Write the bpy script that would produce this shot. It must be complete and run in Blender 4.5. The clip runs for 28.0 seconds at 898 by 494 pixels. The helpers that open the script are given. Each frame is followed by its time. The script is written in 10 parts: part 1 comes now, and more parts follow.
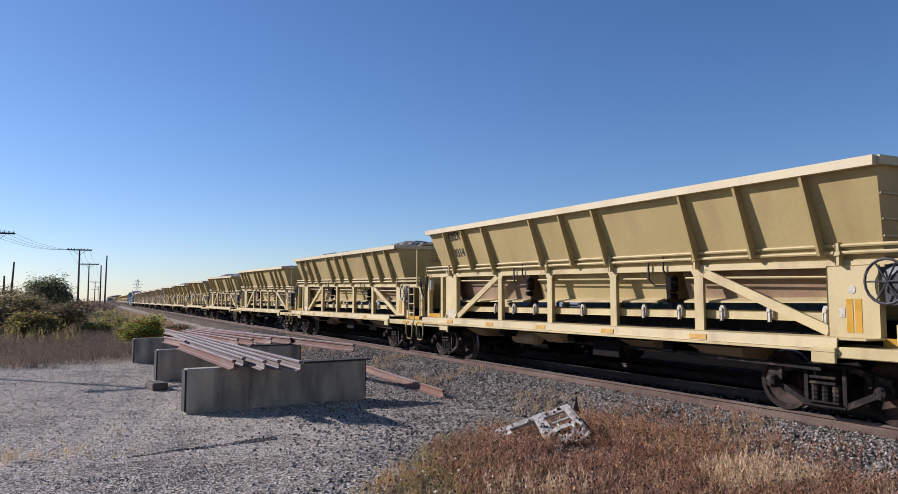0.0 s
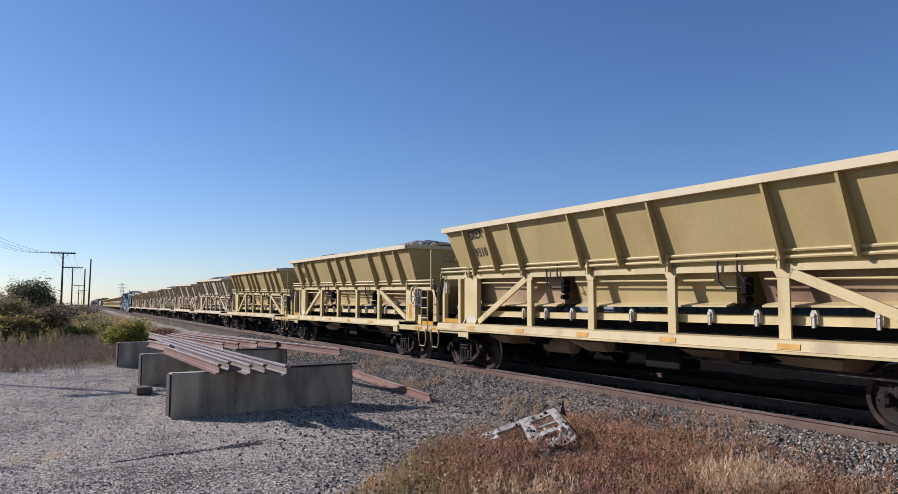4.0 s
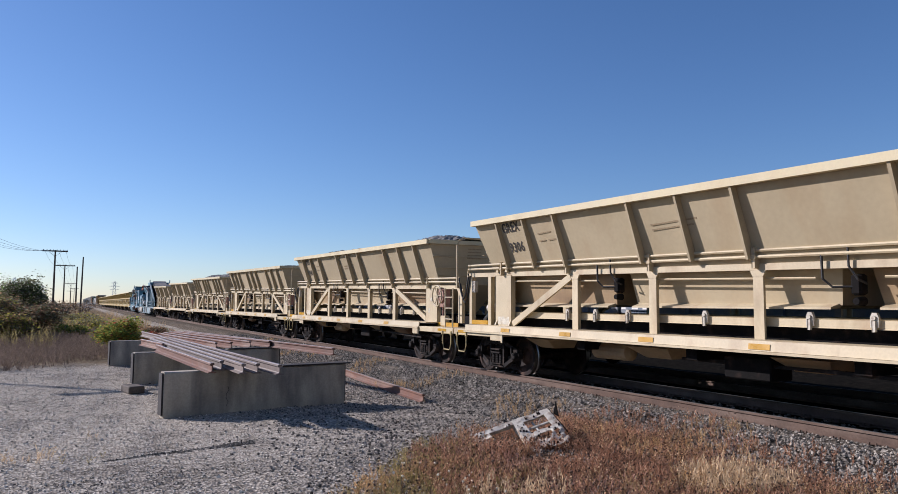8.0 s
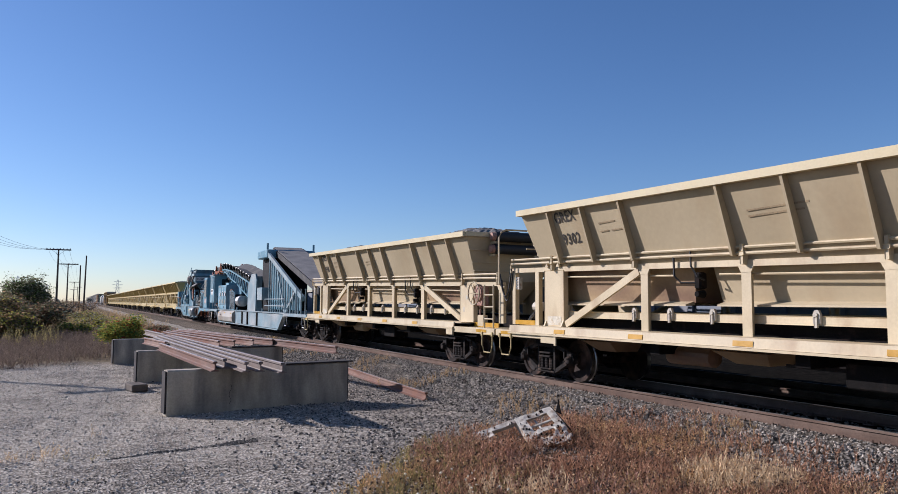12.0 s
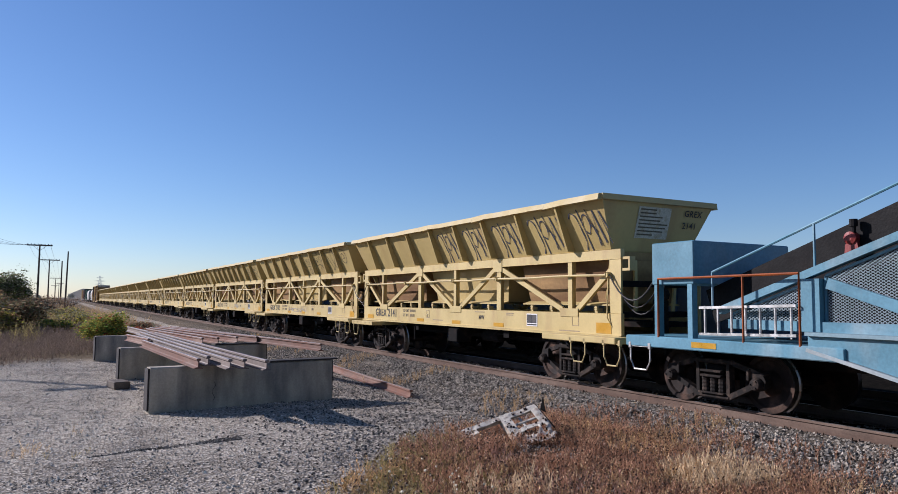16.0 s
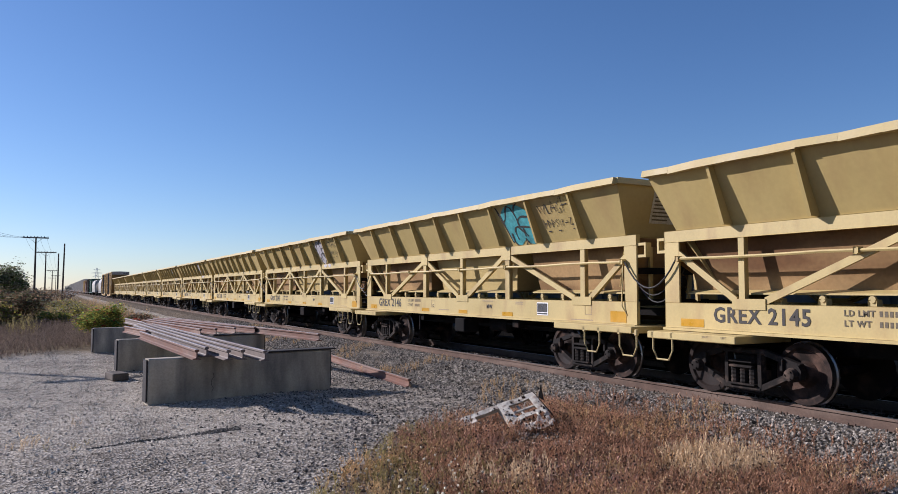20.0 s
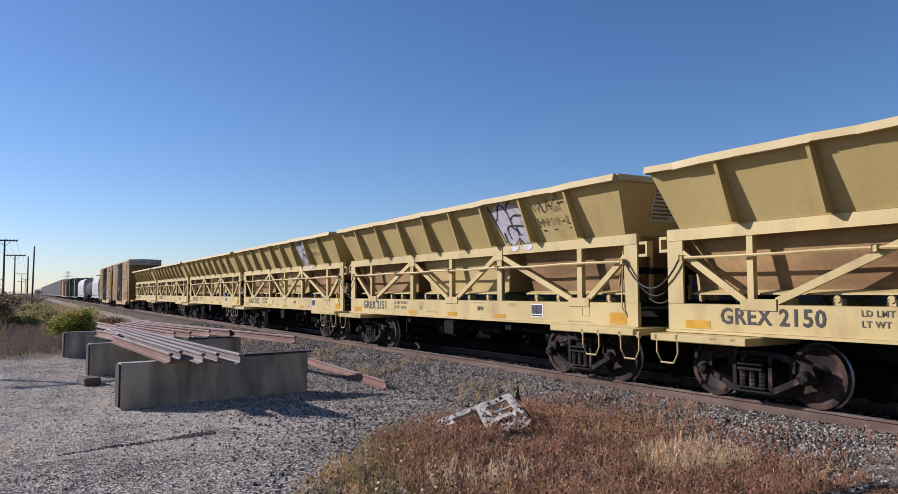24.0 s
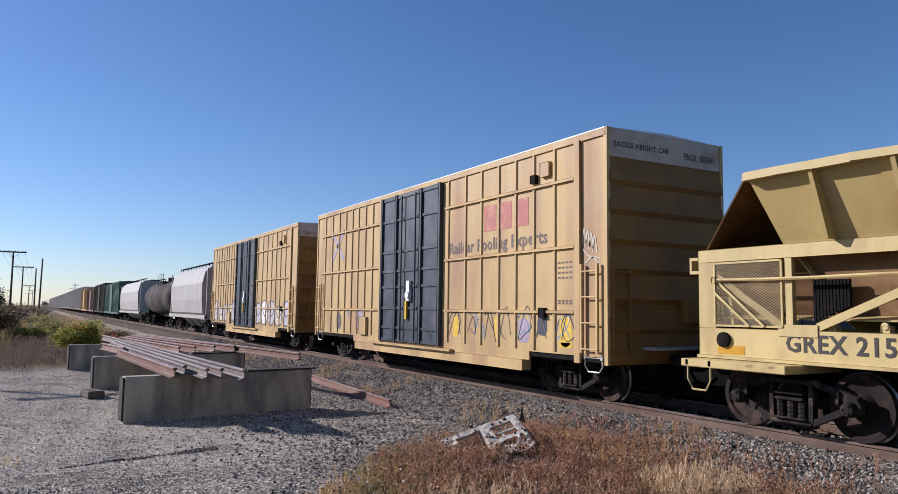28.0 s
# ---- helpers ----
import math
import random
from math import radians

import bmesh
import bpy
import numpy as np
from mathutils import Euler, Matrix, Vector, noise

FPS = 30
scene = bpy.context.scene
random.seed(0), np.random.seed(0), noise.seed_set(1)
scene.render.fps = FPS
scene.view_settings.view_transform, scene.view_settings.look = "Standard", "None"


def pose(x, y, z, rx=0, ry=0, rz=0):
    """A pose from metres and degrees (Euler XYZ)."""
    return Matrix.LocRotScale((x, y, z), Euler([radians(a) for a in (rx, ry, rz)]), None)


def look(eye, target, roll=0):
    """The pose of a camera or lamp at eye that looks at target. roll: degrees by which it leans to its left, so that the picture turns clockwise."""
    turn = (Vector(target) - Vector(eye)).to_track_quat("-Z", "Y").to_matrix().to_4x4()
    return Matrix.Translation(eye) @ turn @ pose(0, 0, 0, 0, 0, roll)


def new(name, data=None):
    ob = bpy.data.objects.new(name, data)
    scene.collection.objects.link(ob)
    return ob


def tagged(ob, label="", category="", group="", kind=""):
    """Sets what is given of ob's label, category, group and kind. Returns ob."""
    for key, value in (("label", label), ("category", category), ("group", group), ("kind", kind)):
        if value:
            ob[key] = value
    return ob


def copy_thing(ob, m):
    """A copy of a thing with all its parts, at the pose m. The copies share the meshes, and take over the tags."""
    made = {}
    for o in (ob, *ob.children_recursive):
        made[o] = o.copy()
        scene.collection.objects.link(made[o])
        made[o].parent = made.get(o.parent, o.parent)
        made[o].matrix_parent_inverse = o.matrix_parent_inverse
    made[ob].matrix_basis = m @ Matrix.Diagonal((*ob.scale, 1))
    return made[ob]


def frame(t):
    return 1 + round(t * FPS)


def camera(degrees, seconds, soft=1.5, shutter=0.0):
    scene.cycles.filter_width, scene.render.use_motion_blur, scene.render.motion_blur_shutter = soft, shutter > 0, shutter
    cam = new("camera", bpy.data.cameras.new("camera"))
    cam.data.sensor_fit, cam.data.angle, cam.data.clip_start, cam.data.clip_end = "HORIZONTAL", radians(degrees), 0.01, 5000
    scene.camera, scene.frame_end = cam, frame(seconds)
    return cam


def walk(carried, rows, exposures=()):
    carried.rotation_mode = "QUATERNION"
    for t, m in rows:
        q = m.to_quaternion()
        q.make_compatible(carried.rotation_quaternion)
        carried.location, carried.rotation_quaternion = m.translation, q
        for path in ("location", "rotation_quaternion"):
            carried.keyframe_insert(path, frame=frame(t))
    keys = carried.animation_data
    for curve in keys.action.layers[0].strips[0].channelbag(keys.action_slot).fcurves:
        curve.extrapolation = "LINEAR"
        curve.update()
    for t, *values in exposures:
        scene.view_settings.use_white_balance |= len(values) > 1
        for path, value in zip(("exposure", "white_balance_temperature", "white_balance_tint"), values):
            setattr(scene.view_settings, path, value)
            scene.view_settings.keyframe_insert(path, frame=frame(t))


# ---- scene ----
# camera: held in the hand at one spot; aim() takes the turn to the right of the track, tilt up, lean
EYE = Vector((0.0, 0.0, 1.697))
cam = camera(63.31, 28.0, soft=0.5)


def aim(turn, tilt, lean):
    a, b = radians(turn), radians(tilt)
    return look(EYE, EYE + Vector((math.sin(a) * math.cos(b), math.cos(a) * math.cos(b), math.sin(b))), lean)


walk(cam, [
    (0, aim(25.57, 4.21, -0.01)), (0.5, aim(26.19, 4.03, -0.07)), (1, aim(26.53, 3.98, -0.13)),
    (1.5, aim(26.67, 4.03, -0.17)), (2, aim(26.67, 4.1, -0.2)), (2.5, aim(26.6, 4.2, -0.22)),
    (3, aim(26.53, 4.32, -0.11)), (3.5, aim(26.49, 4.41, -0.02)), (5.5, aim(27.11, 4.92, 0.32)),
    (6, aim(27.31, 4.93, 0.3)), (6.5, aim(27.44, 4.92, 0.34)), (7, aim(27.43, 4.8, 0.29)),
    (7.5, aim(27.3, 4.66, 0.31)), (8, aim(27.07, 4.53, 0.32)), (8.5, aim(26.83, 4.39, 0.37)),
    (9, aim(26.58, 4.32, 0.38)), (9.5, aim(26.49, 4.31, 0.38)), (10, aim(26.49, 4.33, 0.29)),
    (10.5, aim(26.56, 4.39, 0.26)), (11, aim(26.65, 4.46, 0.26)), (11.5, aim(26.78, 4.46, 0.27)),
    (12, aim(26.87, 4.39, 0.28)), (12.5, aim(26.92, 4.39, 0.39)), (14.5, aim(27.63, 4.64, 0.54)),
    (15, aim(27.82, 4.53, 0.58)), (15.5, aim(27.97, 4.34, 0.46)), (16, aim(28.01, 4.22, 0.5)),
    (16.5, aim(28.03, 4.09, 0.49)), (17, aim(28, 3.95, 0.5)), (17.5, aim(27.98, 3.81, 0.47)),
    (18, aim(27.97, 3.7, 0.31)), (18.5, aim(27.95, 3.63, 0.19)), (19, aim(27.99, 3.54, 0.08)),
    (19.5, aim(28.1, 3.45, 0.01)), (20, aim(28.24, 3.37, 0.03)), (20.5, aim(28.37, 3.28, -0.01)),
    (21, aim(28.47, 3.22, 0.01)), (21.5, aim(28.53, 3.21, -0.01)), (23.5, aim(29.56, 3.46, -0.16)),
    (24, aim(30.07, 3.49, -0.26)), (24.5, aim(30.42, 3.51, -0.21)), (25, aim(30.44, 3.65, -0.09)),
    (25.5, aim(30.23, 3.93, 0.27)), (26, aim(29.95, 4.28, 0.51)), (26.5, aim(29.66, 4.62, 0.64)),
    (27, aim(29.53, 4.88, 0.73)), (27.5, aim(29.49, 4.99, 0.82)), (28, aim(29.56, 4.99, 0.76)),
], exposures=[(0, 0.32, 5900, 21), (28, 0.32, 5900, 21)])

# ---- world and sun ----
SUN_FROM = Vector((-0.61, 0.665, 0.432)).normalized()
world = bpy.data.worlds.new("sky")
scene.world = world
world.use_nodes = True
_n, _l = world.node_tree.nodes, world.node_tree.links
_sky = _n.new("ShaderNodeTexSky")
_sky.sky_type, _sky.sun_disc = "NISHITA", False
_sky.sun_elevation = math.asin(SUN_FROM.z)
_sky.sun_rotation = math.atan2(SUN_FROM.x, SUN_FROM.y)
_sky.air_density, _sky.dust_density, _sky.ozone_density = 1.0, 0.4, 3.7
_sky.altitude = 700
_sat = _n.new("ShaderNodeHueSaturation")
_sat.inputs["Saturation"].default_value = 1.1
_l.new(_sky.outputs[0], _sat.inputs["Color"])
_l.new(_sat.outputs[0], _n["Background"].inputs[0])
_n["Background"].inputs[1].default_value = 0.085
sun = new("sun", bpy.data.lights.new("sun", "SUN"))
sun.data.energy, sun.data.angle, sun.data.color = 4.9, radians(0.6), (1.0, 0.94, 0.85)
sun.matrix_world = look(SUN_FROM * 50, (0, 0, 0))


# ---- materials ----
def mat(name, color, rough=0.6, metal=0.0, vary=0.12, scale=3.0, grain=40.0, bump=0.1, stain=None, stain_amt=0.0,
        stain_scale=(1.2, 1.2, 0.25), per_object=0.06, islands=0.0, world_space=False, spec=0.4, dist=0.01, thin=0.0):
    """A surface: base colour varied at two scales, stains of a second colour, fine relief."""
    m = bpy.data.materials.new(name)
    m.use_nodes = True
    N, L = m.node_tree.nodes, m.node_tree.links
    b = N["Principled BSDF"]
    b.inputs["Roughness"].default_value = rough
    b.inputs["Metallic"].default_value = metal
    b.inputs["Specular IOR Level"].default_value = spec
    if world_space:
        co = N.new("ShaderNodeNewGeometry").outputs["Position"]
    else:
        tc = N.new("ShaderNodeTexCoord")
        oi = N.new("ShaderNodeObjectInfo")
        mul = N.new("ShaderNodeMath")
        mul.operation, mul.inputs[1].default_value = "MULTIPLY", 57.0
        L.new(oi.outputs["Random"], mul.inputs[0])
        add = N.new("ShaderNodeVectorMath")
        L.new(tc.outputs["Object"], add.inputs[0])
        L.new(mul.outputs[0], add.inputs[1])
        co = add.outputs[0]

    def noise_node(sc, detail=4.0, stretch=None):
        src = co
        if stretch:
            mp = N.new("ShaderNodeMapping")
            mp.inputs["Scale"].default_value = stretch
            L.new(co, mp.inputs["Vector"])
            src = mp.outputs[0]
        t = N.new("ShaderNodeTexNoise")
        t.inputs["Scale"].default_value, t.inputs["Detail"].default_value = sc, detail
        L.new(src, t.inputs["Vector"])
        return t.outputs["Fac"]

    def remap(src, a, bb, c, d):
        r = N.new("ShaderNodeMapRange")
        for k, v in zip((1, 2, 3, 4), (a, bb, c, d)):
            r.inputs[k].default_value = v
        L.new(src, r.inputs[0])
        return r.outputs[0]

    def times(a, bb):
        t = N.new("ShaderNodeMath")
        t.operation = "MULTIPLY"
        L.new(a, t.inputs[0])
        L.new(bb, t.inputs[1])
        return t.outputs[0]

    big, fine = noise_node(scale), noise_node(grain, 3.0)
    value = times(remap(big, 0.3, 0.7, 1 - vary, 1 + vary), remap(fine, 0.3, 0.7, 1 - vary * 0.6, 1 + vary * 0.6))
    if per_object and not world_space:
        value = times(value, remap(oi.outputs["Random"], 0, 1, 1 - per_object, 1 + per_object))
    if islands:
        g = N.new("ShaderNodeNewGeometry")
        value = times(value, remap(g.outputs["Random Per Island"], 0, 1, 1 - islands, 1 + islands))
    mix = N.new("ShaderNodeMix")
    mix.data_type, mix.blend_type = "RGBA", "MIX"
    mix.inputs[0].default_value = 0.0
    mix.inputs[6].default_value = (*color, 1)
    mix.inputs[7].default_value = (*(stain or color), 1)
    if stain:
        L.new(remap(noise_node(1.0, 6.0, stain_scale), 0.56 - 0.22 * stain_amt, 0.74 - 0.1 * stain_amt, 0.0, min(1.0, 0.35 + stain_amt)), mix.inputs[0])
    hsv = N.new("ShaderNodeHueSaturation")
    L.new(mix.outputs[2], hsv.inputs["Color"])
    L.new(value, hsv.inputs["Value"])
    L.new(hsv.outputs[0], b.inputs["Base Color"])
    if bump:
        bn = N.new("ShaderNodeBump")
        bn.inputs["Strength"].default_value, bn.inputs["Distance"].default_value = bump, dist
        L.new(fine, bn.inputs["Height"])
        L.new(bn.outputs[0], b.inputs["Normal"])
        L.new(remap(big, 0.3, 0.7, max(rough - 0.1, 0.02), min(rough + 0.1, 1)), b.inputs["Roughness"])
    if thin:
        # leaves and blades let part of the sun through
        tr, ms = N.new("ShaderNodeBsdfTranslucent"), N.new("ShaderNodeMixShader")
        L.new(hsv.outputs[0], tr.inputs["Color"])
        ms.inputs[0].default_value = thin
        L.new(b.outputs[0], ms.inputs[1])
        L.new(tr.outputs[0], ms.inputs[2])
        L.new(ms.outputs[0], N["Material Output"].inputs["Surface"])
    return m


RUST = (0.13, 0.055, 0.03)
M = dict(
    cream=mat("cream_paint", (0.40, 0.308, 0.128), 0.5, vary=0.06, scale=0.7, grain=12, bump=0.06, stain=(0.29, 0.19, 0.08), stain_amt=0.2),
    beige=mat("beige_paint", (0.40, 0.325, 0.20), 0.55, vary=0.06, scale=0.7, grain=12, bump=0.06, stain=(0.34, 0.24, 0.13), stain_amt=0.15),
    frame=mat("cream_frame_paint", (0.49, 0.392, 0.182), 0.5, vary=0.08, scale=1.5, grain=25, bump=0.06, stain=(0.28, 0.17, 0.075), stain_amt=0.2, stain_scale=(2.2, 2.2, 0.8)),
    bframe=mat("beige_frame_paint", (0.51, 0.42, 0.262), 0.5, vary=0.08, scale=1.5, grain=25, bump=0.06, stain=(0.29, 0.18, 0.095), stain_amt=0.2, stain_scale=(2.2, 2.2, 0.8)),
    ycream=mat("yellow_cream_paint", (0.43, 0.325, 0.125), 0.5, vary=0.06, scale=0.7, grain=12, bump=0.06, stain=(0.30, 0.19, 0.08), stain_amt=0.2),
    yframe=mat("yellow_frame_paint", (0.475, 0.365, 0.145), 0.5, vary=0.07, scale=1.2, grain=25, bump=0.06, stain=(0.30, 0.18, 0.075), stain_amt=0.2, stain_scale=(2.2, 2.2, 0.8)),
    pocket=mat("scuffed_hopper_paint", (0.36, 0.255, 0.135), 0.6, vary=0.12, scale=1.0, grain=14, bump=0.1, stain=(0.14, 0.075, 0.045), stain_amt=0.6, stain_scale=(0.35, 0.35, 0.9)),
    brown_pocket=mat("rust_brown_hopper_paint", (0.31, 0.197, 0.085), 0.65, spec=0.15, vary=0.16, scale=1.0, grain=14, bump=0.1, stain=(0.13, 0.066, 0.028), stain_amt=0.65, stain_scale=(0.3, 0.3, 1.6)),
    rim=mat("pale_rim_paint", (0.45, 0.355, 0.165), 0.6, spec=0.2, vary=0.06, scale=2, grain=30, bump=0.05, stain=(0.45, 0.33, 0.17), stain_amt=0.1),
    pale_rim=mat("cream_rim_paint", (0.53, 0.45, 0.275), 0.55, spec=0.25, vary=0.06, scale=2, grain=30, bump=0.05, stain=(0.42, 0.31, 0.16), stain_amt=0.12),
    pink_rust=mat("pinkish_rusty_casting", (0.36, 0.205, 0.15), 0.75, vary=0.2, scale=6, grain=30, bump=0.2, stain=(0.16, 0.075, 0.05), stain_amt=0.4, stain_scale=(5, 5, 5)),
    chip=mat("white_bracket_paint", (0.46, 0.42, 0.34), 0.6, vary=0.15, scale=9, grain=40, stain=RUST, stain_amt=0.25, stain_scale=(12, 12, 9)),
    reflector=mat("amber_reflector", (0.46, 0.24, 0.012), 0.35, vary=0.08, scale=6),
    # these two steels are blackened to include the shade beneath the cars
    dark=mat("grimy_shaded_black_steel", (0.010, 0.009, 0.0085), 0.85, spec=0.08, vary=0.35, scale=4, grain=40, bump=0.2, stain=(0.045, 0.027, 0.02), stain_amt=0.12, stain_scale=(4, 4, 4)),
    truck=mat("dusty_shaded_cast_steel", (0.019, 0.0155, 0.0135), 0.8, spec=0.15, vary=0.4, scale=5, grain=50, bump=0.3, stain=(0.11, 0.075, 0.055), stain_amt=0.2, stain_scale=(5, 5, 5)),
    wheel=mat("rusty_wheel_steel", (0.02, 0.0135, 0.011), 0.7, metal=0.0, spec=0.15, vary=0.3, scale=4, grain=50, bump=0.15, stain=(0.13, 0.075, 0.052), stain_amt=0.35, stain_scale=(3, 3, 3)),
    tread=mat("polished_wheel_tread", (0.27, 0.25, 0.23), 0.35, metal=1.0, vary=0.1, scale=10),
    hose=mat("black_rubber", (0.022, 0.021, 0.02), 0.6, vary=0.2, scale=10),
    black=mat("black_paint", (0.035, 0.034, 0.035), 0.5, vary=0.25, scale=6, stain=(0.12, 0.10, 0.08), stain_amt=0.15),
    ink=mat("stencil_ink", (0.035, 0.03, 0.025), 0.6, vary=0.3, scale=30),
    faded=mat("faded_stencil", (0.28, 0.21, 0.12), 0.6, vary=0.2, scale=30),
    white=mat("white_paint", (0.74, 0.73, 0.70), 0.5, vary=0.08, scale=5, stain=(0.40, 0.35, 0.28), stain_amt=0.2),
    notice=mat("dulled_white_notice", (0.50, 0.46, 0.36), 0.6, vary=0.15, scale=20, stain=(0.35, 0.27, 0.15), stain_amt=0.4, stain_scale=(9, 9, 9)),
    steel=mat("worn_steel", (0.45, 0.44, 0.42), 0.4, metal=0.8, vary=0.2, scale=8),
    ballast=mat("crushed_stone_load", (0.20, 0.185, 0.165), 0.9, vary=0.35, scale=9, grain=60, bump=0.8, islands=0.35, dist=0.03),
)


# ---- building helpers ----
class G:
    """Collects faces of one mesh."""

    def __init__(self):
        self.v, self.f = [], []

    def add(self, verts, faces):
        k = len(self.v)
        self.v += [tuple(p) for p in verts]
        self.f += [tuple(i + k for i in f) for f in faces]
        return self

    def box(self, x0, x1, y0, y1, z0, z1, c=0.0):
        """A box; c cuts its edges."""
        if c <= 0:
            return self.add([(x, y, z) for z in (z0, z1) for y in (y0, y1) for x in (x0, x1)],
                            [(0, 2, 3, 1), (4, 5, 7, 6), (0, 1, 5, 4), (1, 3, 7, 5), (3, 2, 6, 7), (2, 0, 4, 6)])
        pts = []
        for z, i in ((z0, c), (z0 + c, 0), (z1 - c, 0), (z1, c)):
            a, b, p, q = x0 + i, x1 - i, y0 + i, y1 - i
            pts += [(a + c, p, z), (b - c, p, z), (b, p + c, z), (b, q - c, z), (b - c, q, z), (a + c, q, z), (a, q - c, z), (a, p + c, z)]
        faces = [tuple(range(7, -1, -1)), tuple(range(24, 32))]
        for r in range(3):
            faces += [(r * 8 + i, r * 8 + (i + 1) % 8, r * 8 + 8 + (i + 1) % 8, r * 8 + 8 + i) for i in range(8)]
        return self.add(pts, faces)

    def prism(self, loop, a, b):
        """The loop at offset vector a and again at b, closed."""
        n = len(loop)
        a, b = Vector(a), Vector(b)
        pts = [Vector(p) + a for p in loop] + [Vector(p) + b for p in loop]
        return self.add(pts, [tuple(range(n - 1, -1, -1)), tuple(range(n, 2 * n))] +
                        [(i, (i + 1) % n, n + (i + 1) % n, n + i) for i in range(n)])

    def beam(self, p, q, w, h, up=(1, 0, 0)):
        """A bar of section w (across) by h (along up) from p to q."""
        p, q, up = Vector(p), Vector(q), Vector(up)
        d = (q - p).normalized()
        s = d.cross(up).normalized() * (w / 2)
        u = s.cross(d).normalized() * (h / 2)
        return self.prism([p + s + u, p - s + u, p - s - u, p + s - u], (0, 0, 0), q - p)

    def tube(self, path, r, n=6, closed=False):
        path = [Vector(p) for p in path]
        rings = []
        m = len(path)
        for i, p in enumerate(path):
            d = (path[min(i + 1, m - 1)] - path[max(i - 1, 0)]).normalized()
            a = d.cross(Vector((0, 0, 1)) if abs(d.z) < 0.9 else Vector((1, 0, 0))).normalized()
            b = d.cross(a)
            rr = r[i] if isinstance(r, (list, tuple)) else r
            rings.append([p + (a * math.cos(t) + b * math.sin(t)) * rr for t in [2 * math.pi * k / n for k in range(n)]])
        faces = []
        for i in range(m - 1):
            faces += [(i * n + k, i * n + (k + 1) % n, (i + 1) * n + (k + 1) % n, (i + 1) * n + k) for k in range(n)]
        faces += [tuple(range(n - 1, -1, -1)), tuple(range((m - 1) * n, m * n))]
        return self.add([p for ring in rings for p in ring], faces)

    def disc(self, c, axis, r0, r1, prof, n=20):
        """Turned solid round an axis ('x','y','z'): prof is (offset along axis, radius)."""
        k = "xyz".index(axis)
        rings = []
        for off, r in prof:
            for t in range(n):
                a = 2 * math.pi * t / n
                p = [math.cos(a) * r, math.sin(a) * r]
                p.insert(k, off)
                rings.append((p[0] + c[0], p[1] + c[1], p[2] + c[2]))
        m = len(prof)
        faces = []
        for i in range(m - 1):
            faces += [(i * n + t, i * n + (t + 1) % n, (i + 1) * n + (t + 1) % n, (i + 1) * n + t) for t in range(n)]
        faces += [tuple(range(n - 1, -1, -1)), tuple(range((m - 1) * n, m * n))]
        return self.add(rings, faces)

    def mesh(self, name):
        me = bpy.data.meshes.new(name)
        me.from_pydata(self.v, [], self.f)
        bm = bmesh.new()
        bm.from_mesh(me)
        bmesh.ops.recalc_face_normals(bm, faces=bm.faces)
        bm.to_mesh(me)
        bm.free()
        return me


def part(name, g, material, parent=None, label="", at=None, smooth=False):
    """Links a G (or a mesh) as one object under a thing or a part."""
    me = g.mesh(name) if isinstance(g, G) else g
    if not me.materials:
        me.materials.append(M[material] if isinstance(material, str) else material)
    if smooth:
        me.shade_smooth()
    ob = new(name, me)
    if parent:
        ob.parent = parent
    if at:
        ob.location = at
    if label:
        ob["label"] = label
    return ob


def thing(name, label, category, at=(0, 0, 0), group="", kind=""):
    ob = new(name)
    ob.empty_display_size = 0.3
    ob.location = at
    return tagged(ob, label, category, group, kind)


TEXT = {}


def letter(words, bold=False):
    """Flat lettering meshes, 1 m high capitals, standing in the plane of y (to the reader's right is -y) and z, facing -x."""
    todo = []
    for w in words:
        c = bpy.data.curves.new("lettering", "FONT")
        c.body, c.size, c.align_x, c.align_y = w, 1.4, "LEFT", "BOTTOM_BASELINE"
        c.resolution_u = 2
        c.extrude = 0.0
        c.offset = 0.032
        c.space_character = 1.1
        todo.append((w, new("lettering", c)))
    dg = bpy.context.evaluated_depsgraph_get()
    dg.update()
    for w, ob in todo:
        me = bpy.data.meshes.new_from_object(ob.evaluated_get(dg))
        TEXT[w] = [(v.co.x, v.co.y) for v in me.vertices], [tuple(p.vertices) for p in me.polygons]
        c = ob.data
        bpy.data.objects.remove(ob)
        bpy.data.curves.remove(c)
        bpy.data.meshes.remove(me)


def words(name, text, material, parent, origin, right, up, height, squeeze=1.0, label=""):
    """Lettering on a plane: origin is its lower left, right and up its directions."""
    co, faces = TEXT[text]
    o, r, u = Vector(origin), Vector(right).normalized(), Vector(up).normalized()
    n = r.cross(u) * 0.004
    g = G()
    g.v = [tuple(o + n + r * (x * height * squeeze) + u * (y * height)) for x, y in co]
    g.f = faces
    me = bpy.data.meshes.new(name)
    me.from_pydata(g.v, [], g.f)
    return part(name, me, material, parent, label)


def patch(g, o, r, u, w, h, lift=0.004):
    """A thin plate w by h on a plane."""
    o, r, u = Vector(o), Vector(r).normalized(), Vector(u).normalized()
    n = r.cross(u)
    return g.prism([o, o + r * w, o + r * w + u * h, o + u * h], n * 0.0005, n * lift)


# ---- rolling stock: shared running gear ----
XC = 10.53            # middle of the track
WHEEL_R = 0.46
AXLE = 0.88           # half the axle spacing of a truck


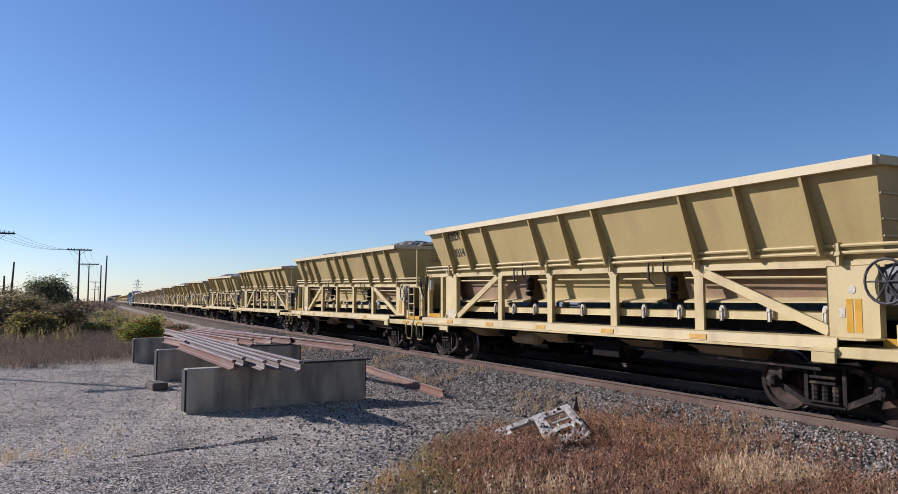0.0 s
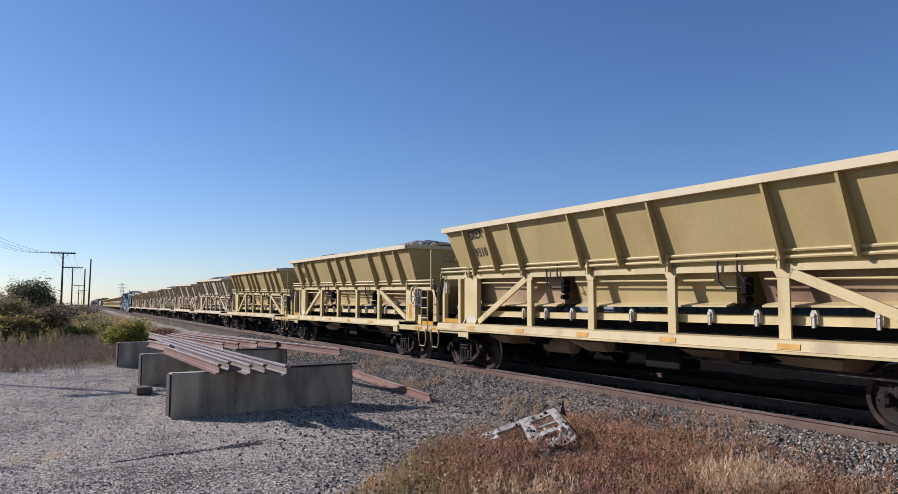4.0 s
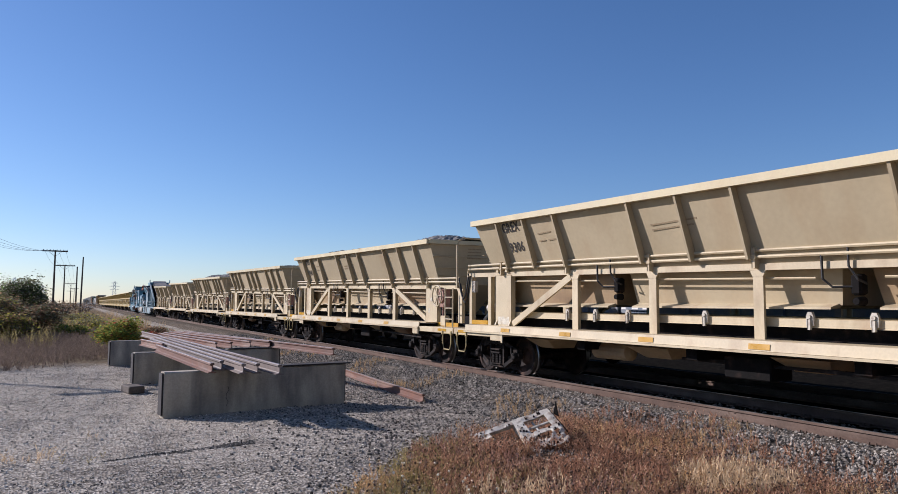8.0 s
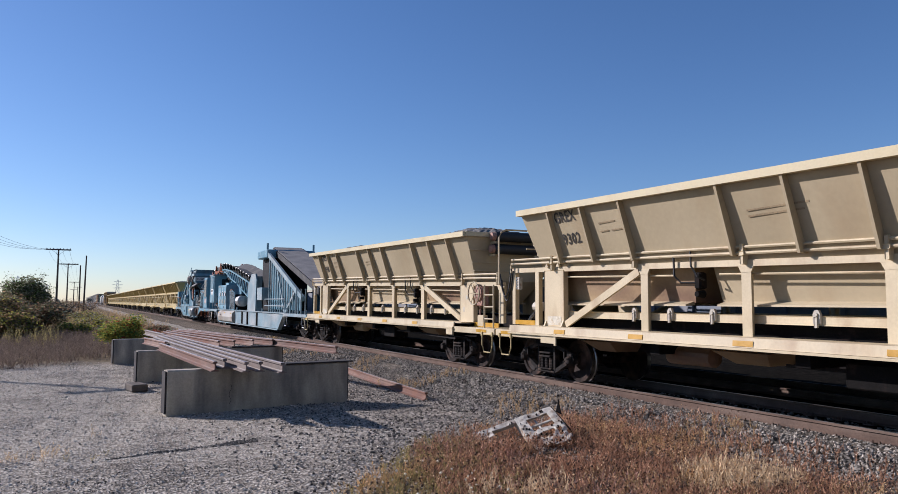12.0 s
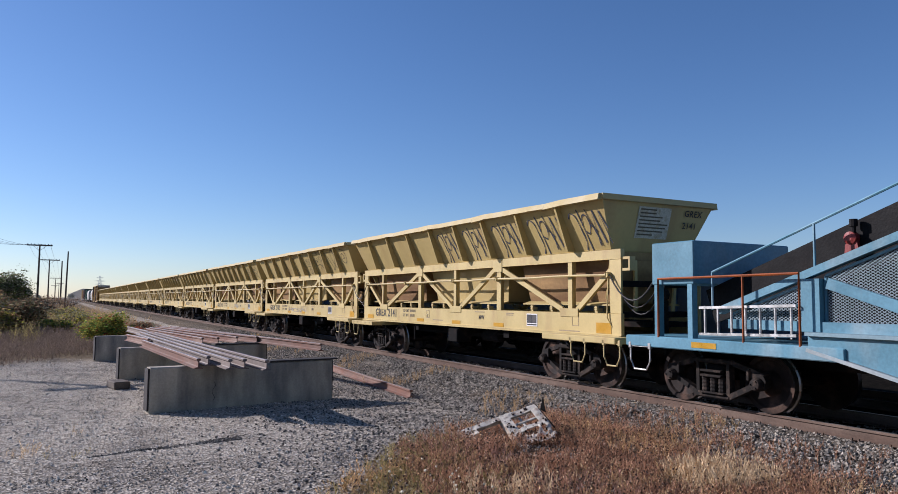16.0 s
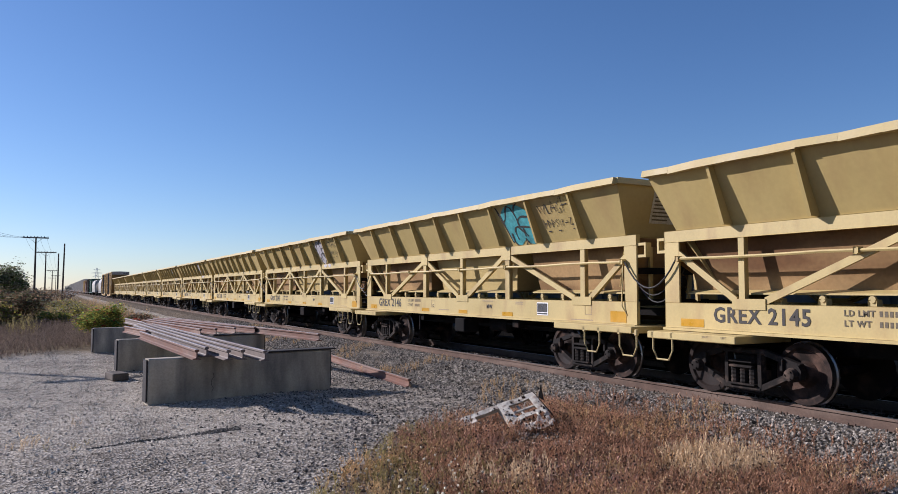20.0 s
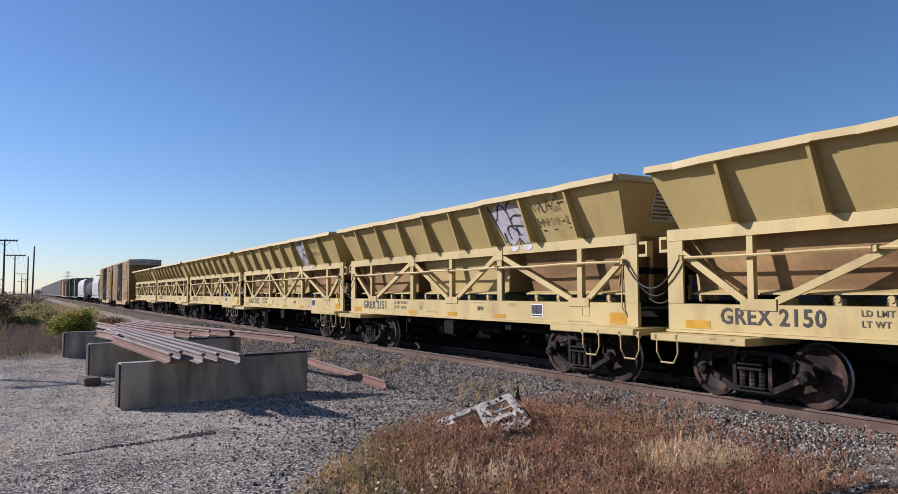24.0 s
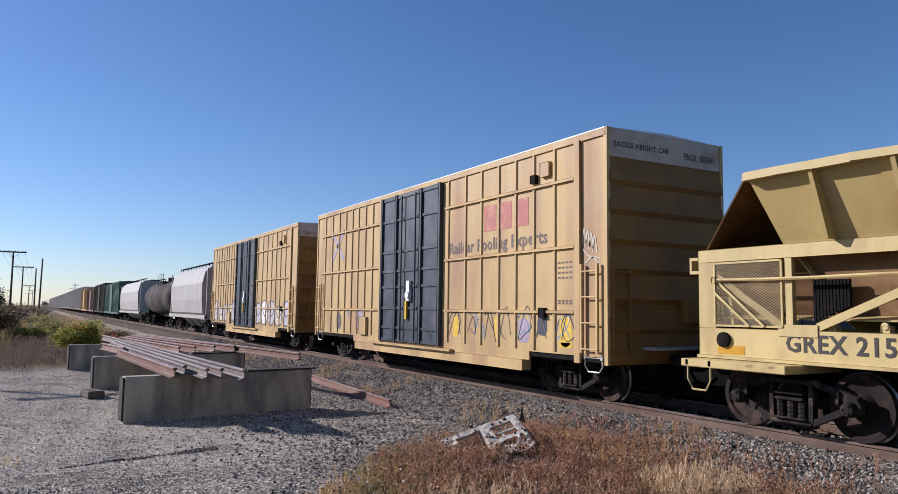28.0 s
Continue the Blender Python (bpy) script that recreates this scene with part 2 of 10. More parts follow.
def gear_meshes():
    w = G()
    for s in (-1, 1):
        k = s * 0.75
        w.disc((k, 0, 0), "x", 0, 0, [(s * -0.075, 0.14), (s * -0.075, 0.485), (s * -0.045, 0.485), (s * -0.03, WHEEL_R), (s * 0.065, WHEEL_R - 0.006),
                                      (s * 0.065, 0.385), (s * 0.03, 0.36), (s * 0.0, 0.2), (s * 0.07, 0.15), (s * 0.09, 0.11)], 28)
    w.tube([(-0.95, 0, 0), (0.95, 0, 0)], 0.075, 10)
    f = G()
    for a in (-1, 1):
        f.beam((0, a * 0.98, 0.585), (0, a * 0.40, 0.74), 0.10, 0.085, (0, 0, 1))
        f.beam((0, a * 0.80, 0.43), (0, a * 0.30, 0.19), 0.11, 0.085, (0, 0, 1))
        f.beam((0, a * 0.31, 0.2), (0, a * 0.31, 0.72), 0.12, 0.065, (0, 1, 0))
        f.prism([(-0.06, a * 1.0, 0.40), (-0.06, a * 0.80, 0.40), (-0.06, a * 0.74, 0.5), (-0.06, a * 0.76, 0.62), (-0.06, a * 0.96, 0.62), (-0.06, a * 1.02, 0.52)], (0, 0, 0), (0.12, 0, 0))
        f.box(-0.1, 0.02, a * 0.72 - 0.03, a * 0.72 + 0.03, 0.5, 0.68, 0.01)
    f.box(-0.06, 0.06, -0.42, 0.42, 0.71, 0.79, 0.02)
    f.box(-0.07, 0.07, -0.34, 0.34, 0.15, 0.22, 0.02)
    for z in (0.49, 0.57):
        f.box(-0.12, -0.02, -0.22, 0.22, z, z + 0.04, 0.01)
    f.box(-0.12, -0.05, -0.26, 0.26, 0.225, 0.25, 0.006)
    sp = G()
    for a in (-0.17, 0.0, 0.17):
        prof = []
        for k in range(9):
            prof.append((0.25 + 0.03 * k, 0.068 if k % 2 else 0.060))
        sp.disc((-0.02, a, 0), "z", 0, 0, prof, 8)
    cap = G()
    cap.disc((0, 0, 0), "x", 0, 0, [(-0.14, 0.04), (-0.13, 0.085), (-0.06, 0.108), (0.06, 0.108)], 12)
    for k in range(3):
        t = k * 2.094
        cap.disc((-0.145, 0.06 * math.cos(t), 0.06 * math.sin(t)), "x", 0, 0, [(-0.012, 0.012), (0.02, 0.016)], 6)
    b = G()
    b.box(-1.0, 1.0, -0.2, 0.2, 0.52, 0.70, 0.03)
    b.disc((0, 0, 0), "z", 0, 0, [(0.68, 0.3), (0.80, 0.28)], 16)
    for a in (-1, 1):
        b.beam((-0.7, a * 0.34, 0.42), (0.7, a * 0.34, 0.42), 0.09, 0.09, (0, 0, 1))
        for s in (-1, 1):
            b.box(s * 0.75 - 0.05, s * 0.75 + 0.05, a * 0.36 - 0.04, a * 0.36 + 0.04, 0.3, 0.56)
    out = {}
    for n, g, m in (("wheelset", w, "wheel"), ("side_frame", f, "truck"), ("spring_nest", sp, "truck"), ("axle_cap", cap, "truck"), ("truck", b, "dark")):
        me = g.mesh(n)
        me.materials.append(M[m])
        if n == "wheelset":
            me.materials.append(M["tread"])
            for q in me.polygons:
                if math.hypot(q.center.y, q.center.z) > 0.42 and abs(q.normal.x) < 0.9:
                    q.material_index = 1
        out[n] = me
    return out


GEAR = gear_meshes()


def truck(car, y):
    t = part("truck", GEAR["truck"], None, car, at=(0, y, 0))
    for s in (-1, 1):
        f = part("side_frame", GEAR["side_frame"], None, t, at=(s * 1.0, 0, 0))
        sp = part("spring_nest", GEAR["spring_nest"], None, t, at=(s * 1.0, 0, 0))
        if s > 0:
            sp.rotation_euler = f.rotation_euler = (0, 0, math.pi)
        for a in (-1, 1):
            c = part("axle_cap", GEAR["axle_cap"], None, t, at=(s * 1.02, a * AXLE, WHEEL_R))
            if s > 0:
                c.rotation_euler = (0, 0, math.pi)
    for a in (-1, 1):
        part("wheelset", GEAR["wheelset"], None, t, at=(0, a * AXLE, WHEEL_R))
    return t


def coupler(car, y, s):
    g = G()
    g.box(-0.11, 0.11, min(y, y + s * 0.5), max(y, y + s * 0.5), 0.72, 0.92, 0.02)
    g.box(-0.19, 0.19, min(y + s * 0.42, y + s * 0.72), max(y + s * 0.42, y + s * 0.72), 0.66, 0.98, 0.05)
    g.tube([(0.25, y + s * 0.1, 0.75), (0.28, y + s * 0.3, 0.45), (0.28, y + s * 0.6, 0.40), (0.25, y + s * 0.8, 0.55)], 0.03, 6)
    part("coupler", g, "dark", car)


def stirrup(car, s, y, z, m, w=0.42, drop=0.45):
    """A hanging step: two bent legs, a narrower tread, a cross rod between two bolted lugs."""
    g = G()
    x = s * 1.5
    a = w / 2 + 0.04
    g.tube([(x, y - a, z), (x, y - a, z - drop * 0.62), (x, y - a + 0.09, z - drop), (x, y + a - 0.09, z - drop), (x, y + a, z - drop * 0.62), (x, y + a, z)], 0.017, 6)
    g.tube([(x, y - a - 0.03, z - 0.02), (x, y + a + 0.03, z - 0.02)], 0.011, 5)
    for k in (-a, a):
        g.box(x - 0.03, x + 0.03, y + k - 0.035, y + k + 0.035, z - 0.06, z + 0.05, 0.01)
    part("stirrup_step", g, m, car)


def heap(rnd, y0, y1, half, z0, slope, crown):
    """A load of crushed stone in a hopper."""
    g = G()
    ny, nx = int((y1 - y0) / 0.11), 22
    peaks = [(rnd.uniform(y0 + 1, y1 - 1), rnd.uniform(0.6, 1.0) * crown, rnd.uniform(0.9, 2.2)) for _ in range(4)]
    for j in range(ny + 1):
        y = y0 + (y1 - y0) * j / ny
        for i in range(nx + 1):
            x = -half + 2 * half * i / nx
            u = x / half
            top = max(p * math.exp(-((y - c) / w) ** 2) for c, p, w in peaks)
            z = z0 + slope * y - 0.24 + (top + 0.16) * (1 - u * u) ** 0.7 + rnd.uniform(-0.035, 0.035)
            g.v.append((x + rnd.uniform(-0.03, 0.03), y + rnd.uniform(-0.03, 0.03), z))
    w = nx + 1
    g.f = [(j * w + i, j * w + i + 1, (j + 1) * w + i + 1, (j + 1) * w + i) for j in range(ny) for i in range(nx)]
    me = bpy.data.meshes.new("ballast_load")
    me.from_pydata(g.v, [], g.f)
    me.materials.append(M["ballast"])
    return me


# ---- conveyor hopper car (long type) ----
def zr(y):
    return 3.70 + 0.0168 * y


def zc(y):
    return 2.328 + 0.019 * y


def sloped_bar(g, x0, x1, y0, y1, lo, hi, f):
    """A long bar whose height follows f along y."""
    return g.prism([(x0, y0, f(y0) + lo), (x1, y0, f(y0) + lo), (x1, y0, f(y0) + hi), (x0, y0, f(y0) + hi)], (0, 0, 0), (0, y1 - y0, f(y1) - f(y0)))


def long_hopper(body, frame_m):
    car = thing("hopper_car", "cream ballast hopper car with ribbed sloping sides, on two trucks", "railcar")
    A = 7.15
    for s in (-1, 1):
        g = G()
        g.prism([(s * 1.50, A, zr(A) - 0.03), (s * 1.03, A - 0.25, zc(A) + 0.05), (s * 1.03, -A + 0.25, zc(-A) + 0.05), (s * 1.50, -A, zr(-A) - 0.03)], (0, 0, 0), (-s * 0.025, 0, 0))
        part("side_sheet", g, body, car)
        g = G()
        sloped_bar(g, s * 1.49, s * 1.60, -A - 0.02, A + 0.02, -0.13, 0.0, zr)
        sloped_bar(g, s * 1.42, s * 1.50, -A - 0.02, A + 0.02, -0.02, 0.004, zr)
        part("rim", g, "pale_rim", car, "pale rim angle")
        for y in (6.0, 4.85, 3.66, 1.30, 0.07, -1.12, -3.61, -4.83, -6.05):
            g = G()
            t, b = zr(y) - 0.13, zc(y) + 0.12
            xt = 1.50 - 0.47 * 0.13 / (zr(y) - zc(y))
            g.prism([(s * (xt - 0.02), y - 0.025, t), (s * (xt + 0.12), y - 0.025, t), (s * (1.03 + 0.19), y - 0.025, b), (s * 1.03, y - 0.025, b)], (0, 0, 0), (0, 0.05, 0))
            part("side_rib", g, body, car)
        g = G()
        sloped_bar(g, s * 0.96, s * 1.07, -8.3, 8.2, -0.045, 0.06, zc)
        part("upper_sill", g, frame_m, car)
        for k, lift in enumerate((0.26, 0.16)):
            g = G()
            g.tube([(s * 1.13, -8.3, zc(-8.3) + lift), (s * 1.13, 8.1, zc(8.1) + lift), (s * 1.13, 8.14, zc(8.1) + lift - 0.2)], 0.026, 6)
            part("side_pipe", g, frame_m, car)
        for y in (6.4, 3.7, 1.15, -1.19, -3.55, -6.3, -8.2) if s < 0 else ():
            g = G()
            g.box(s * 1.065, s * 1.16, y - 0.03, y + 0.03, zc(y) - 0.02, zc(y) + 0.31, 0.01)
            g.box(s * 1.06, s * 1.17, y - 0.05, y + 0.05, zc(y) + 0.12, zc(y) + 0.19, 0.01)
            part("pipe_bracket", g, frame_m, car)
        for y, w in ((6.41, 0.74), (3.5, 0.19), (1.15, 0.19), (-1.19, 0.19), (-3.55, 0.21), (-6.45, 0.78), (-8.25, 0.22), (8.1, 0.13), (7.1, 0.14)):
            g = G()
            top = zc(y) - 0.045
            if w < 0.3:
                g.box(s * 1.04, s * 1.07, y - w / 2, y + w / 2, 1.19, top)
                g.box(s * 0.93, s * 1.05, y - 0.02, y + 0.02, 1.19, top)
                if w > 0.15:
                    g.prism([(s * 1.045, y - w * 0.8, top), (s * 1.045, y + w * 0.8, top), (s * 1.045, y + w / 2, top - 0.1), (s * 1.045, y - w / 2, top - 0.1)], (0, 0, 0), (s * 0.03, 0, 0))
            else:
                g.box(s * 0.97, s * 1.075, y - w / 2, y + w / 2, 1.19, top + 0.03, 0.012)
            part("post", g, frame_m, car)
        for p, q in (((3.66, zc(3.6) - 0.08), (6.0, 1.24)), ((-3.68, zc(-3.7) - 0.08), (-6.05, 1.26))):
            g = G()
            g.beam((s * 1.045, *p), (s * 1.045, *q), 0.15, 0.05, (1, 0, 0))
            g.beam((s * 1.0, *p), (s * 1.0, *q), 0.03, 0.12, (1, 0, 0))
            part("brace", g, frame_m, car)
        g = G()
        g.box(s * 0.95, s * 1.48, -6.9, 7.6, 1.165, 1.19)
        part("side_deck", g, frame_m, car)
        g = G()
        g.prism([(s * 1.50, -6.5, 1.19), (s * 1.47, -6.5, 1.19), (s * 1.49, -6.5, 1.04), (s * 1.52, -6.5, 1.04)], (0, 0, 0), (0, 14.1, 0))
        part("side_sill", g, frame_m, car)
        g = G()
        g.box(s * 1.28, s * 1.56, -6.5, 7.6, 1.0, 1.036)
        part("sill_flange", g, frame_m, car)
        for y in (5.8, 3.45, 1.05, -1.36, -3.77) if s < 0 else ():
            g = G()
            patch(g, (s * 1.5215, y + 0.0, 1.06), (0, -1, 0) if s < 0 else (0, 1, 0), (0.02 * -s, 0, 0.15), 0.38, 0.085, 0.006)
            part("reflector", g, "reflector", car)
        g = G()
        g.box(s * 0.86, s * 0.93, -6.0, 6.1, 1.39, 1.53, 0.015)
        part("gate_beam", g, frame_m, car)
        for y in (3.9, 2.95, 1.95, 0.0, -2.0, -2.97, -3.98, -4.96, -5.95) if s < 0 else ():
            g = G()
            g.prism([(s * 0.93, y - 0.06, 1.42), (s * 0.93, y + 0.06, 1.42), (s * 0.93, y + 0.06, 1.56), (s * 0.93, y + 0.03, 1.62), (s * 0.93, y - 0.03, 1.62), (s * 0.93, y - 0.06, 1.56)], (0, 0, 0), (s * 0.05, 0, 0))
            g.box(s * 0.975, s * 1.0, y - 0.025, y + 0.025, 1.36, 1.52, 0.008)
            g.disc((s * 0.985, y, 1.55), "x", 0, 0, [(-0.02, 0.03), (0.02, 0.03)], 8)
            part("gate_latch", g, "chip", car, "chipped pale latch bracket")
        for y, e in ((6.9, 1), (-7.4, -1)):
            if s < 0:
                stirrup(car, s, y + e * 0.9, 0.94, "rim")
        g = G()
        for y in (-7.9, -8.35):
            g.tube([(s * 1.35, y, 1.07), (s * 1.35, y, 2.15)], 0.02, 6)
        for z in (1.3, 1.6, 1.9):
            g.tube([(s * 1.35, -7.9, z), (s * 1.35, -8.35, z)], 0.016, 6)
        part("ladder", g, frame_m, car)
    for k, (a, b) in enumerate(((6.85, 2.5), (2.08, -2.42), (-2.84, -6.5))):
        g = G()
        top = [(-0.80, a, zc(a) + 0.02), (0.80, a, zc(a) + 0.02), (0.80, b, zc(b) + 0.02), (-0.80, b, zc(b) + 0.02)]
        bot = [(-0.68, a - 0.1, 1.72), (0.68, a - 0.1, 1.72), (0.68, b + 0.1, 1.72), (-0.68, b + 0.1, 1.72)]
        g.add(top + bot, [(0, 1, 2, 3), (7, 6, 5, 4), (0, 4, 5, 1), (1, 5, 6, 2), (2, 6, 7, 3), (3, 7, 4, 0)])
        part("hopper_pocket", g, body if k == 1 else "pocket", car, "lower hopper pocket")
        for s in (-1, 1):
            g = G()
            g.prism([(s * 0.66, a - 0.15, 1.75), (s * 0.88, a - 0.15, 1.69), (s * 0.88, a - 0.15, 1.66), (s * 0.66, a - 0.15, 1.68)], (0, 0, 0), (0, b - a + 0.3, 0))
            part("gate_lip", g, frame_m, car)
            g = G()
            g.tube([(s * 0.97, a - 0.3, zc(a) - 0.17), (s * 0.97, b + 0.3, zc(b) - 0.17)], 0.018, 5)
            part("air_line", g, frame_m, car)
    for s in (-1, 1):
        g = G()
        g.prism([(-1.50, s * A, zr(s * A) - 0.02), (1.50, s * A, zr(s * A) - 0.02), (1.03, s * (A - 0.25), zc(s * A) + 0.1), (-1.03, s * (A - 0.25), zc(s * A) + 0.1)], (0, 0, 0), (0, -s * 0.025, 0))
        g.prism([(-1.03, s * (A - 0.25), zc(s * A) + 0.1), (1.03, s * (A - 0.25), zc(s * A) + 0.1), (0.6, s * (A - 0.9), 1.5), (-0.6, s * (A - 0.9), 1.5)], (0, 0, 0), (0, -s * 0.025, 0))
        end = part("end_sheet", g, body, car)
        g = G()
        g.box(-1.52, 1.52, min(s * A, s * (A + 0.07)), max(s * A, s * (A + 0.07)), zr(s * A) - 0.12, zr(s * A))
        part("end_rim", g, "pale_rim", car)
        g = G()
        for h in (0.45, 0.78, 1.0):
            u = 1.5 - 0.47 * h / 1.3
            g.box(-u, u, min(s * (A - 0.19 * h), s * (A - 0.19 * h + 0.03)), max(s * (A - 0.19 * h), s * (A - 0.19 * h + 0.03)), zr(s * A) - h - 0.03, zr(s * A) - h)
        part("end_stiffener", g, body, car)
    g = G()
    for z in (3.33, 3.24, 3.15, 3.06):
        patch(g, (-0.2, -7.158 + (3.56 - z) * 0.194, z), (1, 0, 0), (0, -0.194, 1), 0.45, 0.03, 0.008)
    part("stencil_bars", g, "faded", car, "faded unreadable stencil lines")
    for y0, y1 in ((-8.65, -6.2), (6.2, 8.25)):
        g = G()
        g.box(-1.5, 1.5, y0, y1, 0.92, 1.07, 0.012)
        part("end_platform", g, frame_m, car)
    g = G()
    g.box(-0.26, 0.26, -8.3, 7.9, 0.72, 1.05)
    for y in (-6.0, -3.0, 0, 3.0, 6.7):
        g.box(-1.3, 1.3, y - 0.12, y + 0.12, 0.80, 0.98)
    part("underframe", g, "dark", car)
    g = G()
    g.box(-0.62, 0.62, -8.4, 6.9, 1.22, 1.3)
    for s in (-1, 1):
        g.box(s * 0.62, s * 0.68, -8.4, 6.9, 1.1, 1.38)
    part("belt_conveyor", g, "dark", car, "dark belt conveyor under the hoppers")
    for y, w in ((4.9, 0.9), (1.3, 1.1), (-1.9, 1.0), (-3.9, 1.2)):
        g = G()
        v = [(x * 1.12, y + e * w / 2, 0.93) for x, e in ((-1, 1), (1, 1), (1, -1), (-1, -1))] + [(x * 0.8, y + e * w * 0.3, 0.72) for x, e in ((-1, 1), (1, 1), (1, -1), (-1, -1))]
        g.add(v, [(0, 1, 2, 3), (7, 6, 5, 4), (0, 4, 5, 1), (1, 5, 6, 2), (2, 6, 7, 3), (3, 7, 4, 0)])
        part("outlet_tray", g, "pocket", car, "dusty outlet tray below the sill")
    g = G()
    g.disc((-0.78, 2.6, 0.78), "y", 0, 0, [(-0.55, 0.05), (-0.5, 0.17), (0.5, 0.17), (0.55, 0.05)], 14)
    part("air_reservoir", g, "pocket", car)
    g = G()
    g.box(-1.1, -0.6, -1.4, -0.5, 0.55, 0.9, 0.02)
    part("brake_gear", g, "dark", car)
    g = G()
    g.beam((-1.0, -3.4, 0.78), (-1.0, 0.5, 0.78), 0.05, 0.05, (0, 0, 1))
    part("brake_rod", g, "truck", car)
    g = G()
    g.beam((-1.15, -6.0, 0.72), (-1.15, -2.4, 0.80), 0.09, 0.05, (0, 0, 1))
    part("brake_lever", g, "truck", car)
    g = G()
    ring = [(-1.17, -7.0 + 0.30 * math.cos(t), 1.95 + 0.30 * math.sin(t)) for t in [k * math.pi / 10 for k in range(21)]]
    g.tube(ring, 0.02, 6)
    for k in range(6):
        t = k * math.pi / 3
        g.tube([(-1.15, -7.0, 1.95), (-1.17, -7.0 + 0.3 * math.cos(t), 1.95 + 0.3 * math.sin(t))], 0.013, 5)
    hw = part("hand_wheel", g, "black" if body == "cream" else body, car, "spoked hand brake wheel")
    g = G()
    g.disc((-1.07, -7.1, 1.95), "x", 0, 0, [(-0.06, 0.1), (-0.04, 0.2), (0.12, 0.22)], 14)
    g.box(-1.07, -0.87, -7.3, -6.9, 1.62, 2.2, 0.02)
    g.tube([(-1.02, -7.1, 1.7), (-1.02, -7.1, 1.3)], 0.02, 6)
    part("brake_box", g, "black" if body == "cream" else "pink_rust", hw, "black brake housing" if body == "cream" else "pinkish rusty brake housing")
    g = G()
    g.box(-1.08, -0.93, -7.35, -7.05, 1.09, 1.38, 0.01)
    part("control_box", g, frame_m, car)
    for yv in (2.25, -2.75):
        g = G()
        g.tube([(-1.13, yv + 0.42, zc(yv) + 0.16), (-1.12, yv + 0.42, zc(yv) - 0.18), (-1.08, yv + 0.3, zc(yv) - 0.3), (-0.95, yv + 0.05, zc(yv) - 0.3)], 0.02, 6)
        g.tube([(-1.13, yv + 0.02, zc(yv) + 0.26), (-1.12, yv + 0.02, zc(yv) - 0.02), (-1.08, yv - 0.08, zc(yv) - 0.2), (-0.95, yv - 0.12, zc(yv) - 0.26)], 0.018, 6)
        part("valve_hose", g, "hose", car, "black looped air hose")
        g = G()
        g.box(-0.98, -0.8, yv - 0.05, yv + 0.11, zc(yv) - 0.42, zc(yv) - 0.12, 0.03)
        g.disc((-0.96, yv, zc(yv) - 0.5), "x", 0, 0, [(-0.06, 0.05), (0.1, 0.07)], 10)
        part("air_valve", g, "dark", car, "dark gate valve")
    g = G()
    g.box(-1.55, -1.5, -6.5, -6.12, 0.84, 1.06, 0.012)
    part("jack_pad", g, frame_m, car)
    g = G()
    g.disc((-1.078, -6.44, 1.85), "x", 0, 0, [(-0.004, 0.06), (0.003, 0.06)], 14)
    part("round_notice", g, "notice", car, "small round white notice")
    g = G()
    patch(g, (-1.076, -6.24, 1.46), (0, -1, 0), (0, 0, 1), 0.09, 0.13)
    part("notice_plate", g, "notice", car, "small white notice")
    g = G()
    patch(g, (-1.503, -7.75, 0.97), (0, -1, 0), (0, 0, 1), 0.5, 0.07, 0.006)
    patch(g, (-1.503, 8.0, 0.97), (0, -1, 0), (0, 0, 1), 0.5, 0.07, 0.006)
    part("reflector", g, "reflector", car)
    g = G()
    for y in (-6.41, -6.54):
        patch(g, (-1.076, y + 0.06, 1.25), (0, -1, 0), (0, 0, 1), 0.1, 0.47)
    if body == "cream":
        part("warning_mark", g, "reflector", car)
    g = G()
    g.tube([(-1.4, -8.7, 2.15), (-1.4, -8.7, 3.3), (-1.33, -8.7, 3.44), (-1.2, -8.7, 3.5), (-0.15, -8.7, 3.5), (-0.02, -8.7, 3.44), (0.03, -8.7, 3.3), (0.03, -8.7, 2.15)], 0.024, 6)
    g.tube([(-0.6, -8.7, 3.05), (0.03, -8.7, 3.05)], 0.018, 6)
    part("grab_hoop", g, frame_m, car)
    for k in range(2):
        g = G()
        x = -1.13 + 0.05 * k
        a, b = (-8.3, zc(-8.3) + 0.26 - 0.1 * k), (-8.84, zc(8.1) + 0.05)
        pts = []
        for i in range(11):
            u = i / 10
            pts.append((x, a[0] + (b[0] - a[0]) * u, a[1] + (b[1] - a[1]) * u - 0.62 * (1 - (2 * u - 1) ** 2) - 0.05 * k))
        g.tube(pts, 0.019, 6)
        part("air_hose", g, "hose", car)
    g = G()
    g.box(-0.75, 0.75, 6.95, 7.35, 1.07, 1.42, 0.05)
    g.disc((-0.62, 7.55, 1.42), "x", 0, 0, [(-0.2, 0.06), (-0.16, 0.13), (0.1, 0.15)], 12)
    part("conveyor_drive", g, "dark", car, "grimy conveyor drive")
    g = G()
    g.disc((-0.72, 7.5, 1.62), "y", 0, 0, [(-0.22, 0.04), (-0.18, 0.1), (0.16, 0.12), (0.2, 0.05)], 10)
    g.tube([(-0.7, 7.6, 1.55), (-0.75, 7.85, 1.35), (-0.8, 7.95, 1.15)], 0.04, 6)
    part("drive_motor", g, "chip", car, "dusty pale motor and pipe")
    g = G()
    g.box(-1.07, -1.045, 7.2, 8.04, 1.195, 1.30)
    part("toe_board", g, "reflector", car, "orange toe board")
    g = G()
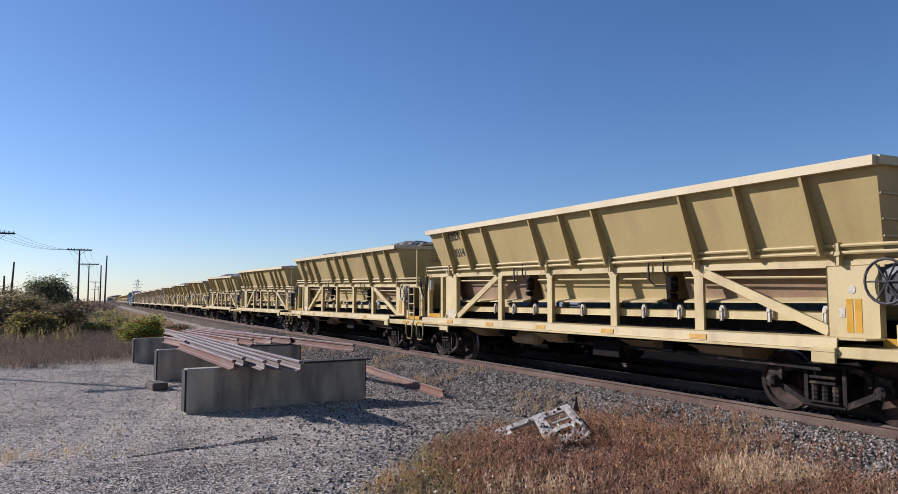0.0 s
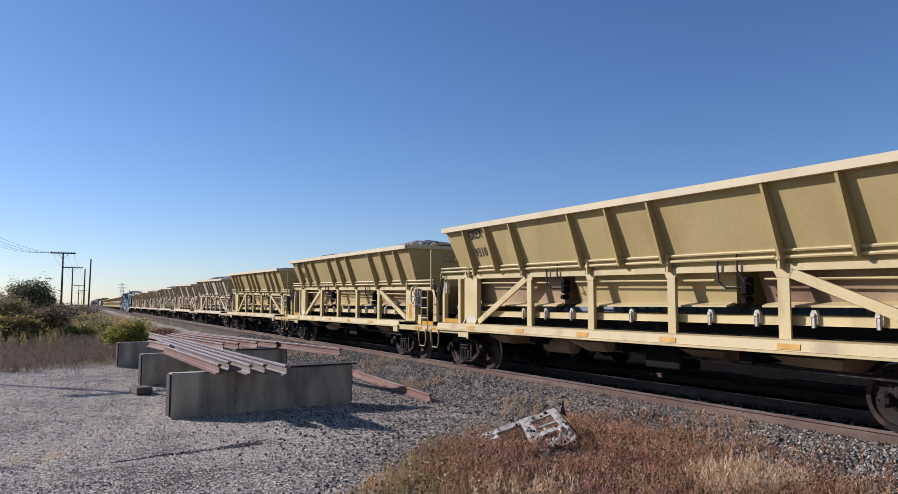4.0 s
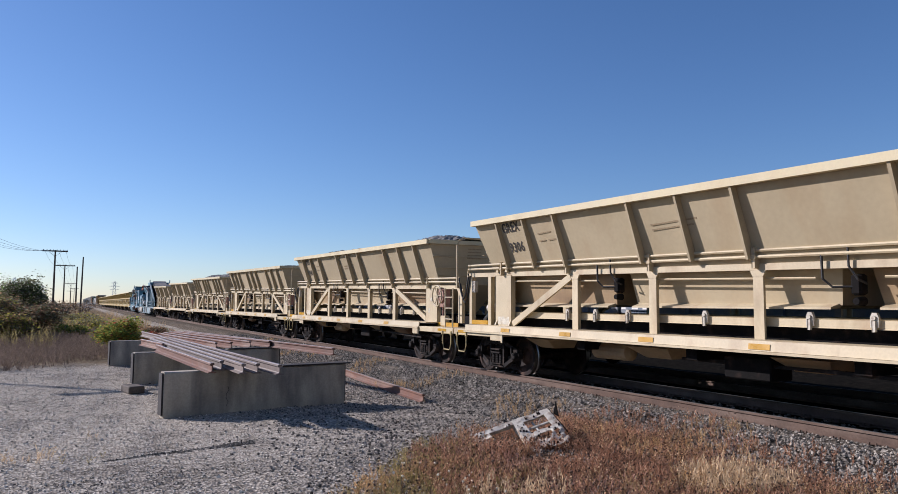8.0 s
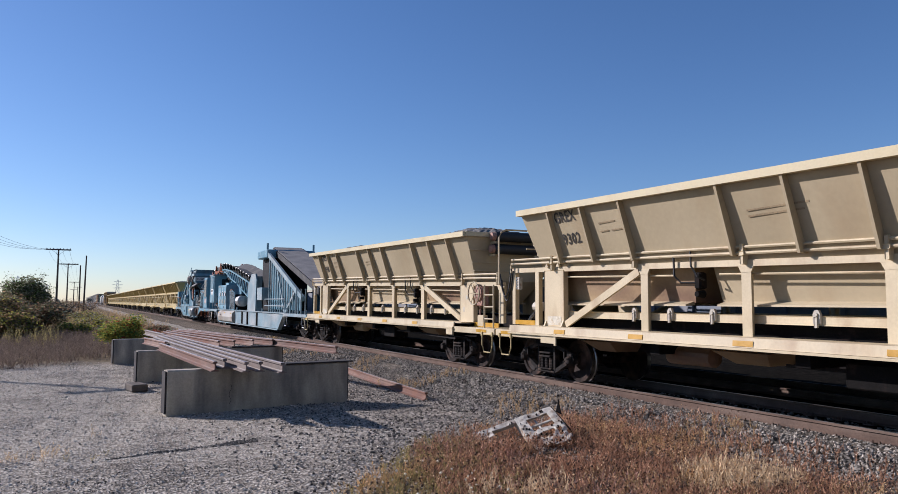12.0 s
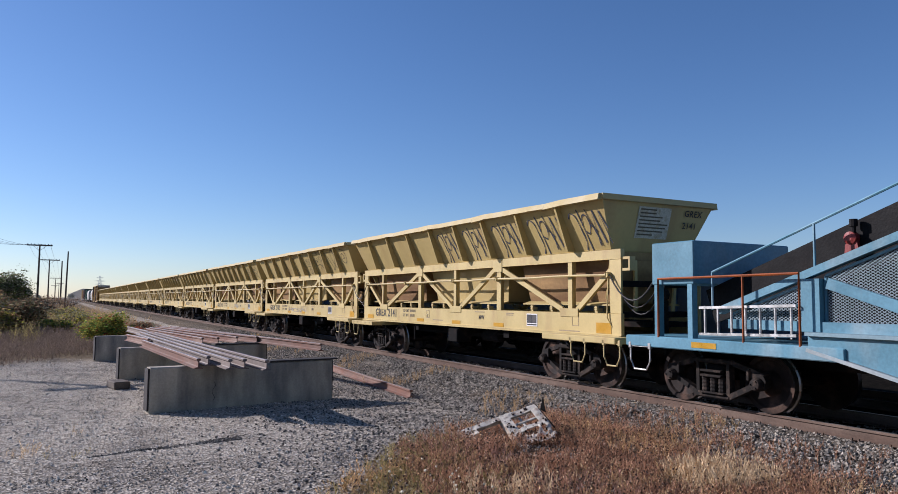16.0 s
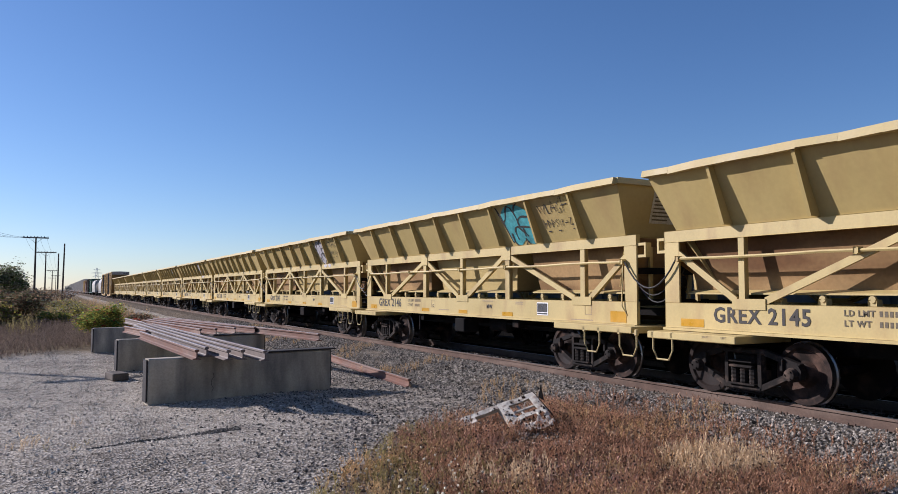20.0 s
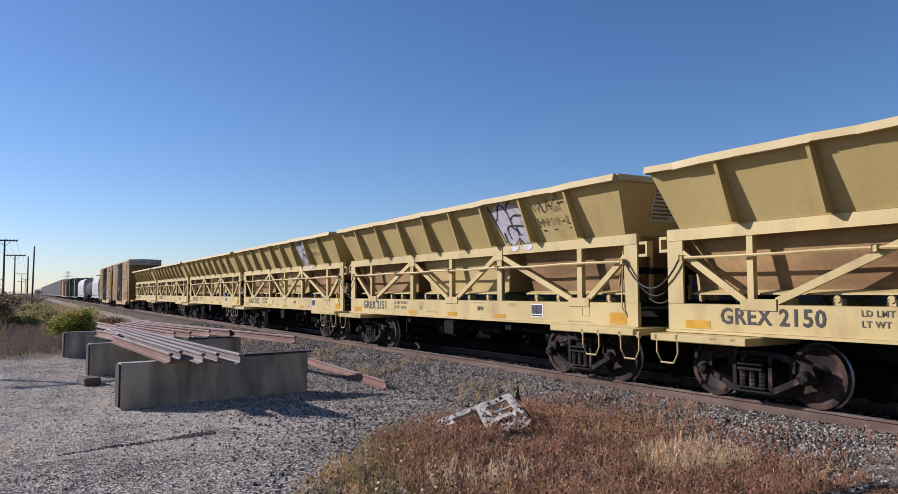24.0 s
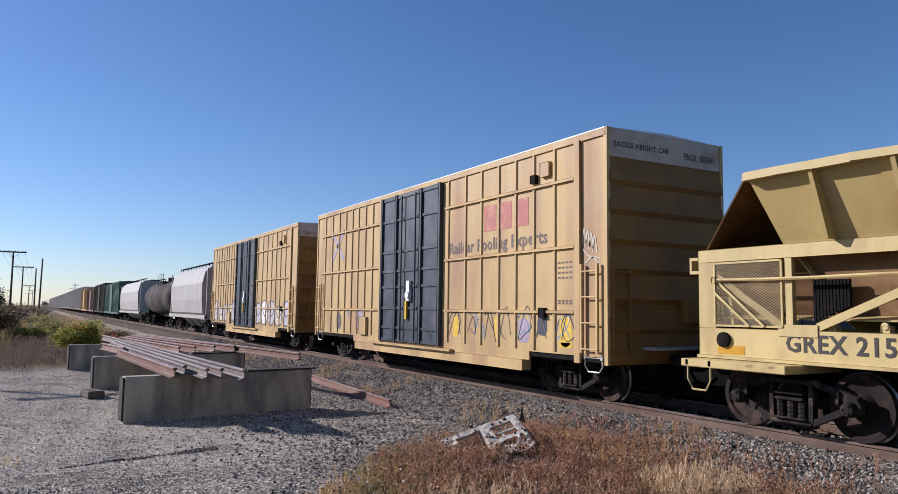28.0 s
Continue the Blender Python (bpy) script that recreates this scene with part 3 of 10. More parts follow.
    g.box(-1.07, -1.045, -8.12, -6.86, 1.075, 1.19)
    part("toe_board", g, "reflector", car, "orange toe board")
    g = G()
    g.box(-1.10, -1.0, 7.82, 7.98, 2.02, 2.33, 0.015)
    for k in range(4):
        g.disc((-1.10, 7.9, 2.07 + 0.07 * k), "x", 0, 0, [(-0.012, 0.02), (0.0, 0.025)], 8)
    part("valve_block", g, "chip", car, "pale perforated valve block")
    g = G()
    patch(g, (-1.076, 6.66, 1.22), (0, -1, 0), (0, 0, 1), 0.52, 0.19)
    part("worn_plate", g, "notice", car, "worn white plate")
    for y in (6.72, 6.08):
        g = G()
        g.prism([(-1.076, y, 1.19), (-1.14, y, 1.19), (-1.076, y, 1.32)], (0, -0.02, 0), (0, 0.02, 0))
        part("gusset", g, frame_m, car)
    for y in (6.62, 6.2):
        g = G()
        g.prism([(-1.072, y - 0.06, zc(y) + 0.06), (-1.072, y + 0.06, zc(y) + 0.06), (-1.072, y, zc(y) + 0.15)], (0, 0, 0), (-0.06, 0, 0))
        part("lug", g, frame_m, car)
    g = G()
    g.box(-1.52, -1.5, 5.75, 6.3, 0.84, 1.0, 0.006)
    g.box(-1.53, -1.5, 5.72, 5.8, 0.8, 1.06, 0.008)
    part("jack_pad", g, frame_m, car)
    coupler(car, -8.5, -1)
    coupler(car, 8.1, 1)
    truck(car, -5.95)
    truck(car, 6.75)
    return car


# ---- truss-sided hopper car (short type) ----
def short_hopper(body, frame_m, front=6.65):
    """front: where the upper edge of the hopper ends."""
    car = thing("hopper_car", "yellow-cream ballast hopper car with truss sides and a tall side sill", "railcar")
    A, Z, ZB = 6.65, 3.77, 2.72
    posts = ((6.5, 0.33), (5.03, 0.11), (2.2, 0.18), (0.0, 0.13), (-2.25, 0.18), (-5.08, 0.14), (-6.5, 0.33))
    for s in (-1, 1):
        g = G()
        g.prism([(s * 1.50, front, Z - 0.03), (s * 1.03, front - 0.25, ZB), (s * 1.03, -A + 0.3, ZB), (s * 1.50, -A, Z - 0.03)], (0, 0, 0), (-s * 0.025, 0, 0))
        part("side_sheet", g, body, car)
        g = G()
        n = 22
        for i in range(n):
            y0, y1 = -A + (A + front) * i / n, -A + (A + front) * (i + 1) / n
            d0, d1 = [0.012 * math.sin(y * 1.7) + 0.01 * math.sin(y * 4.1 + s) for y in (y0, y1)]
            if i == 0:
                d0 = 0
            if i == n - 1:
                d1 = 0
            g.prism([(s * (1.49 + d0), y0, Z - 0.12), (s * (1.61 + d0), y0, Z - 0.12), (s * (1.58 + d0), y0, Z + d0 * 0.5), (s * (1.42 + d0), y0, Z + d0 * 0.5)], (0, 0, 0), (s * (d1 - d0), y1 - y0, (d1 - d0) * 0.5))
        part("rim", g, "rim", car, "pale rim angle, slightly dented")
        for y in (min(5.22, front - 1.05), 3.7 if front > 6 else 3.22, 2.2, 0.7, -0.72, -2.16, -3.7, -5.22):
            g = G()
            g.prism([(s * 1.42, y - 0.03, Z - 0.12), (s * 1.575, y - 0.03, Z - 0.12), (s * 1.24, y - 0.03, ZB + 0.02), (s * 1.03, y - 0.03, ZB + 0.02)], (0, 0, 0), (0, 0.06, 0))
            part("side_rib", g, body, car)
        g = G()
        g.box(s * 0.98, s * 1.062, -6.67, 6.67, ZB - 0.19, ZB + 0.01, 0.008)
        part("upper_sill", g, frame_m, car)
        for y, w in posts:
            g = G()
            g.box(s * 1.02, s * 1.06, y - w / 2, y + w / 2, 1.48, ZB - 0.18)
            if w < 0.3:
                g.box(s * 0.92, s * 1.03, y - 0.02, y + 0.02, 1.48, ZB - 0.18)
            part("post", g, frame_m, car)
        for y in (2.2, -2.2):
            g = G()
            g.box(s * 1.0625, s * 1.077, y - 0.2, y + 0.2, ZB - 0.31, ZB - 0.03)
            part("gusset", g, frame_m, car)
        for y in (4.9, -0.05, -5.05):
            g = G()
            g.box(s * 1.0625, s * 1.077, y - 0.31, y + 0.31, 1.39, 1.56)
            part("gusset", g, frame_m, car)
        for a, b in ((6.35, 5.15), (2.35, 4.6), (2.05, 0.2), (-2.05, -0.3), (-2.35, -4.8), (-6.35, -5.3)):
            g = G()
            hi = ZB - (0.4 if abs(a) > 6 else 0.24)
            g.beam((s * 1.035, a, hi), (s * 1.035, b, 1.53), 0.11, 0.045, (1, 0, 0))
            g.beam((s * 0.98, a, hi), (s * 0.98, b, 1.53), 0.025, 0.1, (1, 0, 0))
            part("brace", g, frame_m, car)
        g = G()
        g.box(s * 1.0, s * 1.06, -6.67, 6.67, 1.05, 1.48, 0.008)
        part("side_sill", g, frame_m, car)
        g = G()
        g.box(s * 0.9, s * 1.12, -6.67, 6.67, 1.005, 1.047)
        part("sill_flange", g, frame_m, car)
        g = G()
        pts = [(s * 1.115, y, 2.23 + 0.01 * math.sin(y * 2.2)) for y in [6.35 - 12.75 * i / 14 for i in range(15)]]
        g.tube(pts, 0.026, 6)
        part("side_pipe", g, frame_m, car)
        for y in (6.3, 3.1, 0.0, -2.25, -6.35) if s < 0 else ():
            g = G()
            g.box(s * 1.05, s * 1.145, y - 0.035, y + 0.035, 2.18, 2.28, 0.012)
            part("pipe_bracket", g, frame_m, car)
        for y in (4.45, 3.73, 3.01, 1.55, 0.83, -0.75, -1.6, -3.53, -4.28, -5.8) if s < 0 else ():
            g = G()
            g.box(s * 0.86, s * 0.95, y - 0.06, y + 0.06, 1.46, 1.57, 0.02)
            g.disc((s * 0.95, y, 1.57), "x", 0, 0, [(-0.02, 0.05), (0.02, 0.05)], 10)
            part("gate_latch", g, "rim", car, "pale gate roller")
        for y, w, h in ((6.3, 0.5, 0.13), (2.36, 0.46, 0.09), (0.14, 0.46, 0.09), (-2.02, 0.46, 0.09), (-5.93, 0.45, 0.21)) if s < 0 else ():
            g = G()
            patch(g, (s * 1.06, y * -s, 1.08), (0, s, 0), (0, 0, 1), w, h, 0.006)
            part("reflector", g, "reflector", car)
        g = G()
        patch(g, (s * 1.06, s * 3.47, 1.14), (0, s, 0), (0, 0, 1), 0.42, 0.28, 0.005)
        pl = part("data_panel", g, "white", car, "framed black data panel")
        g = G()
        for k in range(2):
            patch(g, (s * 1.066, s * (3.49 + 0.19 * k), 1.21), (0, s, 0), (0, 0, 1), 0.18, 0.19, 0.004)
        patch(g, (s * 1.066, s * 3.49, 1.16), (0, s, 0), (0, 0, 1), 0.37, 0.03, 0.004)
        part("data_field", g, "black", pl)
        g = G()
        for y, z, w in ((1.3, 1.14, 0.6), (-1.1, 1.41, 0.5), (-2.6, 1.40, 0.32), (-2.6, 1.36, 0.3), (-4.7, 1.08, 0.7)):
            patch(g, (s * 1.06, -s * y, z), (0, s, 0), (0, 0, 1), w, 0.022, 0.004)
        for y in (1.75, -5.15):
            for z in (1.2, 1.40):
                patch(g, (s * 1.06, -s * y, z), (0, s, 0), (0, 0, 1), 0.22, 0.012, 0.004)
            for k in (0, 0.208):
                patch(g, (s * 1.06, -s * (y - k), z - 0.2), (0, s, 0), (0, 0, 1), 0.012, 0.212, 0.004)
        part("stencil_bars", g, "faded", car, "small faded stencil lines")
        if s < 0:
            g = G()
            for z, n in ((1.345, 6), (1.205, 5)):
                for k in range(n):
                    patch(g, (-1.06, 2.86 - 0.068 * k, z), (0, -1, 0), (0, 0, 1), 0.042, 0.075, 0.004)
            tagged(part("weight_bars", g, "slogan_ink", car, "stencilled weight figures"), kind="stuff")
        g = G()
        y0 = -6.67
        g.box(s * 0.9, s * 1.04, y0 - 0.22, y0, 2.30, 2.35)
        g.box(s * 0.9, s * 1.04, y0 - 0.22, y0, 2.52, 2.57)
        g.box(s * 0.9, s * 1.04, y0 - 0.22, y0 - 0.18, 2.35, 2.52)
        part("lifting_lug", g, frame_m, car)
        g = G()
        g.box(s * 0.9, s * 1.04, 6.67, 6.87, 2.35, 2.40)
        g.box(s * 0.9, s * 1.04, 6.67, 6.87, 2.57, 2.62)
        g.box(s * 0.9, s * 1.04, 6.83, 6.87, 2.40, 2.57)
        part("lifting_lug", g, frame_m, car)
        g = G()
        g.tube([(s * 1.06, -6.3, 2.2), (s * 1.1, -6.3, 1.4), (s * 1.06, -6.4, 1.22)], 0.014, 6)
        part("grab_iron", g, frame_m, car)
        for y in (6.3, -5.9, -6.9):
            if s < 0:
                stirrup(car, s, y, 0.95, "rim", 0.36, 0.42)
    for k, (a, b) in enumerate(((6.5, 2.25), (1.95, -2.35), (-2.85, -6.45))):
        g = G()
        top = [(-0.82, a, ZB - 0.035), (0.82, a, ZB - 0.035), (0.82, b, ZB - 0.035), (-0.82, b, ZB - 0.035)]
        bot = [(-0.68, a - 0.25, 1.68), (0.68, a - 0.25, 1.68), (0.68, b + 0.25, 1.68), (-0.68, b + 0.25, 1.68)]
        g.add(top + bot, [(0, 1, 2, 3), (7, 6, 5, 4), (0, 4, 5, 1), (1, 5, 6, 2), (2, 6, 7, 3), (3, 7, 4, 0)])
        part("hopper_pocket", g, body if k == 1 else "brown_pocket", car, "rust-brown lower hopper pocket")
        for s in (-1, 1):
            g = G()
            g.prism([(s * 0.70, a - 0.2, 1.70), (s * 0.88, a - 0.2, 1.65), (s * 0.88, a - 0.2, 1.625), (s * 0.70, a - 0.2, 1.65)], (0, 0, 0), (0, b - a + 0.4, 0))
            part("gate_lip", g, frame_m, car)
    for s, A in ((-1, A), (1, front)):
        g = G()
        g.prism([(-1.50, s * A, Z - 0.02), (1.50, s * A, Z - 0.02), (1.03, s * (A - 0.3), ZB), (-1.03, s * (A - 0.3), ZB)], (0, 0, 0), (0, -s * 0.025, 0))
        g.prism([(-1.03, s * (A - 0.3), ZB), (1.03, s * (A - 0.3), ZB), (0.6, s * (A - 1.0), 1.5), (-0.6, s * (A - 1.0), 1.5)], (0, 0, 0), (0, -s * 0.025, 0))
        part("end_sheet", g, body, car)
        g = G()
        g.box(-1.52, 1.52, min(s * A, s * (A + 0.06)), max(s * A, s * (A + 0.06)), Z - 0.11, Z)
        part("end_rim", g, "rim", car)
        g = G()
        g.prism([(-0.96, s * 6.46, ZB - 0.2), (0.96, s * 6.46, ZB - 0.2), (0.96, s * 6.38, 2.12), (0.5, s * 6.32, 1.86), (-0.5, s * 6.32, 1.86), (-0.96, s * 6.38, 2.12)], (0, 0, 0), (0, -s * 0.02, 0))
        part("end_apron", g, "brown_pocket", car, "rust-stained apron below the hopper end")
        for x in (-0.55, 0.55):
            g = G()
            g.beam((x, s * 6.50, 2.52), (x * 0.9, s * 6.44, 1.5), 0.07, 0.05, (0, 1, 0))
            part("end_brace", g, frame_m, car)
        g = G()
        for z in (2.0, 1.4):
            g.box(-0.97, 0.97, min(s * 6.45, s * 6.52), max(s * 6.45, s * 6.52), z, z + 0.12)
        part("end_cross_member", g, "dark", car)
    g = G()
    patch(g, (-0.52, -6.657 + (3.75 - 2.98) * 0.2913, 2.98), (1, 0, 0), (0, -0.2913, 1), 0.86, 0.64, 0.006)
    panel = part("stencil_panel", g, "notice", car, "pale painted panel with stencil lines")
    g = G()
    for i in range(8):
        z = 3.53 - 0.07 * i
        patch(g, (-0.47, -6.657 + (3.75 - z) * 0.2913, z), (1, 0, 0), (0, -0.2913, 1), (0.42, 0.42, 0.6, 0.55, 0.76, 0.72, 0.66, 0.4)[i], 0.028, 0.011)
    part("stencil_bars", g, "slogan_ink", panel, "unreadable dark stencil lines")
    for y0, y1, z0 in ((-7.02, -4.72, 0.92), (4.78, 6.64, 0.875)):
        g = G()
        g.box(-1.53, 1.53, y0, y1, z0, z0 + 0.12, 0.012)
        part("end_platform", g, frame_m, car)
    g = G()
    g.box(-0.26, 0.26, -7.0, 6.4, 0.72, 1.02)
    for y in (-5.05, -2.5, 0, 2.5, 5.05):
        g.box(-1.0, 1.0, y - 0.12, y + 0.12, 0.82, 1.0)
    g.box(-0.62, 0.62, -6.8, 6.2, 1.22, 1.32)
    part("underframe", g, "dark", car)
    g = G()
    g.disc((-0.55, -1.2, 0.80), "y", 0, 0, [(-0.45, 0.05), (-0.4, 0.15), (0.4, 0.15), (0.45, 0.05)], 14)
    part("air_reservoir", g, "dark", car)
    g = G()
    g.box(-1.15, -0.7, -0.3, 0.2, 0.6, 0.95, 0.02)
    part("brake_valve", g, "dark", car)
    g = G()
    g.tube([(-1.2, 2.2, 0.95), (-1.2, 2.2, 0.55)], 0.03, 6)
    part("drain_pipe", g, "dark", car)
    g = G()
    g.beam((-0.8, -4.2, 0.82), (-0.8, -1.8, 0.88), 0.05, 0.03, (0, 0, 1))
    part("brake_gear", g, "dark", car)
    for k in range(3):
        g = G()
        pts = []
        for i in range(11):
            u = i / 10
            pts.append((-1.115 + 0.1 * k, -6.4 - 1.3 * u, 2.23 - 0.08 * k - (0.5 + 0.05 * k) * (1 - (2 * u - 1) ** 2)))
        g.tube(pts, (0.016, 0.011, 0.013)[k], 6)
        part("air_hose", g, "hose", car)
    g = G()
    g.box(-0.5, -0.3, -7.15, -6.9, 1.05, 1.75, 0.02)
    g.disc((-0.4, -7.1, 1.85), "x", 0, 0, [(-0.05, 0.12), (0.05, 0.12)], 10)
    g.tube([(-0.4, -7.1, 1.05), (-0.4, -7.15, 0.7)], 0.03, 6)
    part("cut_lever", g, "dark", car)
    coupler(car, -7.0, -1)
    coupler(car, 6.4, 1)
    truck(car, -5.05)
    truck(car, 5.05)
    return car


# ---- ground, track ----
def ground_height(x, y):
    """The lot, the slight hollow beside the track and the low bank on the field side."""
    z = -0.42
    z += 0.05 * noise.noise((x * 0.25, y * 0.25, 0.3)) + 0.02 * noise.noise((x * 1.3, y * 1.3, 4.0))
    far = min(max((y - 30) / 30, 0), 1)
    side = min(max((2.0 - x) / 6, 0), 1)
    z += 0.9 * far * side * (0.6 + 0.4 * noise.noise((x * 0.05, y * 0.05, 2.0)))
    bank = min(max((x - 16) / 8, 0), 1)
    return z - 0.5 * bank


def steps(breaks):
    out = []
    for a, b, d in breaks:
        n = max(1, round((b - a) / d))
        out += [a + (b - a) * i / n for i in range(n)]
    return out + [breaks[-1][1]]


def zone_ground():
    """Pale crushed stone in the lot, dark coarse stone by the track, dry grass and soil beyond."""
    m = bpy.data.materials.new("lot_and_grassland")
    m.use_nodes = True
    N, L = m.node_tree.nodes, m.node_tree.links
    b = N["Principled BSDF"]
    b.inputs["Roughness"].default_value = 0.95
    b.inputs["Specular IOR Level"].default_value = 0.0
    pos = N.new("ShaderNodeNewGeometry").outputs["Position"]
    sep = N.new("ShaderNodeSeparateXYZ")
    L.new(pos, sep.inputs[0])

    def nz(scale, detail=5.0):
        t = N.new("ShaderNodeTexNoise")
        t.inputs["Scale"].default_value, t.inputs["Detail"].default_value = scale, detail
        L.new(pos, t.inputs["Vector"])
        return t.outputs["Fac"]

    def vor(scale):
        t = N.new("ShaderNodeTexVoronoi")
        t.inputs["Scale"].default_value = scale
        L.new(pos, t.inputs["Vector"])
        return t

    def math_node(op, a, c):
        t = N.new("ShaderNodeMath")
        t.operation = op
        for k, v in enumerate((a, c)):
            if isinstance(v, (int, float)):
                t.inputs[k].default_value = v
            else:
                L.new(v, t.inputs[k])
        return t.outputs[0]

    def rng(src, a, c, lo=0.0, hi=1.0):
        r = N.new("ShaderNodeMapRange")
        r.interpolation_type = "SMOOTHSTEP"
        for k, v in zip((1, 2, 3, 4), (a, c, lo, hi)):
            r.inputs[k].default_value = v
        L.new(src, r.inputs[0])
        return r.outputs[0]

    def ramp(src, stops):
        r = N.new("ShaderNodeValToRGB")
        e = r.color_ramp.elements
        while len(e) < len(stops):
            e.new(0.5)
        for k, (p, c) in zip(e, stops):
            k.position, k.color = p, (*c, 1)
        L.new(src, r.inputs[0])
        return r.outputs[0]

    def mix(f, a, c):
        t = N.new("ShaderNodeMix")
        t.data_type = "RGBA"
        L.new(f, t.inputs[0])
        L.new(a, t.inputs[6])
        L.new(c, t.inputs[7])
        return t.outputs[2]

    v = vor(26)
    grains = N.new("ShaderNodeSeparateColor")
    L.new(v.outputs["Color"], grains.inputs[0])
    fine = math_node("ADD", math_node("MULTIPLY", grains.outputs[0], 0.55), math_node("MULTIPLY", nz(90, 2.0), 0.45))
    pale = ramp(fine, [(0.15, (0.15, 0.129, 0.10)), (0.5, (0.395, 0.348, 0.282)), (0.85, (0.68, 0.61, 0.51))])
    coarse = ramp(fine, [(0.15, (0.04, 0.035, 0.03)), (0.5, (0.24, 0.21, 0.172)), (0.9, (0.62, 0.55, 0.46))])
    dirt = ramp(nz(7, 8.0), [(0.3, (0.11, 0.082, 0.055)), (0.5, (0.20, 0.155, 0.10)), (0.7, (0.30, 0.24, 0.155))])
    wob = math_node("MULTIPLY", math_node("SUBTRACT", nz(0.45, 6.0), 0.5), 5.0)
    wob2 = math_node("MULTIPLY", math_node("SUBTRACT", nz(1.7, 6.0), 0.5), 2.2)
    # darker stone: towards the track and in streaks across the lot
    line = math_node("ADD", math_node("SUBTRACT", sep.outputs[0], math_node("MULTIPLY", sep.outputs[1], 0.16)), math_node("ADD", wob, wob2))
    near_track = rng(line, 1.3, 4.4, 0.0, 0.8)
    streak = rng(nz(0.9, 7.0), 0.5, 0.66, 0.0, 0.8)
    stone = mix(streak, pale, coarse)
    stone = mix(near_track, stone, coarse)
    # coarse dark stones in the near part of the lot
    near_part = math_node("MULTIPLY", rng(math_node("ADD", sep.outputs[1], wob2), 11.4, 9.2), rng(math_node("ADD", sep.outputs[0], wob2), -1.6, 1.2, 0.2, 0.5))
    stone = mix(near_part, stone, coarse)
    edge = math_node("ADD", sep.outputs[1], math_node("ADD", wob, wob2))
    beyond = math_node("MULTIPLY", rng(edge, 25.5, 29.5), rng(math_node("ADD", sep.outputs[0], wob2), 6.4, 5.0))
    soil = mix(beyond, stone, dirt)
    over = math_node("MULTIPLY", rng(sep.outputs[0], 12.0, 13.0), rng(sep.outputs[0], 34.0, 44.0, 1.0, 0.0))
    far = math_node("MULTIPLY", rng(sep.outputs[1], 42.0, 50.0), rng(math_node("ADD", sep.outputs[0], wob2), 6.0, 3.0))
    off = rng(sep.outputs[0], -14.0, -10.0, 1.0, 0.0)
    # ground beyond the track painted almost black in place of the train's shade
    train_shade = ramp(nz(5, 8.0), [(0.3, (0.007, 0.0065, 0.006)), (0.6, (0.018, 0.016, 0.013)), (0.8, (0.05, 0.04, 0.03))])
    for f in (far, off):
        soil = mix(f, soil, dirt)
    soil = mix(over, soil, train_shade)
    # brown litter under the weed patch
    litter = ramp(nz(38, 6.0), [(0.3, (0.05, 0.031, 0.02)), (0.5, (0.15, 0.092, 0.056)), (0.68, (0.34, 0.225, 0.14))])
    into = rng(math_node("ADD", math_node("SUBTRACT", sep.outputs[0], math_node("MULTIPLY", sep.outputs[1], 0.7)), math_node("MULTIPLY", wob2, 0.5)), -2.9, -2.1)
    upto = rng(math_node("ADD", math_node("SUBTRACT", sep.outputs[1], math_node("MULTIPLY", sep.outputs[0], 0.4)), math_node("MULTIPLY", wob2, 0.5)), 8.3, 7.6)
    soil = mix(math_node("MULTIPLY", math_node("MULTIPLY", into, upto), rng(sep.outputs[0], 8.9, 8.6)), soil, litter)
    L.new(soil, b.inputs["Base Color"])
    bn = N.new("ShaderNodeBump")
    bn.inputs["Strength"].default_value, bn.inputs["Distance"].default_value = 0.9, 0.03
    L.new(math_node("ADD", v.outputs["Distance"], math_node("MULTIPLY", nz(90, 2.0), 0.4)), bn.inputs["Height"])
    L.new(bn.outputs[0], b.inputs["Normal"])
    return m


M["ground"] = zone_ground()
# near-black base: the shade under the train is put into the stone colour
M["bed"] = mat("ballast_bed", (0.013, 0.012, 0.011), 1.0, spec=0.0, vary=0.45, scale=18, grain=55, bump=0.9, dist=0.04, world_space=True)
M["shoulder"] = mat("dusty_shoulder_stone", (0.15, 0.128, 0.103), 1.0, spec=0.0, vary=0.6, scale=9, grain=34, bump=1.0, dist=0.05, stain=(0.21, 0.165, 0.12), stain_amt=0.35, stain_scale=(0.5, 0.25, 1), world_space=True)
M["rail"] = mat("rusty_rail_web", (0.12, 0.08, 0.06), 0.85, spec=0.15, vary=0.2, scale=3, grain=40, bump=0.2, stain=(0.18, 0.13, 0.10), stain_amt=0.5, stain_scale=(1, 0.6, 6), world_space=True)
M["head"] = mat("shiny_rail_head", (0.72, 0.69, 0.66), 0.42, metal=1.0, vary=0.1, scale=4, bump=0.03, world_space=True)
M["tie"] = mat("old_timber_tie", (0.035, 0.028, 0.023), 0.95, spec=0.0, vary=0.35, scale=6, grain=30, bump=0.5)

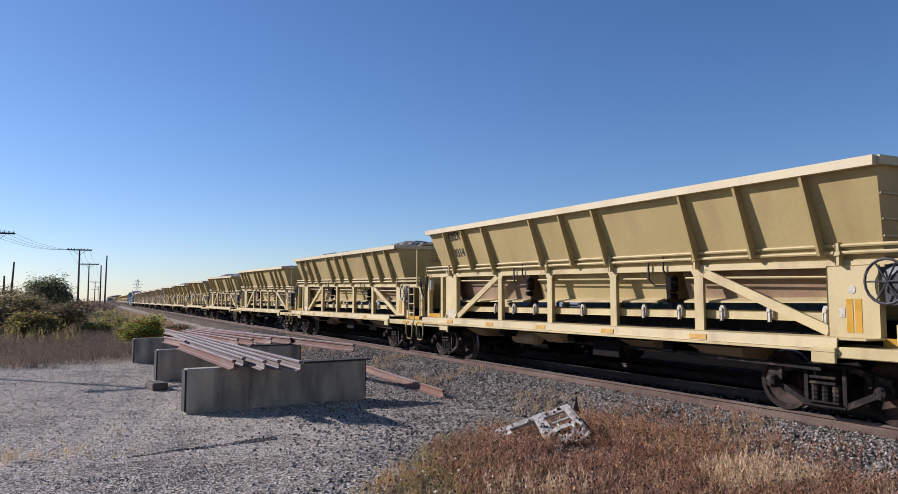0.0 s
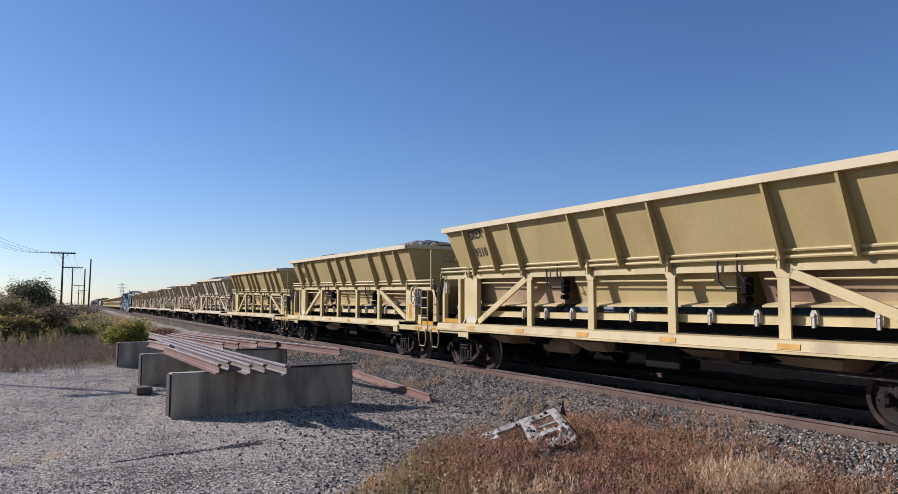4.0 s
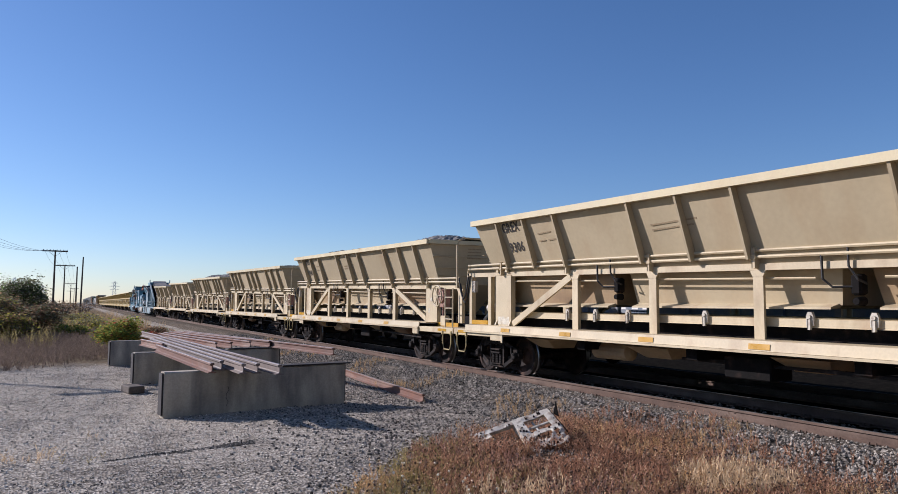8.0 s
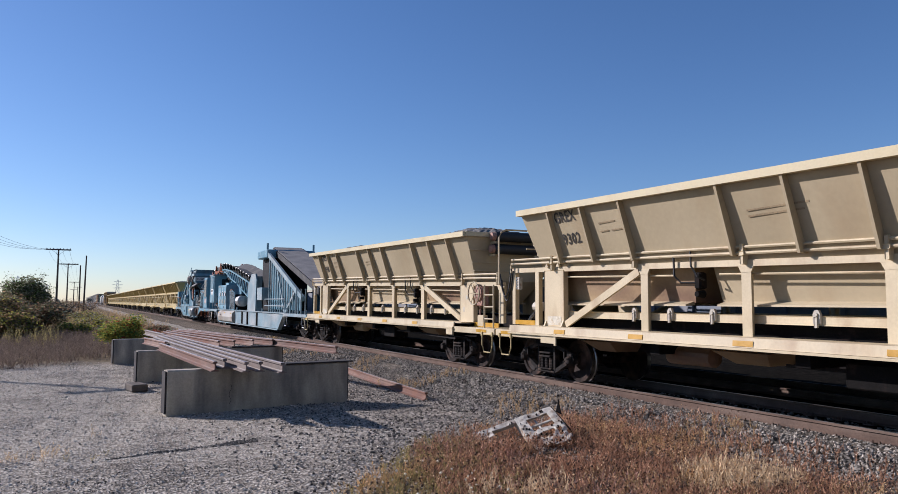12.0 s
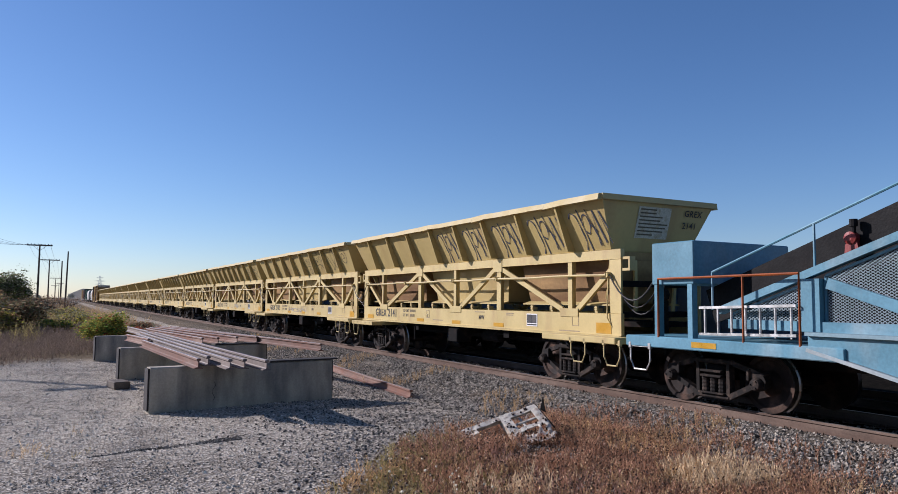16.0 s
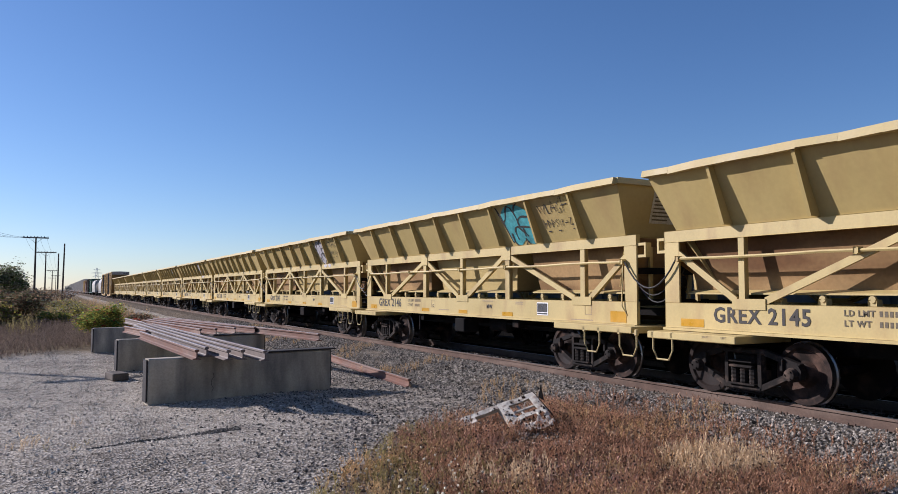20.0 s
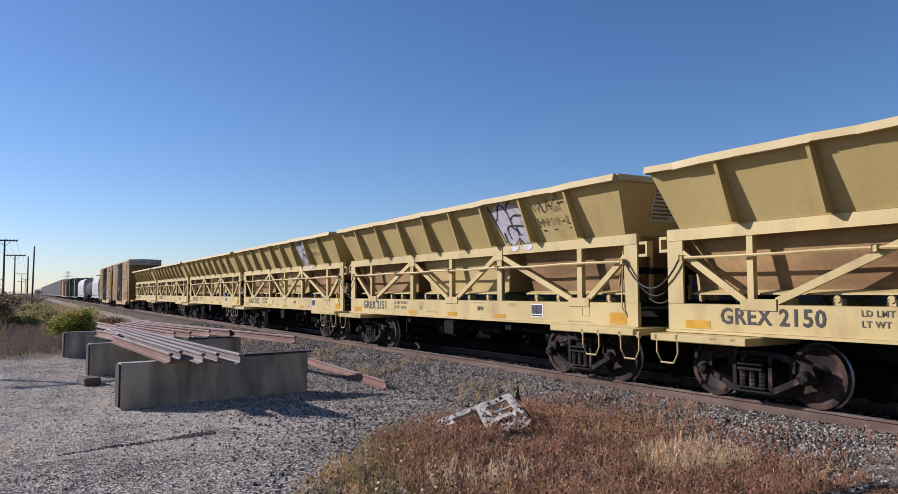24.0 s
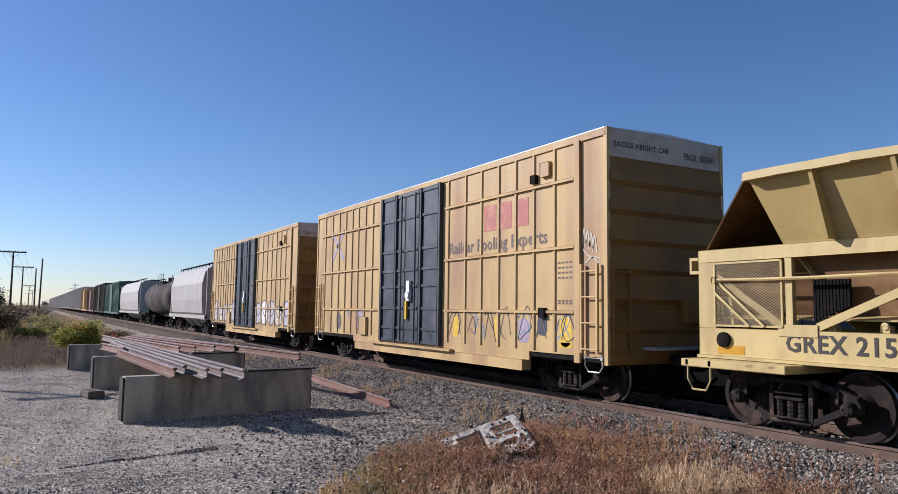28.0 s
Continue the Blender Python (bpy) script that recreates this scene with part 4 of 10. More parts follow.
xs = steps([(-1500, -200, 200), (-200, -40, 20), (-40, -14, 3), (-14, 16, 0.5), (16, 40, 3), (40, 200, 20), (200, 1500, 200)])
ys = steps([(-1400, -100, 150), (-100, -10, 10), (-10, 2, 1.5), (2, 45, 0.5), (45, 120, 3), (120, 600, 40), (600, 4500, 400)])
g = G()
g.v = [(x, y, ground_height(x, y)) for y in ys for x in xs]
w = len(xs)
g.f = [(j * w + i, j * w + i + 1, (j + 1) * w + i + 1, (j + 1) * w + i) for j in range(len(ys) - 1) for i in range(w - 1)]
me = bpy.data.meshes.new("ground")
me.from_pydata(g.v, [], g.f)
me.materials.append(M["ground"])
me.shade_smooth()
ground = tagged(new("ground", me), "stony lot and dry grassland beside the railway", "ground", kind="structure")

Y0, Y1 = -700.0, 1500.0
g = G()
prof = [(7.75, -0.47), (8.15, -0.36), (8.75, -0.20), (9.15, -0.165), (9.70, -0.165), (9.86, -0.215), (11.9, -0.215), (12.4, -0.3), (13.6, -0.75), (13.6, -0.95), (7.75, -0.6)]
for a, b in zip([Y0, -60, 0, 60, 160, 500], [-60, 0, 60, 160, 500, Y1]):
    n = 120 if b - a == 60 else 10
    k = len(g.v)
    for j in range(n + 1):
        y = a + (b - a) * j / n
        for i, (x, z) in enumerate(prof):
            e = 0.25 if i < 3 else 0.03
            g.v.append((x + e * noise.noise((i * 3.1, y * 0.6, 1.0)), y, z + (0.03 * noise.noise((i * 1.7, y * 1.4, 7.0)) if i < 3 else 0)))
    m = len(prof)
    g.f += [(k + j * m + i, k + j * m + (i + 1) % m, k + (j + 1) * m + (i + 1) % m, k + (j + 1) * m + i) for j in range(n) for i in range(m)]
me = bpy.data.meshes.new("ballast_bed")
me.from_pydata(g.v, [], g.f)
# slot 0 carries the painted shade between the rails, slot 1 the plain shoulder
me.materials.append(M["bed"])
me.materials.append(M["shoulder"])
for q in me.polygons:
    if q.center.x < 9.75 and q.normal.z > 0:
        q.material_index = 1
bed = tagged(new("ballast_bed", me), "crushed stone track bed, its middle blackened for the train's shade", "ballast bed", kind="structure")

rail_prof = [(-0.07, -0.18), (0.07, -0.18), (0.07, -0.168), (0.012, -0.148), (0.012, -0.045), (0.036, -0.035), (0.036, -0.008), (0.025, -0.002), (-0.025, -0.002), (-0.036, -0.008), (-0.036, -0.035), (-0.012, -0.045), (-0.012, -0.148), (-0.07, -0.168)]
for k in (-1, 1):
    x = XC + k * 0.753
    rail = thing("track_rail", "worn steel running rail with rusty web", "rail", (x, 0, 0), "rails of the track", "structure")
    g = G()
    g.prism([(a, 0, z) for a, z in rail_prof], (0, Y0, 0), (0, Y1, 0))
    part("rail_body", g, "rail", rail)
    g = G()
    g.prism([(-0.026, 0, -0.0025), (0.026, 0, -0.0025), (0.02, 0, 0.0), (-0.02, 0, 0.0)], (0, Y0, 0), (0, Y1, 0))
    part("running_surface", g, "head", rail, "shiny running surface")

tie_g = G()
tie_g.box(-1.3, 1.3, -0.115, 0.115, -0.34, -0.185, 0.012)
tie_me = tie_g.mesh("tie")
tie_me.materials.append(M["tie"])
track = thing("track", "timber ties with tie plates under the rails", "track", (XC, 0, 0), kind="structure")
random.seed(5)
for i in range(150):
    t = part("tie", tie_me, None, track, at=(random.uniform(-0.03, 0.03), -8 + i * 0.53, random.uniform(-0.012, 0.006)))
    t.rotation_euler = (0, 0, random.uniform(-0.012, 0.012))
plate_g = G()
for k in (-1, 1):
    plate_g.box(k * 0.753 - 0.18, k * 0.753 + 0.18, -0.09, 0.09, -0.187, -0.165, 0.005)
    for a in (-0.11, 0.11):
        for b in (-0.05, 0.05):
            plate_g.box(k * 0.753 + a - 0.012, k * 0.753 + a + 0.012, b - 0.012, b + 0.012, -0.17, -0.13)
plate_me = plate_g.mesh("tie_plate")
plate_me.materials.append(M["rail"])
for i in range(110):
    part("tie_plate", plate_me, None, track, at=(0, -8 + i * 0.53, 0))
g = G()
for i in range(2000):
    y = 71.5 + i * 0.53
    g.box(-1.3, 1.3, y - 0.115, y + 0.115, -0.34, -0.19)
tagged(part("far_ties", g, "tie", track), kind="stuff")


# ---- concrete supports with stacked rails ----
M["concrete"] = mat("weathered_concrete", (0.47, 0.405, 0.30), 0.9, vary=0.16, scale=1.6, grain=30, bump=0.35, stain=(0.15, 0.135, 0.12), stain_amt=0.5, stain_scale=(2.2, 2.2, 0.5))
M["cap"] = mat("dark_timber_cap", (0.035, 0.03, 0.027), 0.85, vary=0.3, scale=5, bump=0.4)
M["old_rail"] = mat("rust_brown_scrap_rail", (0.15, 0.07, 0.045), 0.8, vary=0.22, scale=4, grain=60, bump=0.25, stain=(0.26, 0.19, 0.15), stain_amt=0.35, stain_scale=(2, 0.5, 3), per_object=0.15)
GZ = -0.42
TOP = 0.45


def support(p, q, thick, label, crack):
    """A concrete slab on edge from p to q (front foot), thick towards +y."""
    p, q = Vector((*p, 0)), Vector((*q, 0))
    ob = thing("concrete_support", label, "concrete block", (p.x, p.y, GZ), "concrete supports")
    d = (q - p)
    L0 = d.length
    ob.rotation_euler = (0, 0, math.atan2(d.y, d.x))
    g = G()
    rnd = random.Random(int(p.y * 10))
    n = 30
    h = TOP - GZ - 0.03
    rows = []
    for i in range(n + 1):
        x = L0 * i / n
        j = [rnd.uniform(-0.006, 0.006) for _ in range(4)]
        e = 0.02
        rows.append([(x, 0.0 + j[0], -0.1), (x, 0.0 + j[1] * 0.5, h - e), (x, e, h + j[2] * 0.6), (x, thick - e, h + j[3] * 0.6), (x, thick, h - e), (x, thick, -0.1)])
    k = 6
    g.v = [c for r in rows for c in r]
    g.f = [(i * k + a, i * k + (a + 1) % k, (i + 1) * k + (a + 1) % k, (i + 1) * k + a) for i in range(n) for a in range(k)] + [tuple(range(k)), tuple(range(n * k, n * k + k))]
    part("slab", g, "concrete", ob)
    g = G()
    g.box(0.62 * L0, L0 + 0.12, -0.03, thick + 0.06, h + 0.004, h + 0.034, 0.008)
    part("timber_cap", g, "cap", ob, "dark timber bearing strip")
    for x in (-0.035, L0 + 0.002):
        g = G()
        g.box(x, x + 0.033, 0.03, thick, 0.05, h - 0.02)
        part("end_plate", g, "cap", ob, "dark rusted end plate")
    if crack:
        g = G()
        pts = [(0.32 * L0 + 0.03 * math.sin(i * 1.9) - 0.004 * i, -0.006, h * 0.62 - i * 0.075) for i in range(6)]
        for a, b in zip(pts, pts[1:]):
            g.beam(a, b, 0.006, 0.006, (0, 1, 0))
        part("crack", g, "cap", ob, "dark crack")
    return ob


support((1.52, 14.49), (5.2, 15.05), 0.26, "cracked grey concrete slab on edge carrying old rails", True)
support((1.42, 20.5), (5.3, 21.1), 0.26, "grey concrete slab on edge under stacked rails", False)
support((1.12, 27.0), (5.1, 27.6), 0.26, "grey concrete slab on edge, end of the row", False)


M["grey_rail"] = mat("grey_brown_scrap_rail", (0.16, 0.125, 0.105), 0.7, vary=0.22, scale=4, grain=60, bump=0.25, stain=(0.10, 0.055, 0.04), stain_amt=0.35, stain_scale=(2, 0.5, 3), per_object=0.15)


def scrap_rail(p, q, lean=0.0, label="rust-brown scrap rail laid across concrete supports"):
    p, q = Vector(p), Vector(q)
    d = (q - p).normalized()
    L0 = (q - p).length
    ob = thing("scrap_rail", label, "rail", group="stacked scrap rails")
    g = G()
    g.prism([(a, 0, z + 0.18) for a, z in old_prof], (0, 0, 0), (0, L0, 0))
    part("rail_body", g, "grey_rail" if 2.4 < p.x < 3.4 else "old_rail", ob)
    g = G()
    g.prism([(-0.03, 0, 0.1785), (0.03, 0, 0.1785), (0.022, 0, 0.184), (-0.022, 0, 0.184)], (0, 0, 0), (0, L0, 0))
    part("worn_head", g, "worn_head", ob, "grey worn running face")
    yaw, pitch = math.atan2(-d.x, d.y), math.asin(d.z)
    ob.matrix_world = Matrix.Translation(p) @ Euler((pitch, 0, yaw)).to_matrix().to_4x4() @ pose(0, 0, 0, 0, lean, 0)
    return ob


old_prof = [(-0.075, 0.0), (0.075, 0.0), (0.075, 0.014), (0.02, 0.03), (0.01, 0.045), (0.01, 0.125), (0.018, 0.138), (0.038, 0.146), (0.038, 0.172), (0.028, 0.18),
            (-0.028, 0.18), (-0.038, 0.172), (-0.038, 0.146), (-0.018, 0.138), (-0.01, 0.125), (-0.01, 0.045), (-0.02, 0.03), (-0.075, 0.014)]
old_prof = [(a, z - 0.18) for a, z in old_prof]
M["worn_head"] = mat("dull_worn_rail_head", (0.36, 0.31, 0.28), 0.5, metal=0.5, vary=0.15, scale=5, grain=60, bump=0.1, stain=(0.2, 0.11, 0.075), stain_amt=0.4, stain_scale=(3, 0.6, 3))
Z1 = TOP - 0.006
for p, q, lean in (
        ((2.24, 13.71), (1.93, 20.4), 0), ((2.13, 20.92), (1.80, 23.6), 0), ((2.50, 14.23), (2.10, 24.0), 0), ((2.72, 13.35), (2.32, 25.4), 0),
        ((2.97, 13.33), (2.52, 25.4), 0), ((3.27, 12.94), (2.72, 25.0), 0), ((2.58, 25.9), (2.3, 30.0), 0),
        ((3.93, 21.0), (2.98, 29.0), 0), ((4.51, 21.3), (3.25, 29.6), 0), ((5.05, 21.2), (3.5, 30.0), 0), ((5.69, 17.32), (3.85, 30.2), 0), ((3.5, 20.9), (2.76, 28.0), 0)):
    scrap_rail((*p, Z1), (*q, Z1), lean)
scrap_rail((6.82, 14.55, -0.43), (7.25, 22.5, -0.38), 6, "rust-brown scrap rail lying on the stones")

g = G()
g.box(-0.18, 0.18, -0.32, 0.32, 0, 0.17, 0.02)
M["grey_timber"] = mat("grey_weathered_timber", (0.11, 0.088, 0.068), 0.9, vary=0.25, scale=6, grain=40, bump=0.4)
tagged(part("timber_block", g, "grey_timber"), "short weathered timber block on the gravel", "timber block").matrix_world = pose(1.3, 19.0, GZ, 0, 0, 12)

# ---- wrecked white panel in the weeds ----
M["enamel"] = mat("chipped_white_enamel", (0.66, 0.60, 0.49), 0.55, vary=0.15, scale=9, grain=40, bump=0.3, stain=(0.17, 0.10, 0.06), stain_amt=0.5, stain_scale=(9, 9, 9))


def ragged_sheet(x0, x1, y0, y1, keep, step=0.03, thick=0.012, dent=0.02, seed=0.0):
    """A dented sheet of small facets; keep says where metal is left."""
    nx, ny = round((x1 - x0) / step), round((y1 - y0) / step)
    at = lambda i, j: (x0 + (x1 - x0) * i / nx, y0 + (y1 - y0) * j / ny)
    cell = lambda i, j: 0 <= i < nx and 0 <= j < ny and keep(*at(i + 0.5, j + 0.5))
    g = G()

    def point(i, j, low):
        x, y = at(i, j)
        q = 0.008 * noise.noise((x * 21, y * 21, seed + 5))
        return (x + q, y - q, dent * noise.noise((x * 4.5, y * 4.5, seed)) + 0.4 * dent * noise.noise((x * 17, y * 17, seed)) - (thick if low else 0))
    for i in range(nx):
        for j in range(ny):
            if not cell(i, j):
                continue
            up = [point(*c, False) for c in ((i, j), (i + 1, j), (i + 1, j + 1), (i, j + 1))]
            lo = [point(*c, True) for c in ((i, j), (i + 1, j), (i + 1, j + 1), (i, j + 1))]
            g.add(up, [(0, 1, 2, 3)])
            g.add(lo, [(3, 2, 1, 0)])
            for k, (di, dj) in enumerate(((0, -1), (1, 0), (0, 1), (-1, 0))):
                if not cell(i + di, j + dj):
                    m = (k + 1) % 4
                    g.add([up[k], lo[k], lo[m], up[m]], [(0, 1, 2, 3)])
    me = bpy.data.meshes.new("sheet")
    me.from_pydata(g.v, [], g.f)
    return me


def wreck():
    ob = thing("wrecked_panel", "battered white sheet-metal frame with a window opening, lying in weeds", "scrap metal")
    rag = lambda x, y, k: noise.noise((x * 9, y * 9, k))
    part("front_sheet", ragged_sheet(0.0, 0.62, -0.5, 0.0, lambda x, y: not (0.15 < x < 0.5 and -0.40 < y < -0.11)), "enamel", ob)
    tagged(part("lower_sheet", ragged_sheet(0.0, 0.60, -0.84, -0.5, lambda x, y: rag(x, y, 2.0) > -0.12 + 0.5 * max(0.0, -0.66 - y) and not (0.2 < x < 0.42 and y > -0.6), dent=0.05, seed=3.0), "enamel", ob, "torn lower sheet"), kind="stuff")
    part("side_wing", ragged_sheet(-0.62, -0.012, -0.36, 0.0, lambda x, y: y > -0.1 or x < -0.5 or (x < -0.4 and y > -0.2 and rag(x, y, 8.0) > 0.0), seed=7.0), "enamel", ob, "bent side frame")
    g = G()
    g.box(0.12, 0.53, -0.27, -0.23, -0.07, -0.045, 0.006)
    g.box(0.28, 0.31, -0.42, -0.1, -0.08, -0.055, 0.006)
    part("inner_bar", g, "enamel", ob, "inner cross bars")
    g = G()
    for x0, x1, y0, y1 in ((-0.62, 0.62, -0.012, 0.0), (0.0, 0.012, -0.8, -0.02), (-0.62, -0.608, -0.36, 0.0)):
        g.box(x0, x1, y0, y1, -0.13, -0.013)
    part("edge_skirt", g, "enamel", ob, "folded edge")
    g = G()
    g.prism([(0.625, -0.02, 0.0), (0.625, -0.62, 0.0), (0.69, -0.55, -0.16), (0.70, -0.1, -0.14)], (0, 0, 0), (0.012, 0, 0))
    g.prism([(0.66, -0.12, -0.04), (0.7, -0.22, -0.05), (0.72, -0.12, 0.16)], (0, 0, 0), (0.012, 0.01, 0))
    part("bent_flap", g, "dark", ob, "dark rusty side flap")
    g = G()
    r = random.Random(3)
    for _ in range(120):
        x, y = r.uniform(-0.6, 0.6), r.uniform(-0.8, -0.02)
        if (0.13 < x < 0.52 and -0.42 < y < -0.09) or (x < 0 and y < -0.1 and x > -0.5):
            continue
        q = r.uniform(0.006, 0.02)
        g.disc((x, y, 0.012), "z", 0, 0, [(-0.03, q), (0.004, q * 0.7)], 7)
    tagged(part("rust_spot", g, "dark", ob, "punched holes and rust spots"), kind="stuff")
    r = Vector((0.934, -0.209, 0.29)).normalized()
    u = Vector((0.15, 0.895, 0.42))
    u = (u - r * u.dot(r)).normalized()
    n = r.cross(u)
    ob.matrix_world = Matrix.Translation((6.033, 9.68, -0.08)) @ Matrix((r, u, n)).transposed().to_4x4()
    return ob


wreck()


# ---- the train ----
NUMS_A = [str(n) for n in range(9315, 9300, -1)]
NUMS_B = ["GREX %d" % n for n in range(2141, 2156)]
letter(NUMS_A + NUMS_B + [str(n) for n in range(2141, 2156)] + ["GREX", "MW", "LD LMT", "LT WT", "DUMP TRAIN", "EXCESS HEIGHT CAR", "FBOX", "505541", "Railcar Pooling Experts", "C", "DANGER", "HIGH", "VOLTAGE", "JACK", "LIFT"])
TRAIN = []            # (thing, place along the track at the start)
rnd = random.Random(11)
loads_a = [heap(rnd, -6.8, 6.8, 1.30, 3.70, 0.0168, c) for c in (0.28, 0.44, 0.2, 0.4)]
loads_b = [heap(rnd, -6.3, 6.3, 1.30, 3.72, 0.0, c) for c in (0.12, 0.28, 0.38)]


def mark_a(car, num, y=6.02):
    up = Vector((-0.47, 0, 1.29)).normalized()

    def on(z, y):
        h = (z - (zc(y) + 0.05)) / (zr(y) - zc(y) - 0.08)
        return (-(1.03 + 0.47 * h) - 0.011, y, z)
    words("mark", "GREX", "ink", car, on(3.42, 5.9), (0, -1, 0.0168), up, 0.24, 0.8)
    words("mark", num, "ink", car, on(2.96, 5.8), (0, -1, 0.0168), up, 0.24, 0.85)
    if int(num) > 9307:
        return
    g = G()
    for z, y, w in ((3.28, 4.5, 0.5), (3.12, 4.5, 0.25), (3.12, 4.15, 0.4), (3.14, 0.9, 1.1), (3.05, 0.9, 1.0)):
        patch(g, on(z, y), (0, -1, 0.0168), up, w, 0.03)
    part("stencil_bars", g, "faded", car, "small unreadable stencil lines")


A_cream, A_beige = long_hopper("cream", "frame"), long_hopper("beige", "bframe")
for i, num in enumerate(NUMS_A):
    n = int(num)
    src = A_cream if n >= 9308 else A_beige
    car = src if num in ("9315", "9307") else copy_thing(src, Matrix())
    car["label"] = ("yellow-cream" if n >= 9308 else "pale beige") + " ballast hopper car with ribbed sloping sides, on rails"
    TRAIN.append((car, 13.19 + (9314 - n) * 16.96))
for car, _ in TRAIN:
    car["group"] = "long hopper cars"
for (car, _), num in zip(TRAIN, NUMS_A):
    mark_a(car, num)
    for text, z in (("GREX", 3.40), (num, 3.26)):
        words("mark", text, "ink", car, (0.98, -7.162 + (3.56 - z) * 0.194, z), (1, 0, 0), (0, -0.194, 1), 0.09, 0.85)
    part("ballast_load", loads_a[int(num) % 4], None, car, "heaped grey crushed stone")

# two spare rollers lie in brackets across the end of the last long hopper
LAST_LONG = TRAIN[len(NUMS_A) - 1][0]
for z in (3.47, 3.14):
    y = -7.158 + (3.56 - z) * 0.194 - 0.19
    g = G()
    g.tube([(-0.72, y, z), (0.66, y, z)], 0.135, 18)
    roll = part("spare_roller", g, "hose", LAST_LONG, "black rubber-covered spare roller", smooth=False)
    g = G()
    g.disc((-0.78, y, z), "x", 0, 0, [(-0.05, 0.05), (-0.04, 0.1), (0.06, 0.12)], 14)
    part("roller_bearing", g, "pink_rust", roll, "pinkish rusty bearing")
    for x in (-0.7, 0.62):
        g = G()
        g.box(x - 0.03, x + 0.03, y - 0.02, y + 0.2, z - 0.19, z - 0.13)
        part("roller_bracket", g, "bframe", LAST_LONG)
M["slogan_ink"] = mat("worn_dark_stencil", (0.11, 0.085, 0.05), 0.6, vary=0.3, scale=30)
M["graf_black"] = mat("black_spray_paint", (0.03, 0.028, 0.026), 0.7, vary=0.3, scale=20)
M["graf_teal"] = mat("teal_spray_paint", (0.06, 0.30, 0.32), 0.6, vary=0.2, scale=9, stain=(0.03, 0.10, 0.12), stain_amt=0.3, stain_scale=(4, 4, 4))
M["graf_silver"] = mat("silver_spray_paint", (0.46, 0.44, 0.46), 0.5, vary=0.15, scale=9, stain=(0.25, 0.22, 0.2), stain_amt=0.2, stain_scale=(6, 6, 3))
M["graf_blue"] = mat("blue_spray_paint", (0.22, 0.30, 0.42), 0.6, vary=0.2, scale=9)
M["graf_night"] = mat("blue_black_spray_paint", (0.035, 0.04, 0.06), 0.65, vary=0.3, scale=14)
M["graf_grey"] = mat("grey_worn_spray_paint", (0.115, 0.10, 0.09), 0.7, vary=0.3, scale=20)


def on_b(y, u):
    """A point on the sloping side of a short hopper: u runs 0 to 1 up the sheet, below 0 on the upper sill."""
    if u < 0:
        return Vector((-1.066, y, 2.72 + 1.02 * u))
    return Vector((-(1.03 + 0.47 * u) - 0.003, y, 2.72 + 1.02 * u))


def on_sill(y, u):
    """A point on the side sill of a short hopper."""
    return Vector((-1.062, y, 1.08 + 0.38 * u))


def scrawl(car, y0, y1, u0, u1, seed, material, width=0.035, strokes=5, lift=0.004, plane=on_b):
    """A spray-painted scrawl: looping ribbons on the sloping side."""
    r = random.Random(seed)
    g = G()
    nrm = Vector((-0.908, 0, -0.418))
    for s in range(strokes):
        a = y0 + (y1 - y0) * (s + 0.1) / strokes
        b = y0 + (y1 - y0) * (s + 0.95) / strokes
        cu, ru = (u0 + u1) / 2 + r.uniform(-0.08, 0.08), (u1 - u0) / 2 * r.uniform(0.6, 1.0)
        ph, fr, k2 = r.uniform(0, 6), r.choice((1.5, 2.0, 2.6)), r.uniform(0.2, 0.5)
        pts = []
        for i in range(26):
            t = i / 25
            y = a + (b - a) * (t + 0.16 * math.sin(2 * math.pi * fr * t * 1.3 + ph))
            u = cu + ru * (math.sin(2 * math.pi * fr * t + ph) * (1 - k2) + k2 * math.cos(5.1 * math.pi * t + ph * 2))
            pts.append(plane(y, min(max(u, 0.04), 0.9)) + nrm * lift)
        for p, q in zip(pts, pts[1:]):
            d = (q - p)
            if d.length < 1e-4:
                continue
            sd = d.cross(nrm).normalized() * (width * r.uniform(0.8, 1.15) / 2)
            g.add([p + sd, p - sd, q - sd, q + sd], [(0, 1, 2, 3)])
    me = bpy.data.meshes.new("graffiti")
    me.from_pydata(g.v, [], g.f)
    tagged(part("graffiti", me, material, car, "sprayed scrawl"), kind="stuff")


def painted(name, g, material, car, label):
    me = bpy.data.meshes.new(name)
    me.from_pydata(g.v, [], g.f)
    tagged(part(name, me, material, car, label), kind="stuff")


def smooth_line(pts, n=6):
    """A curve through points of the panel."""
    out = []
    q = [pts[0]] + list(pts) + [pts[-1]]
    for a, b, c, d in zip(q, q[1:], q[2:], q[3:]):
        for k in range(n):
            t = k / n
            out.append(tuple(0.5 * (2 * b[i] + (c[i] - a[i]) * t + (2 * a[i] - 5 * b[i] + 4 * c[i] - d[i]) * t * t + (3 * b[i] - a[i] - 3 * c[i] + d[i]) * t ** 3) for i in (0, 1)))
    return out + [pts[-1]]


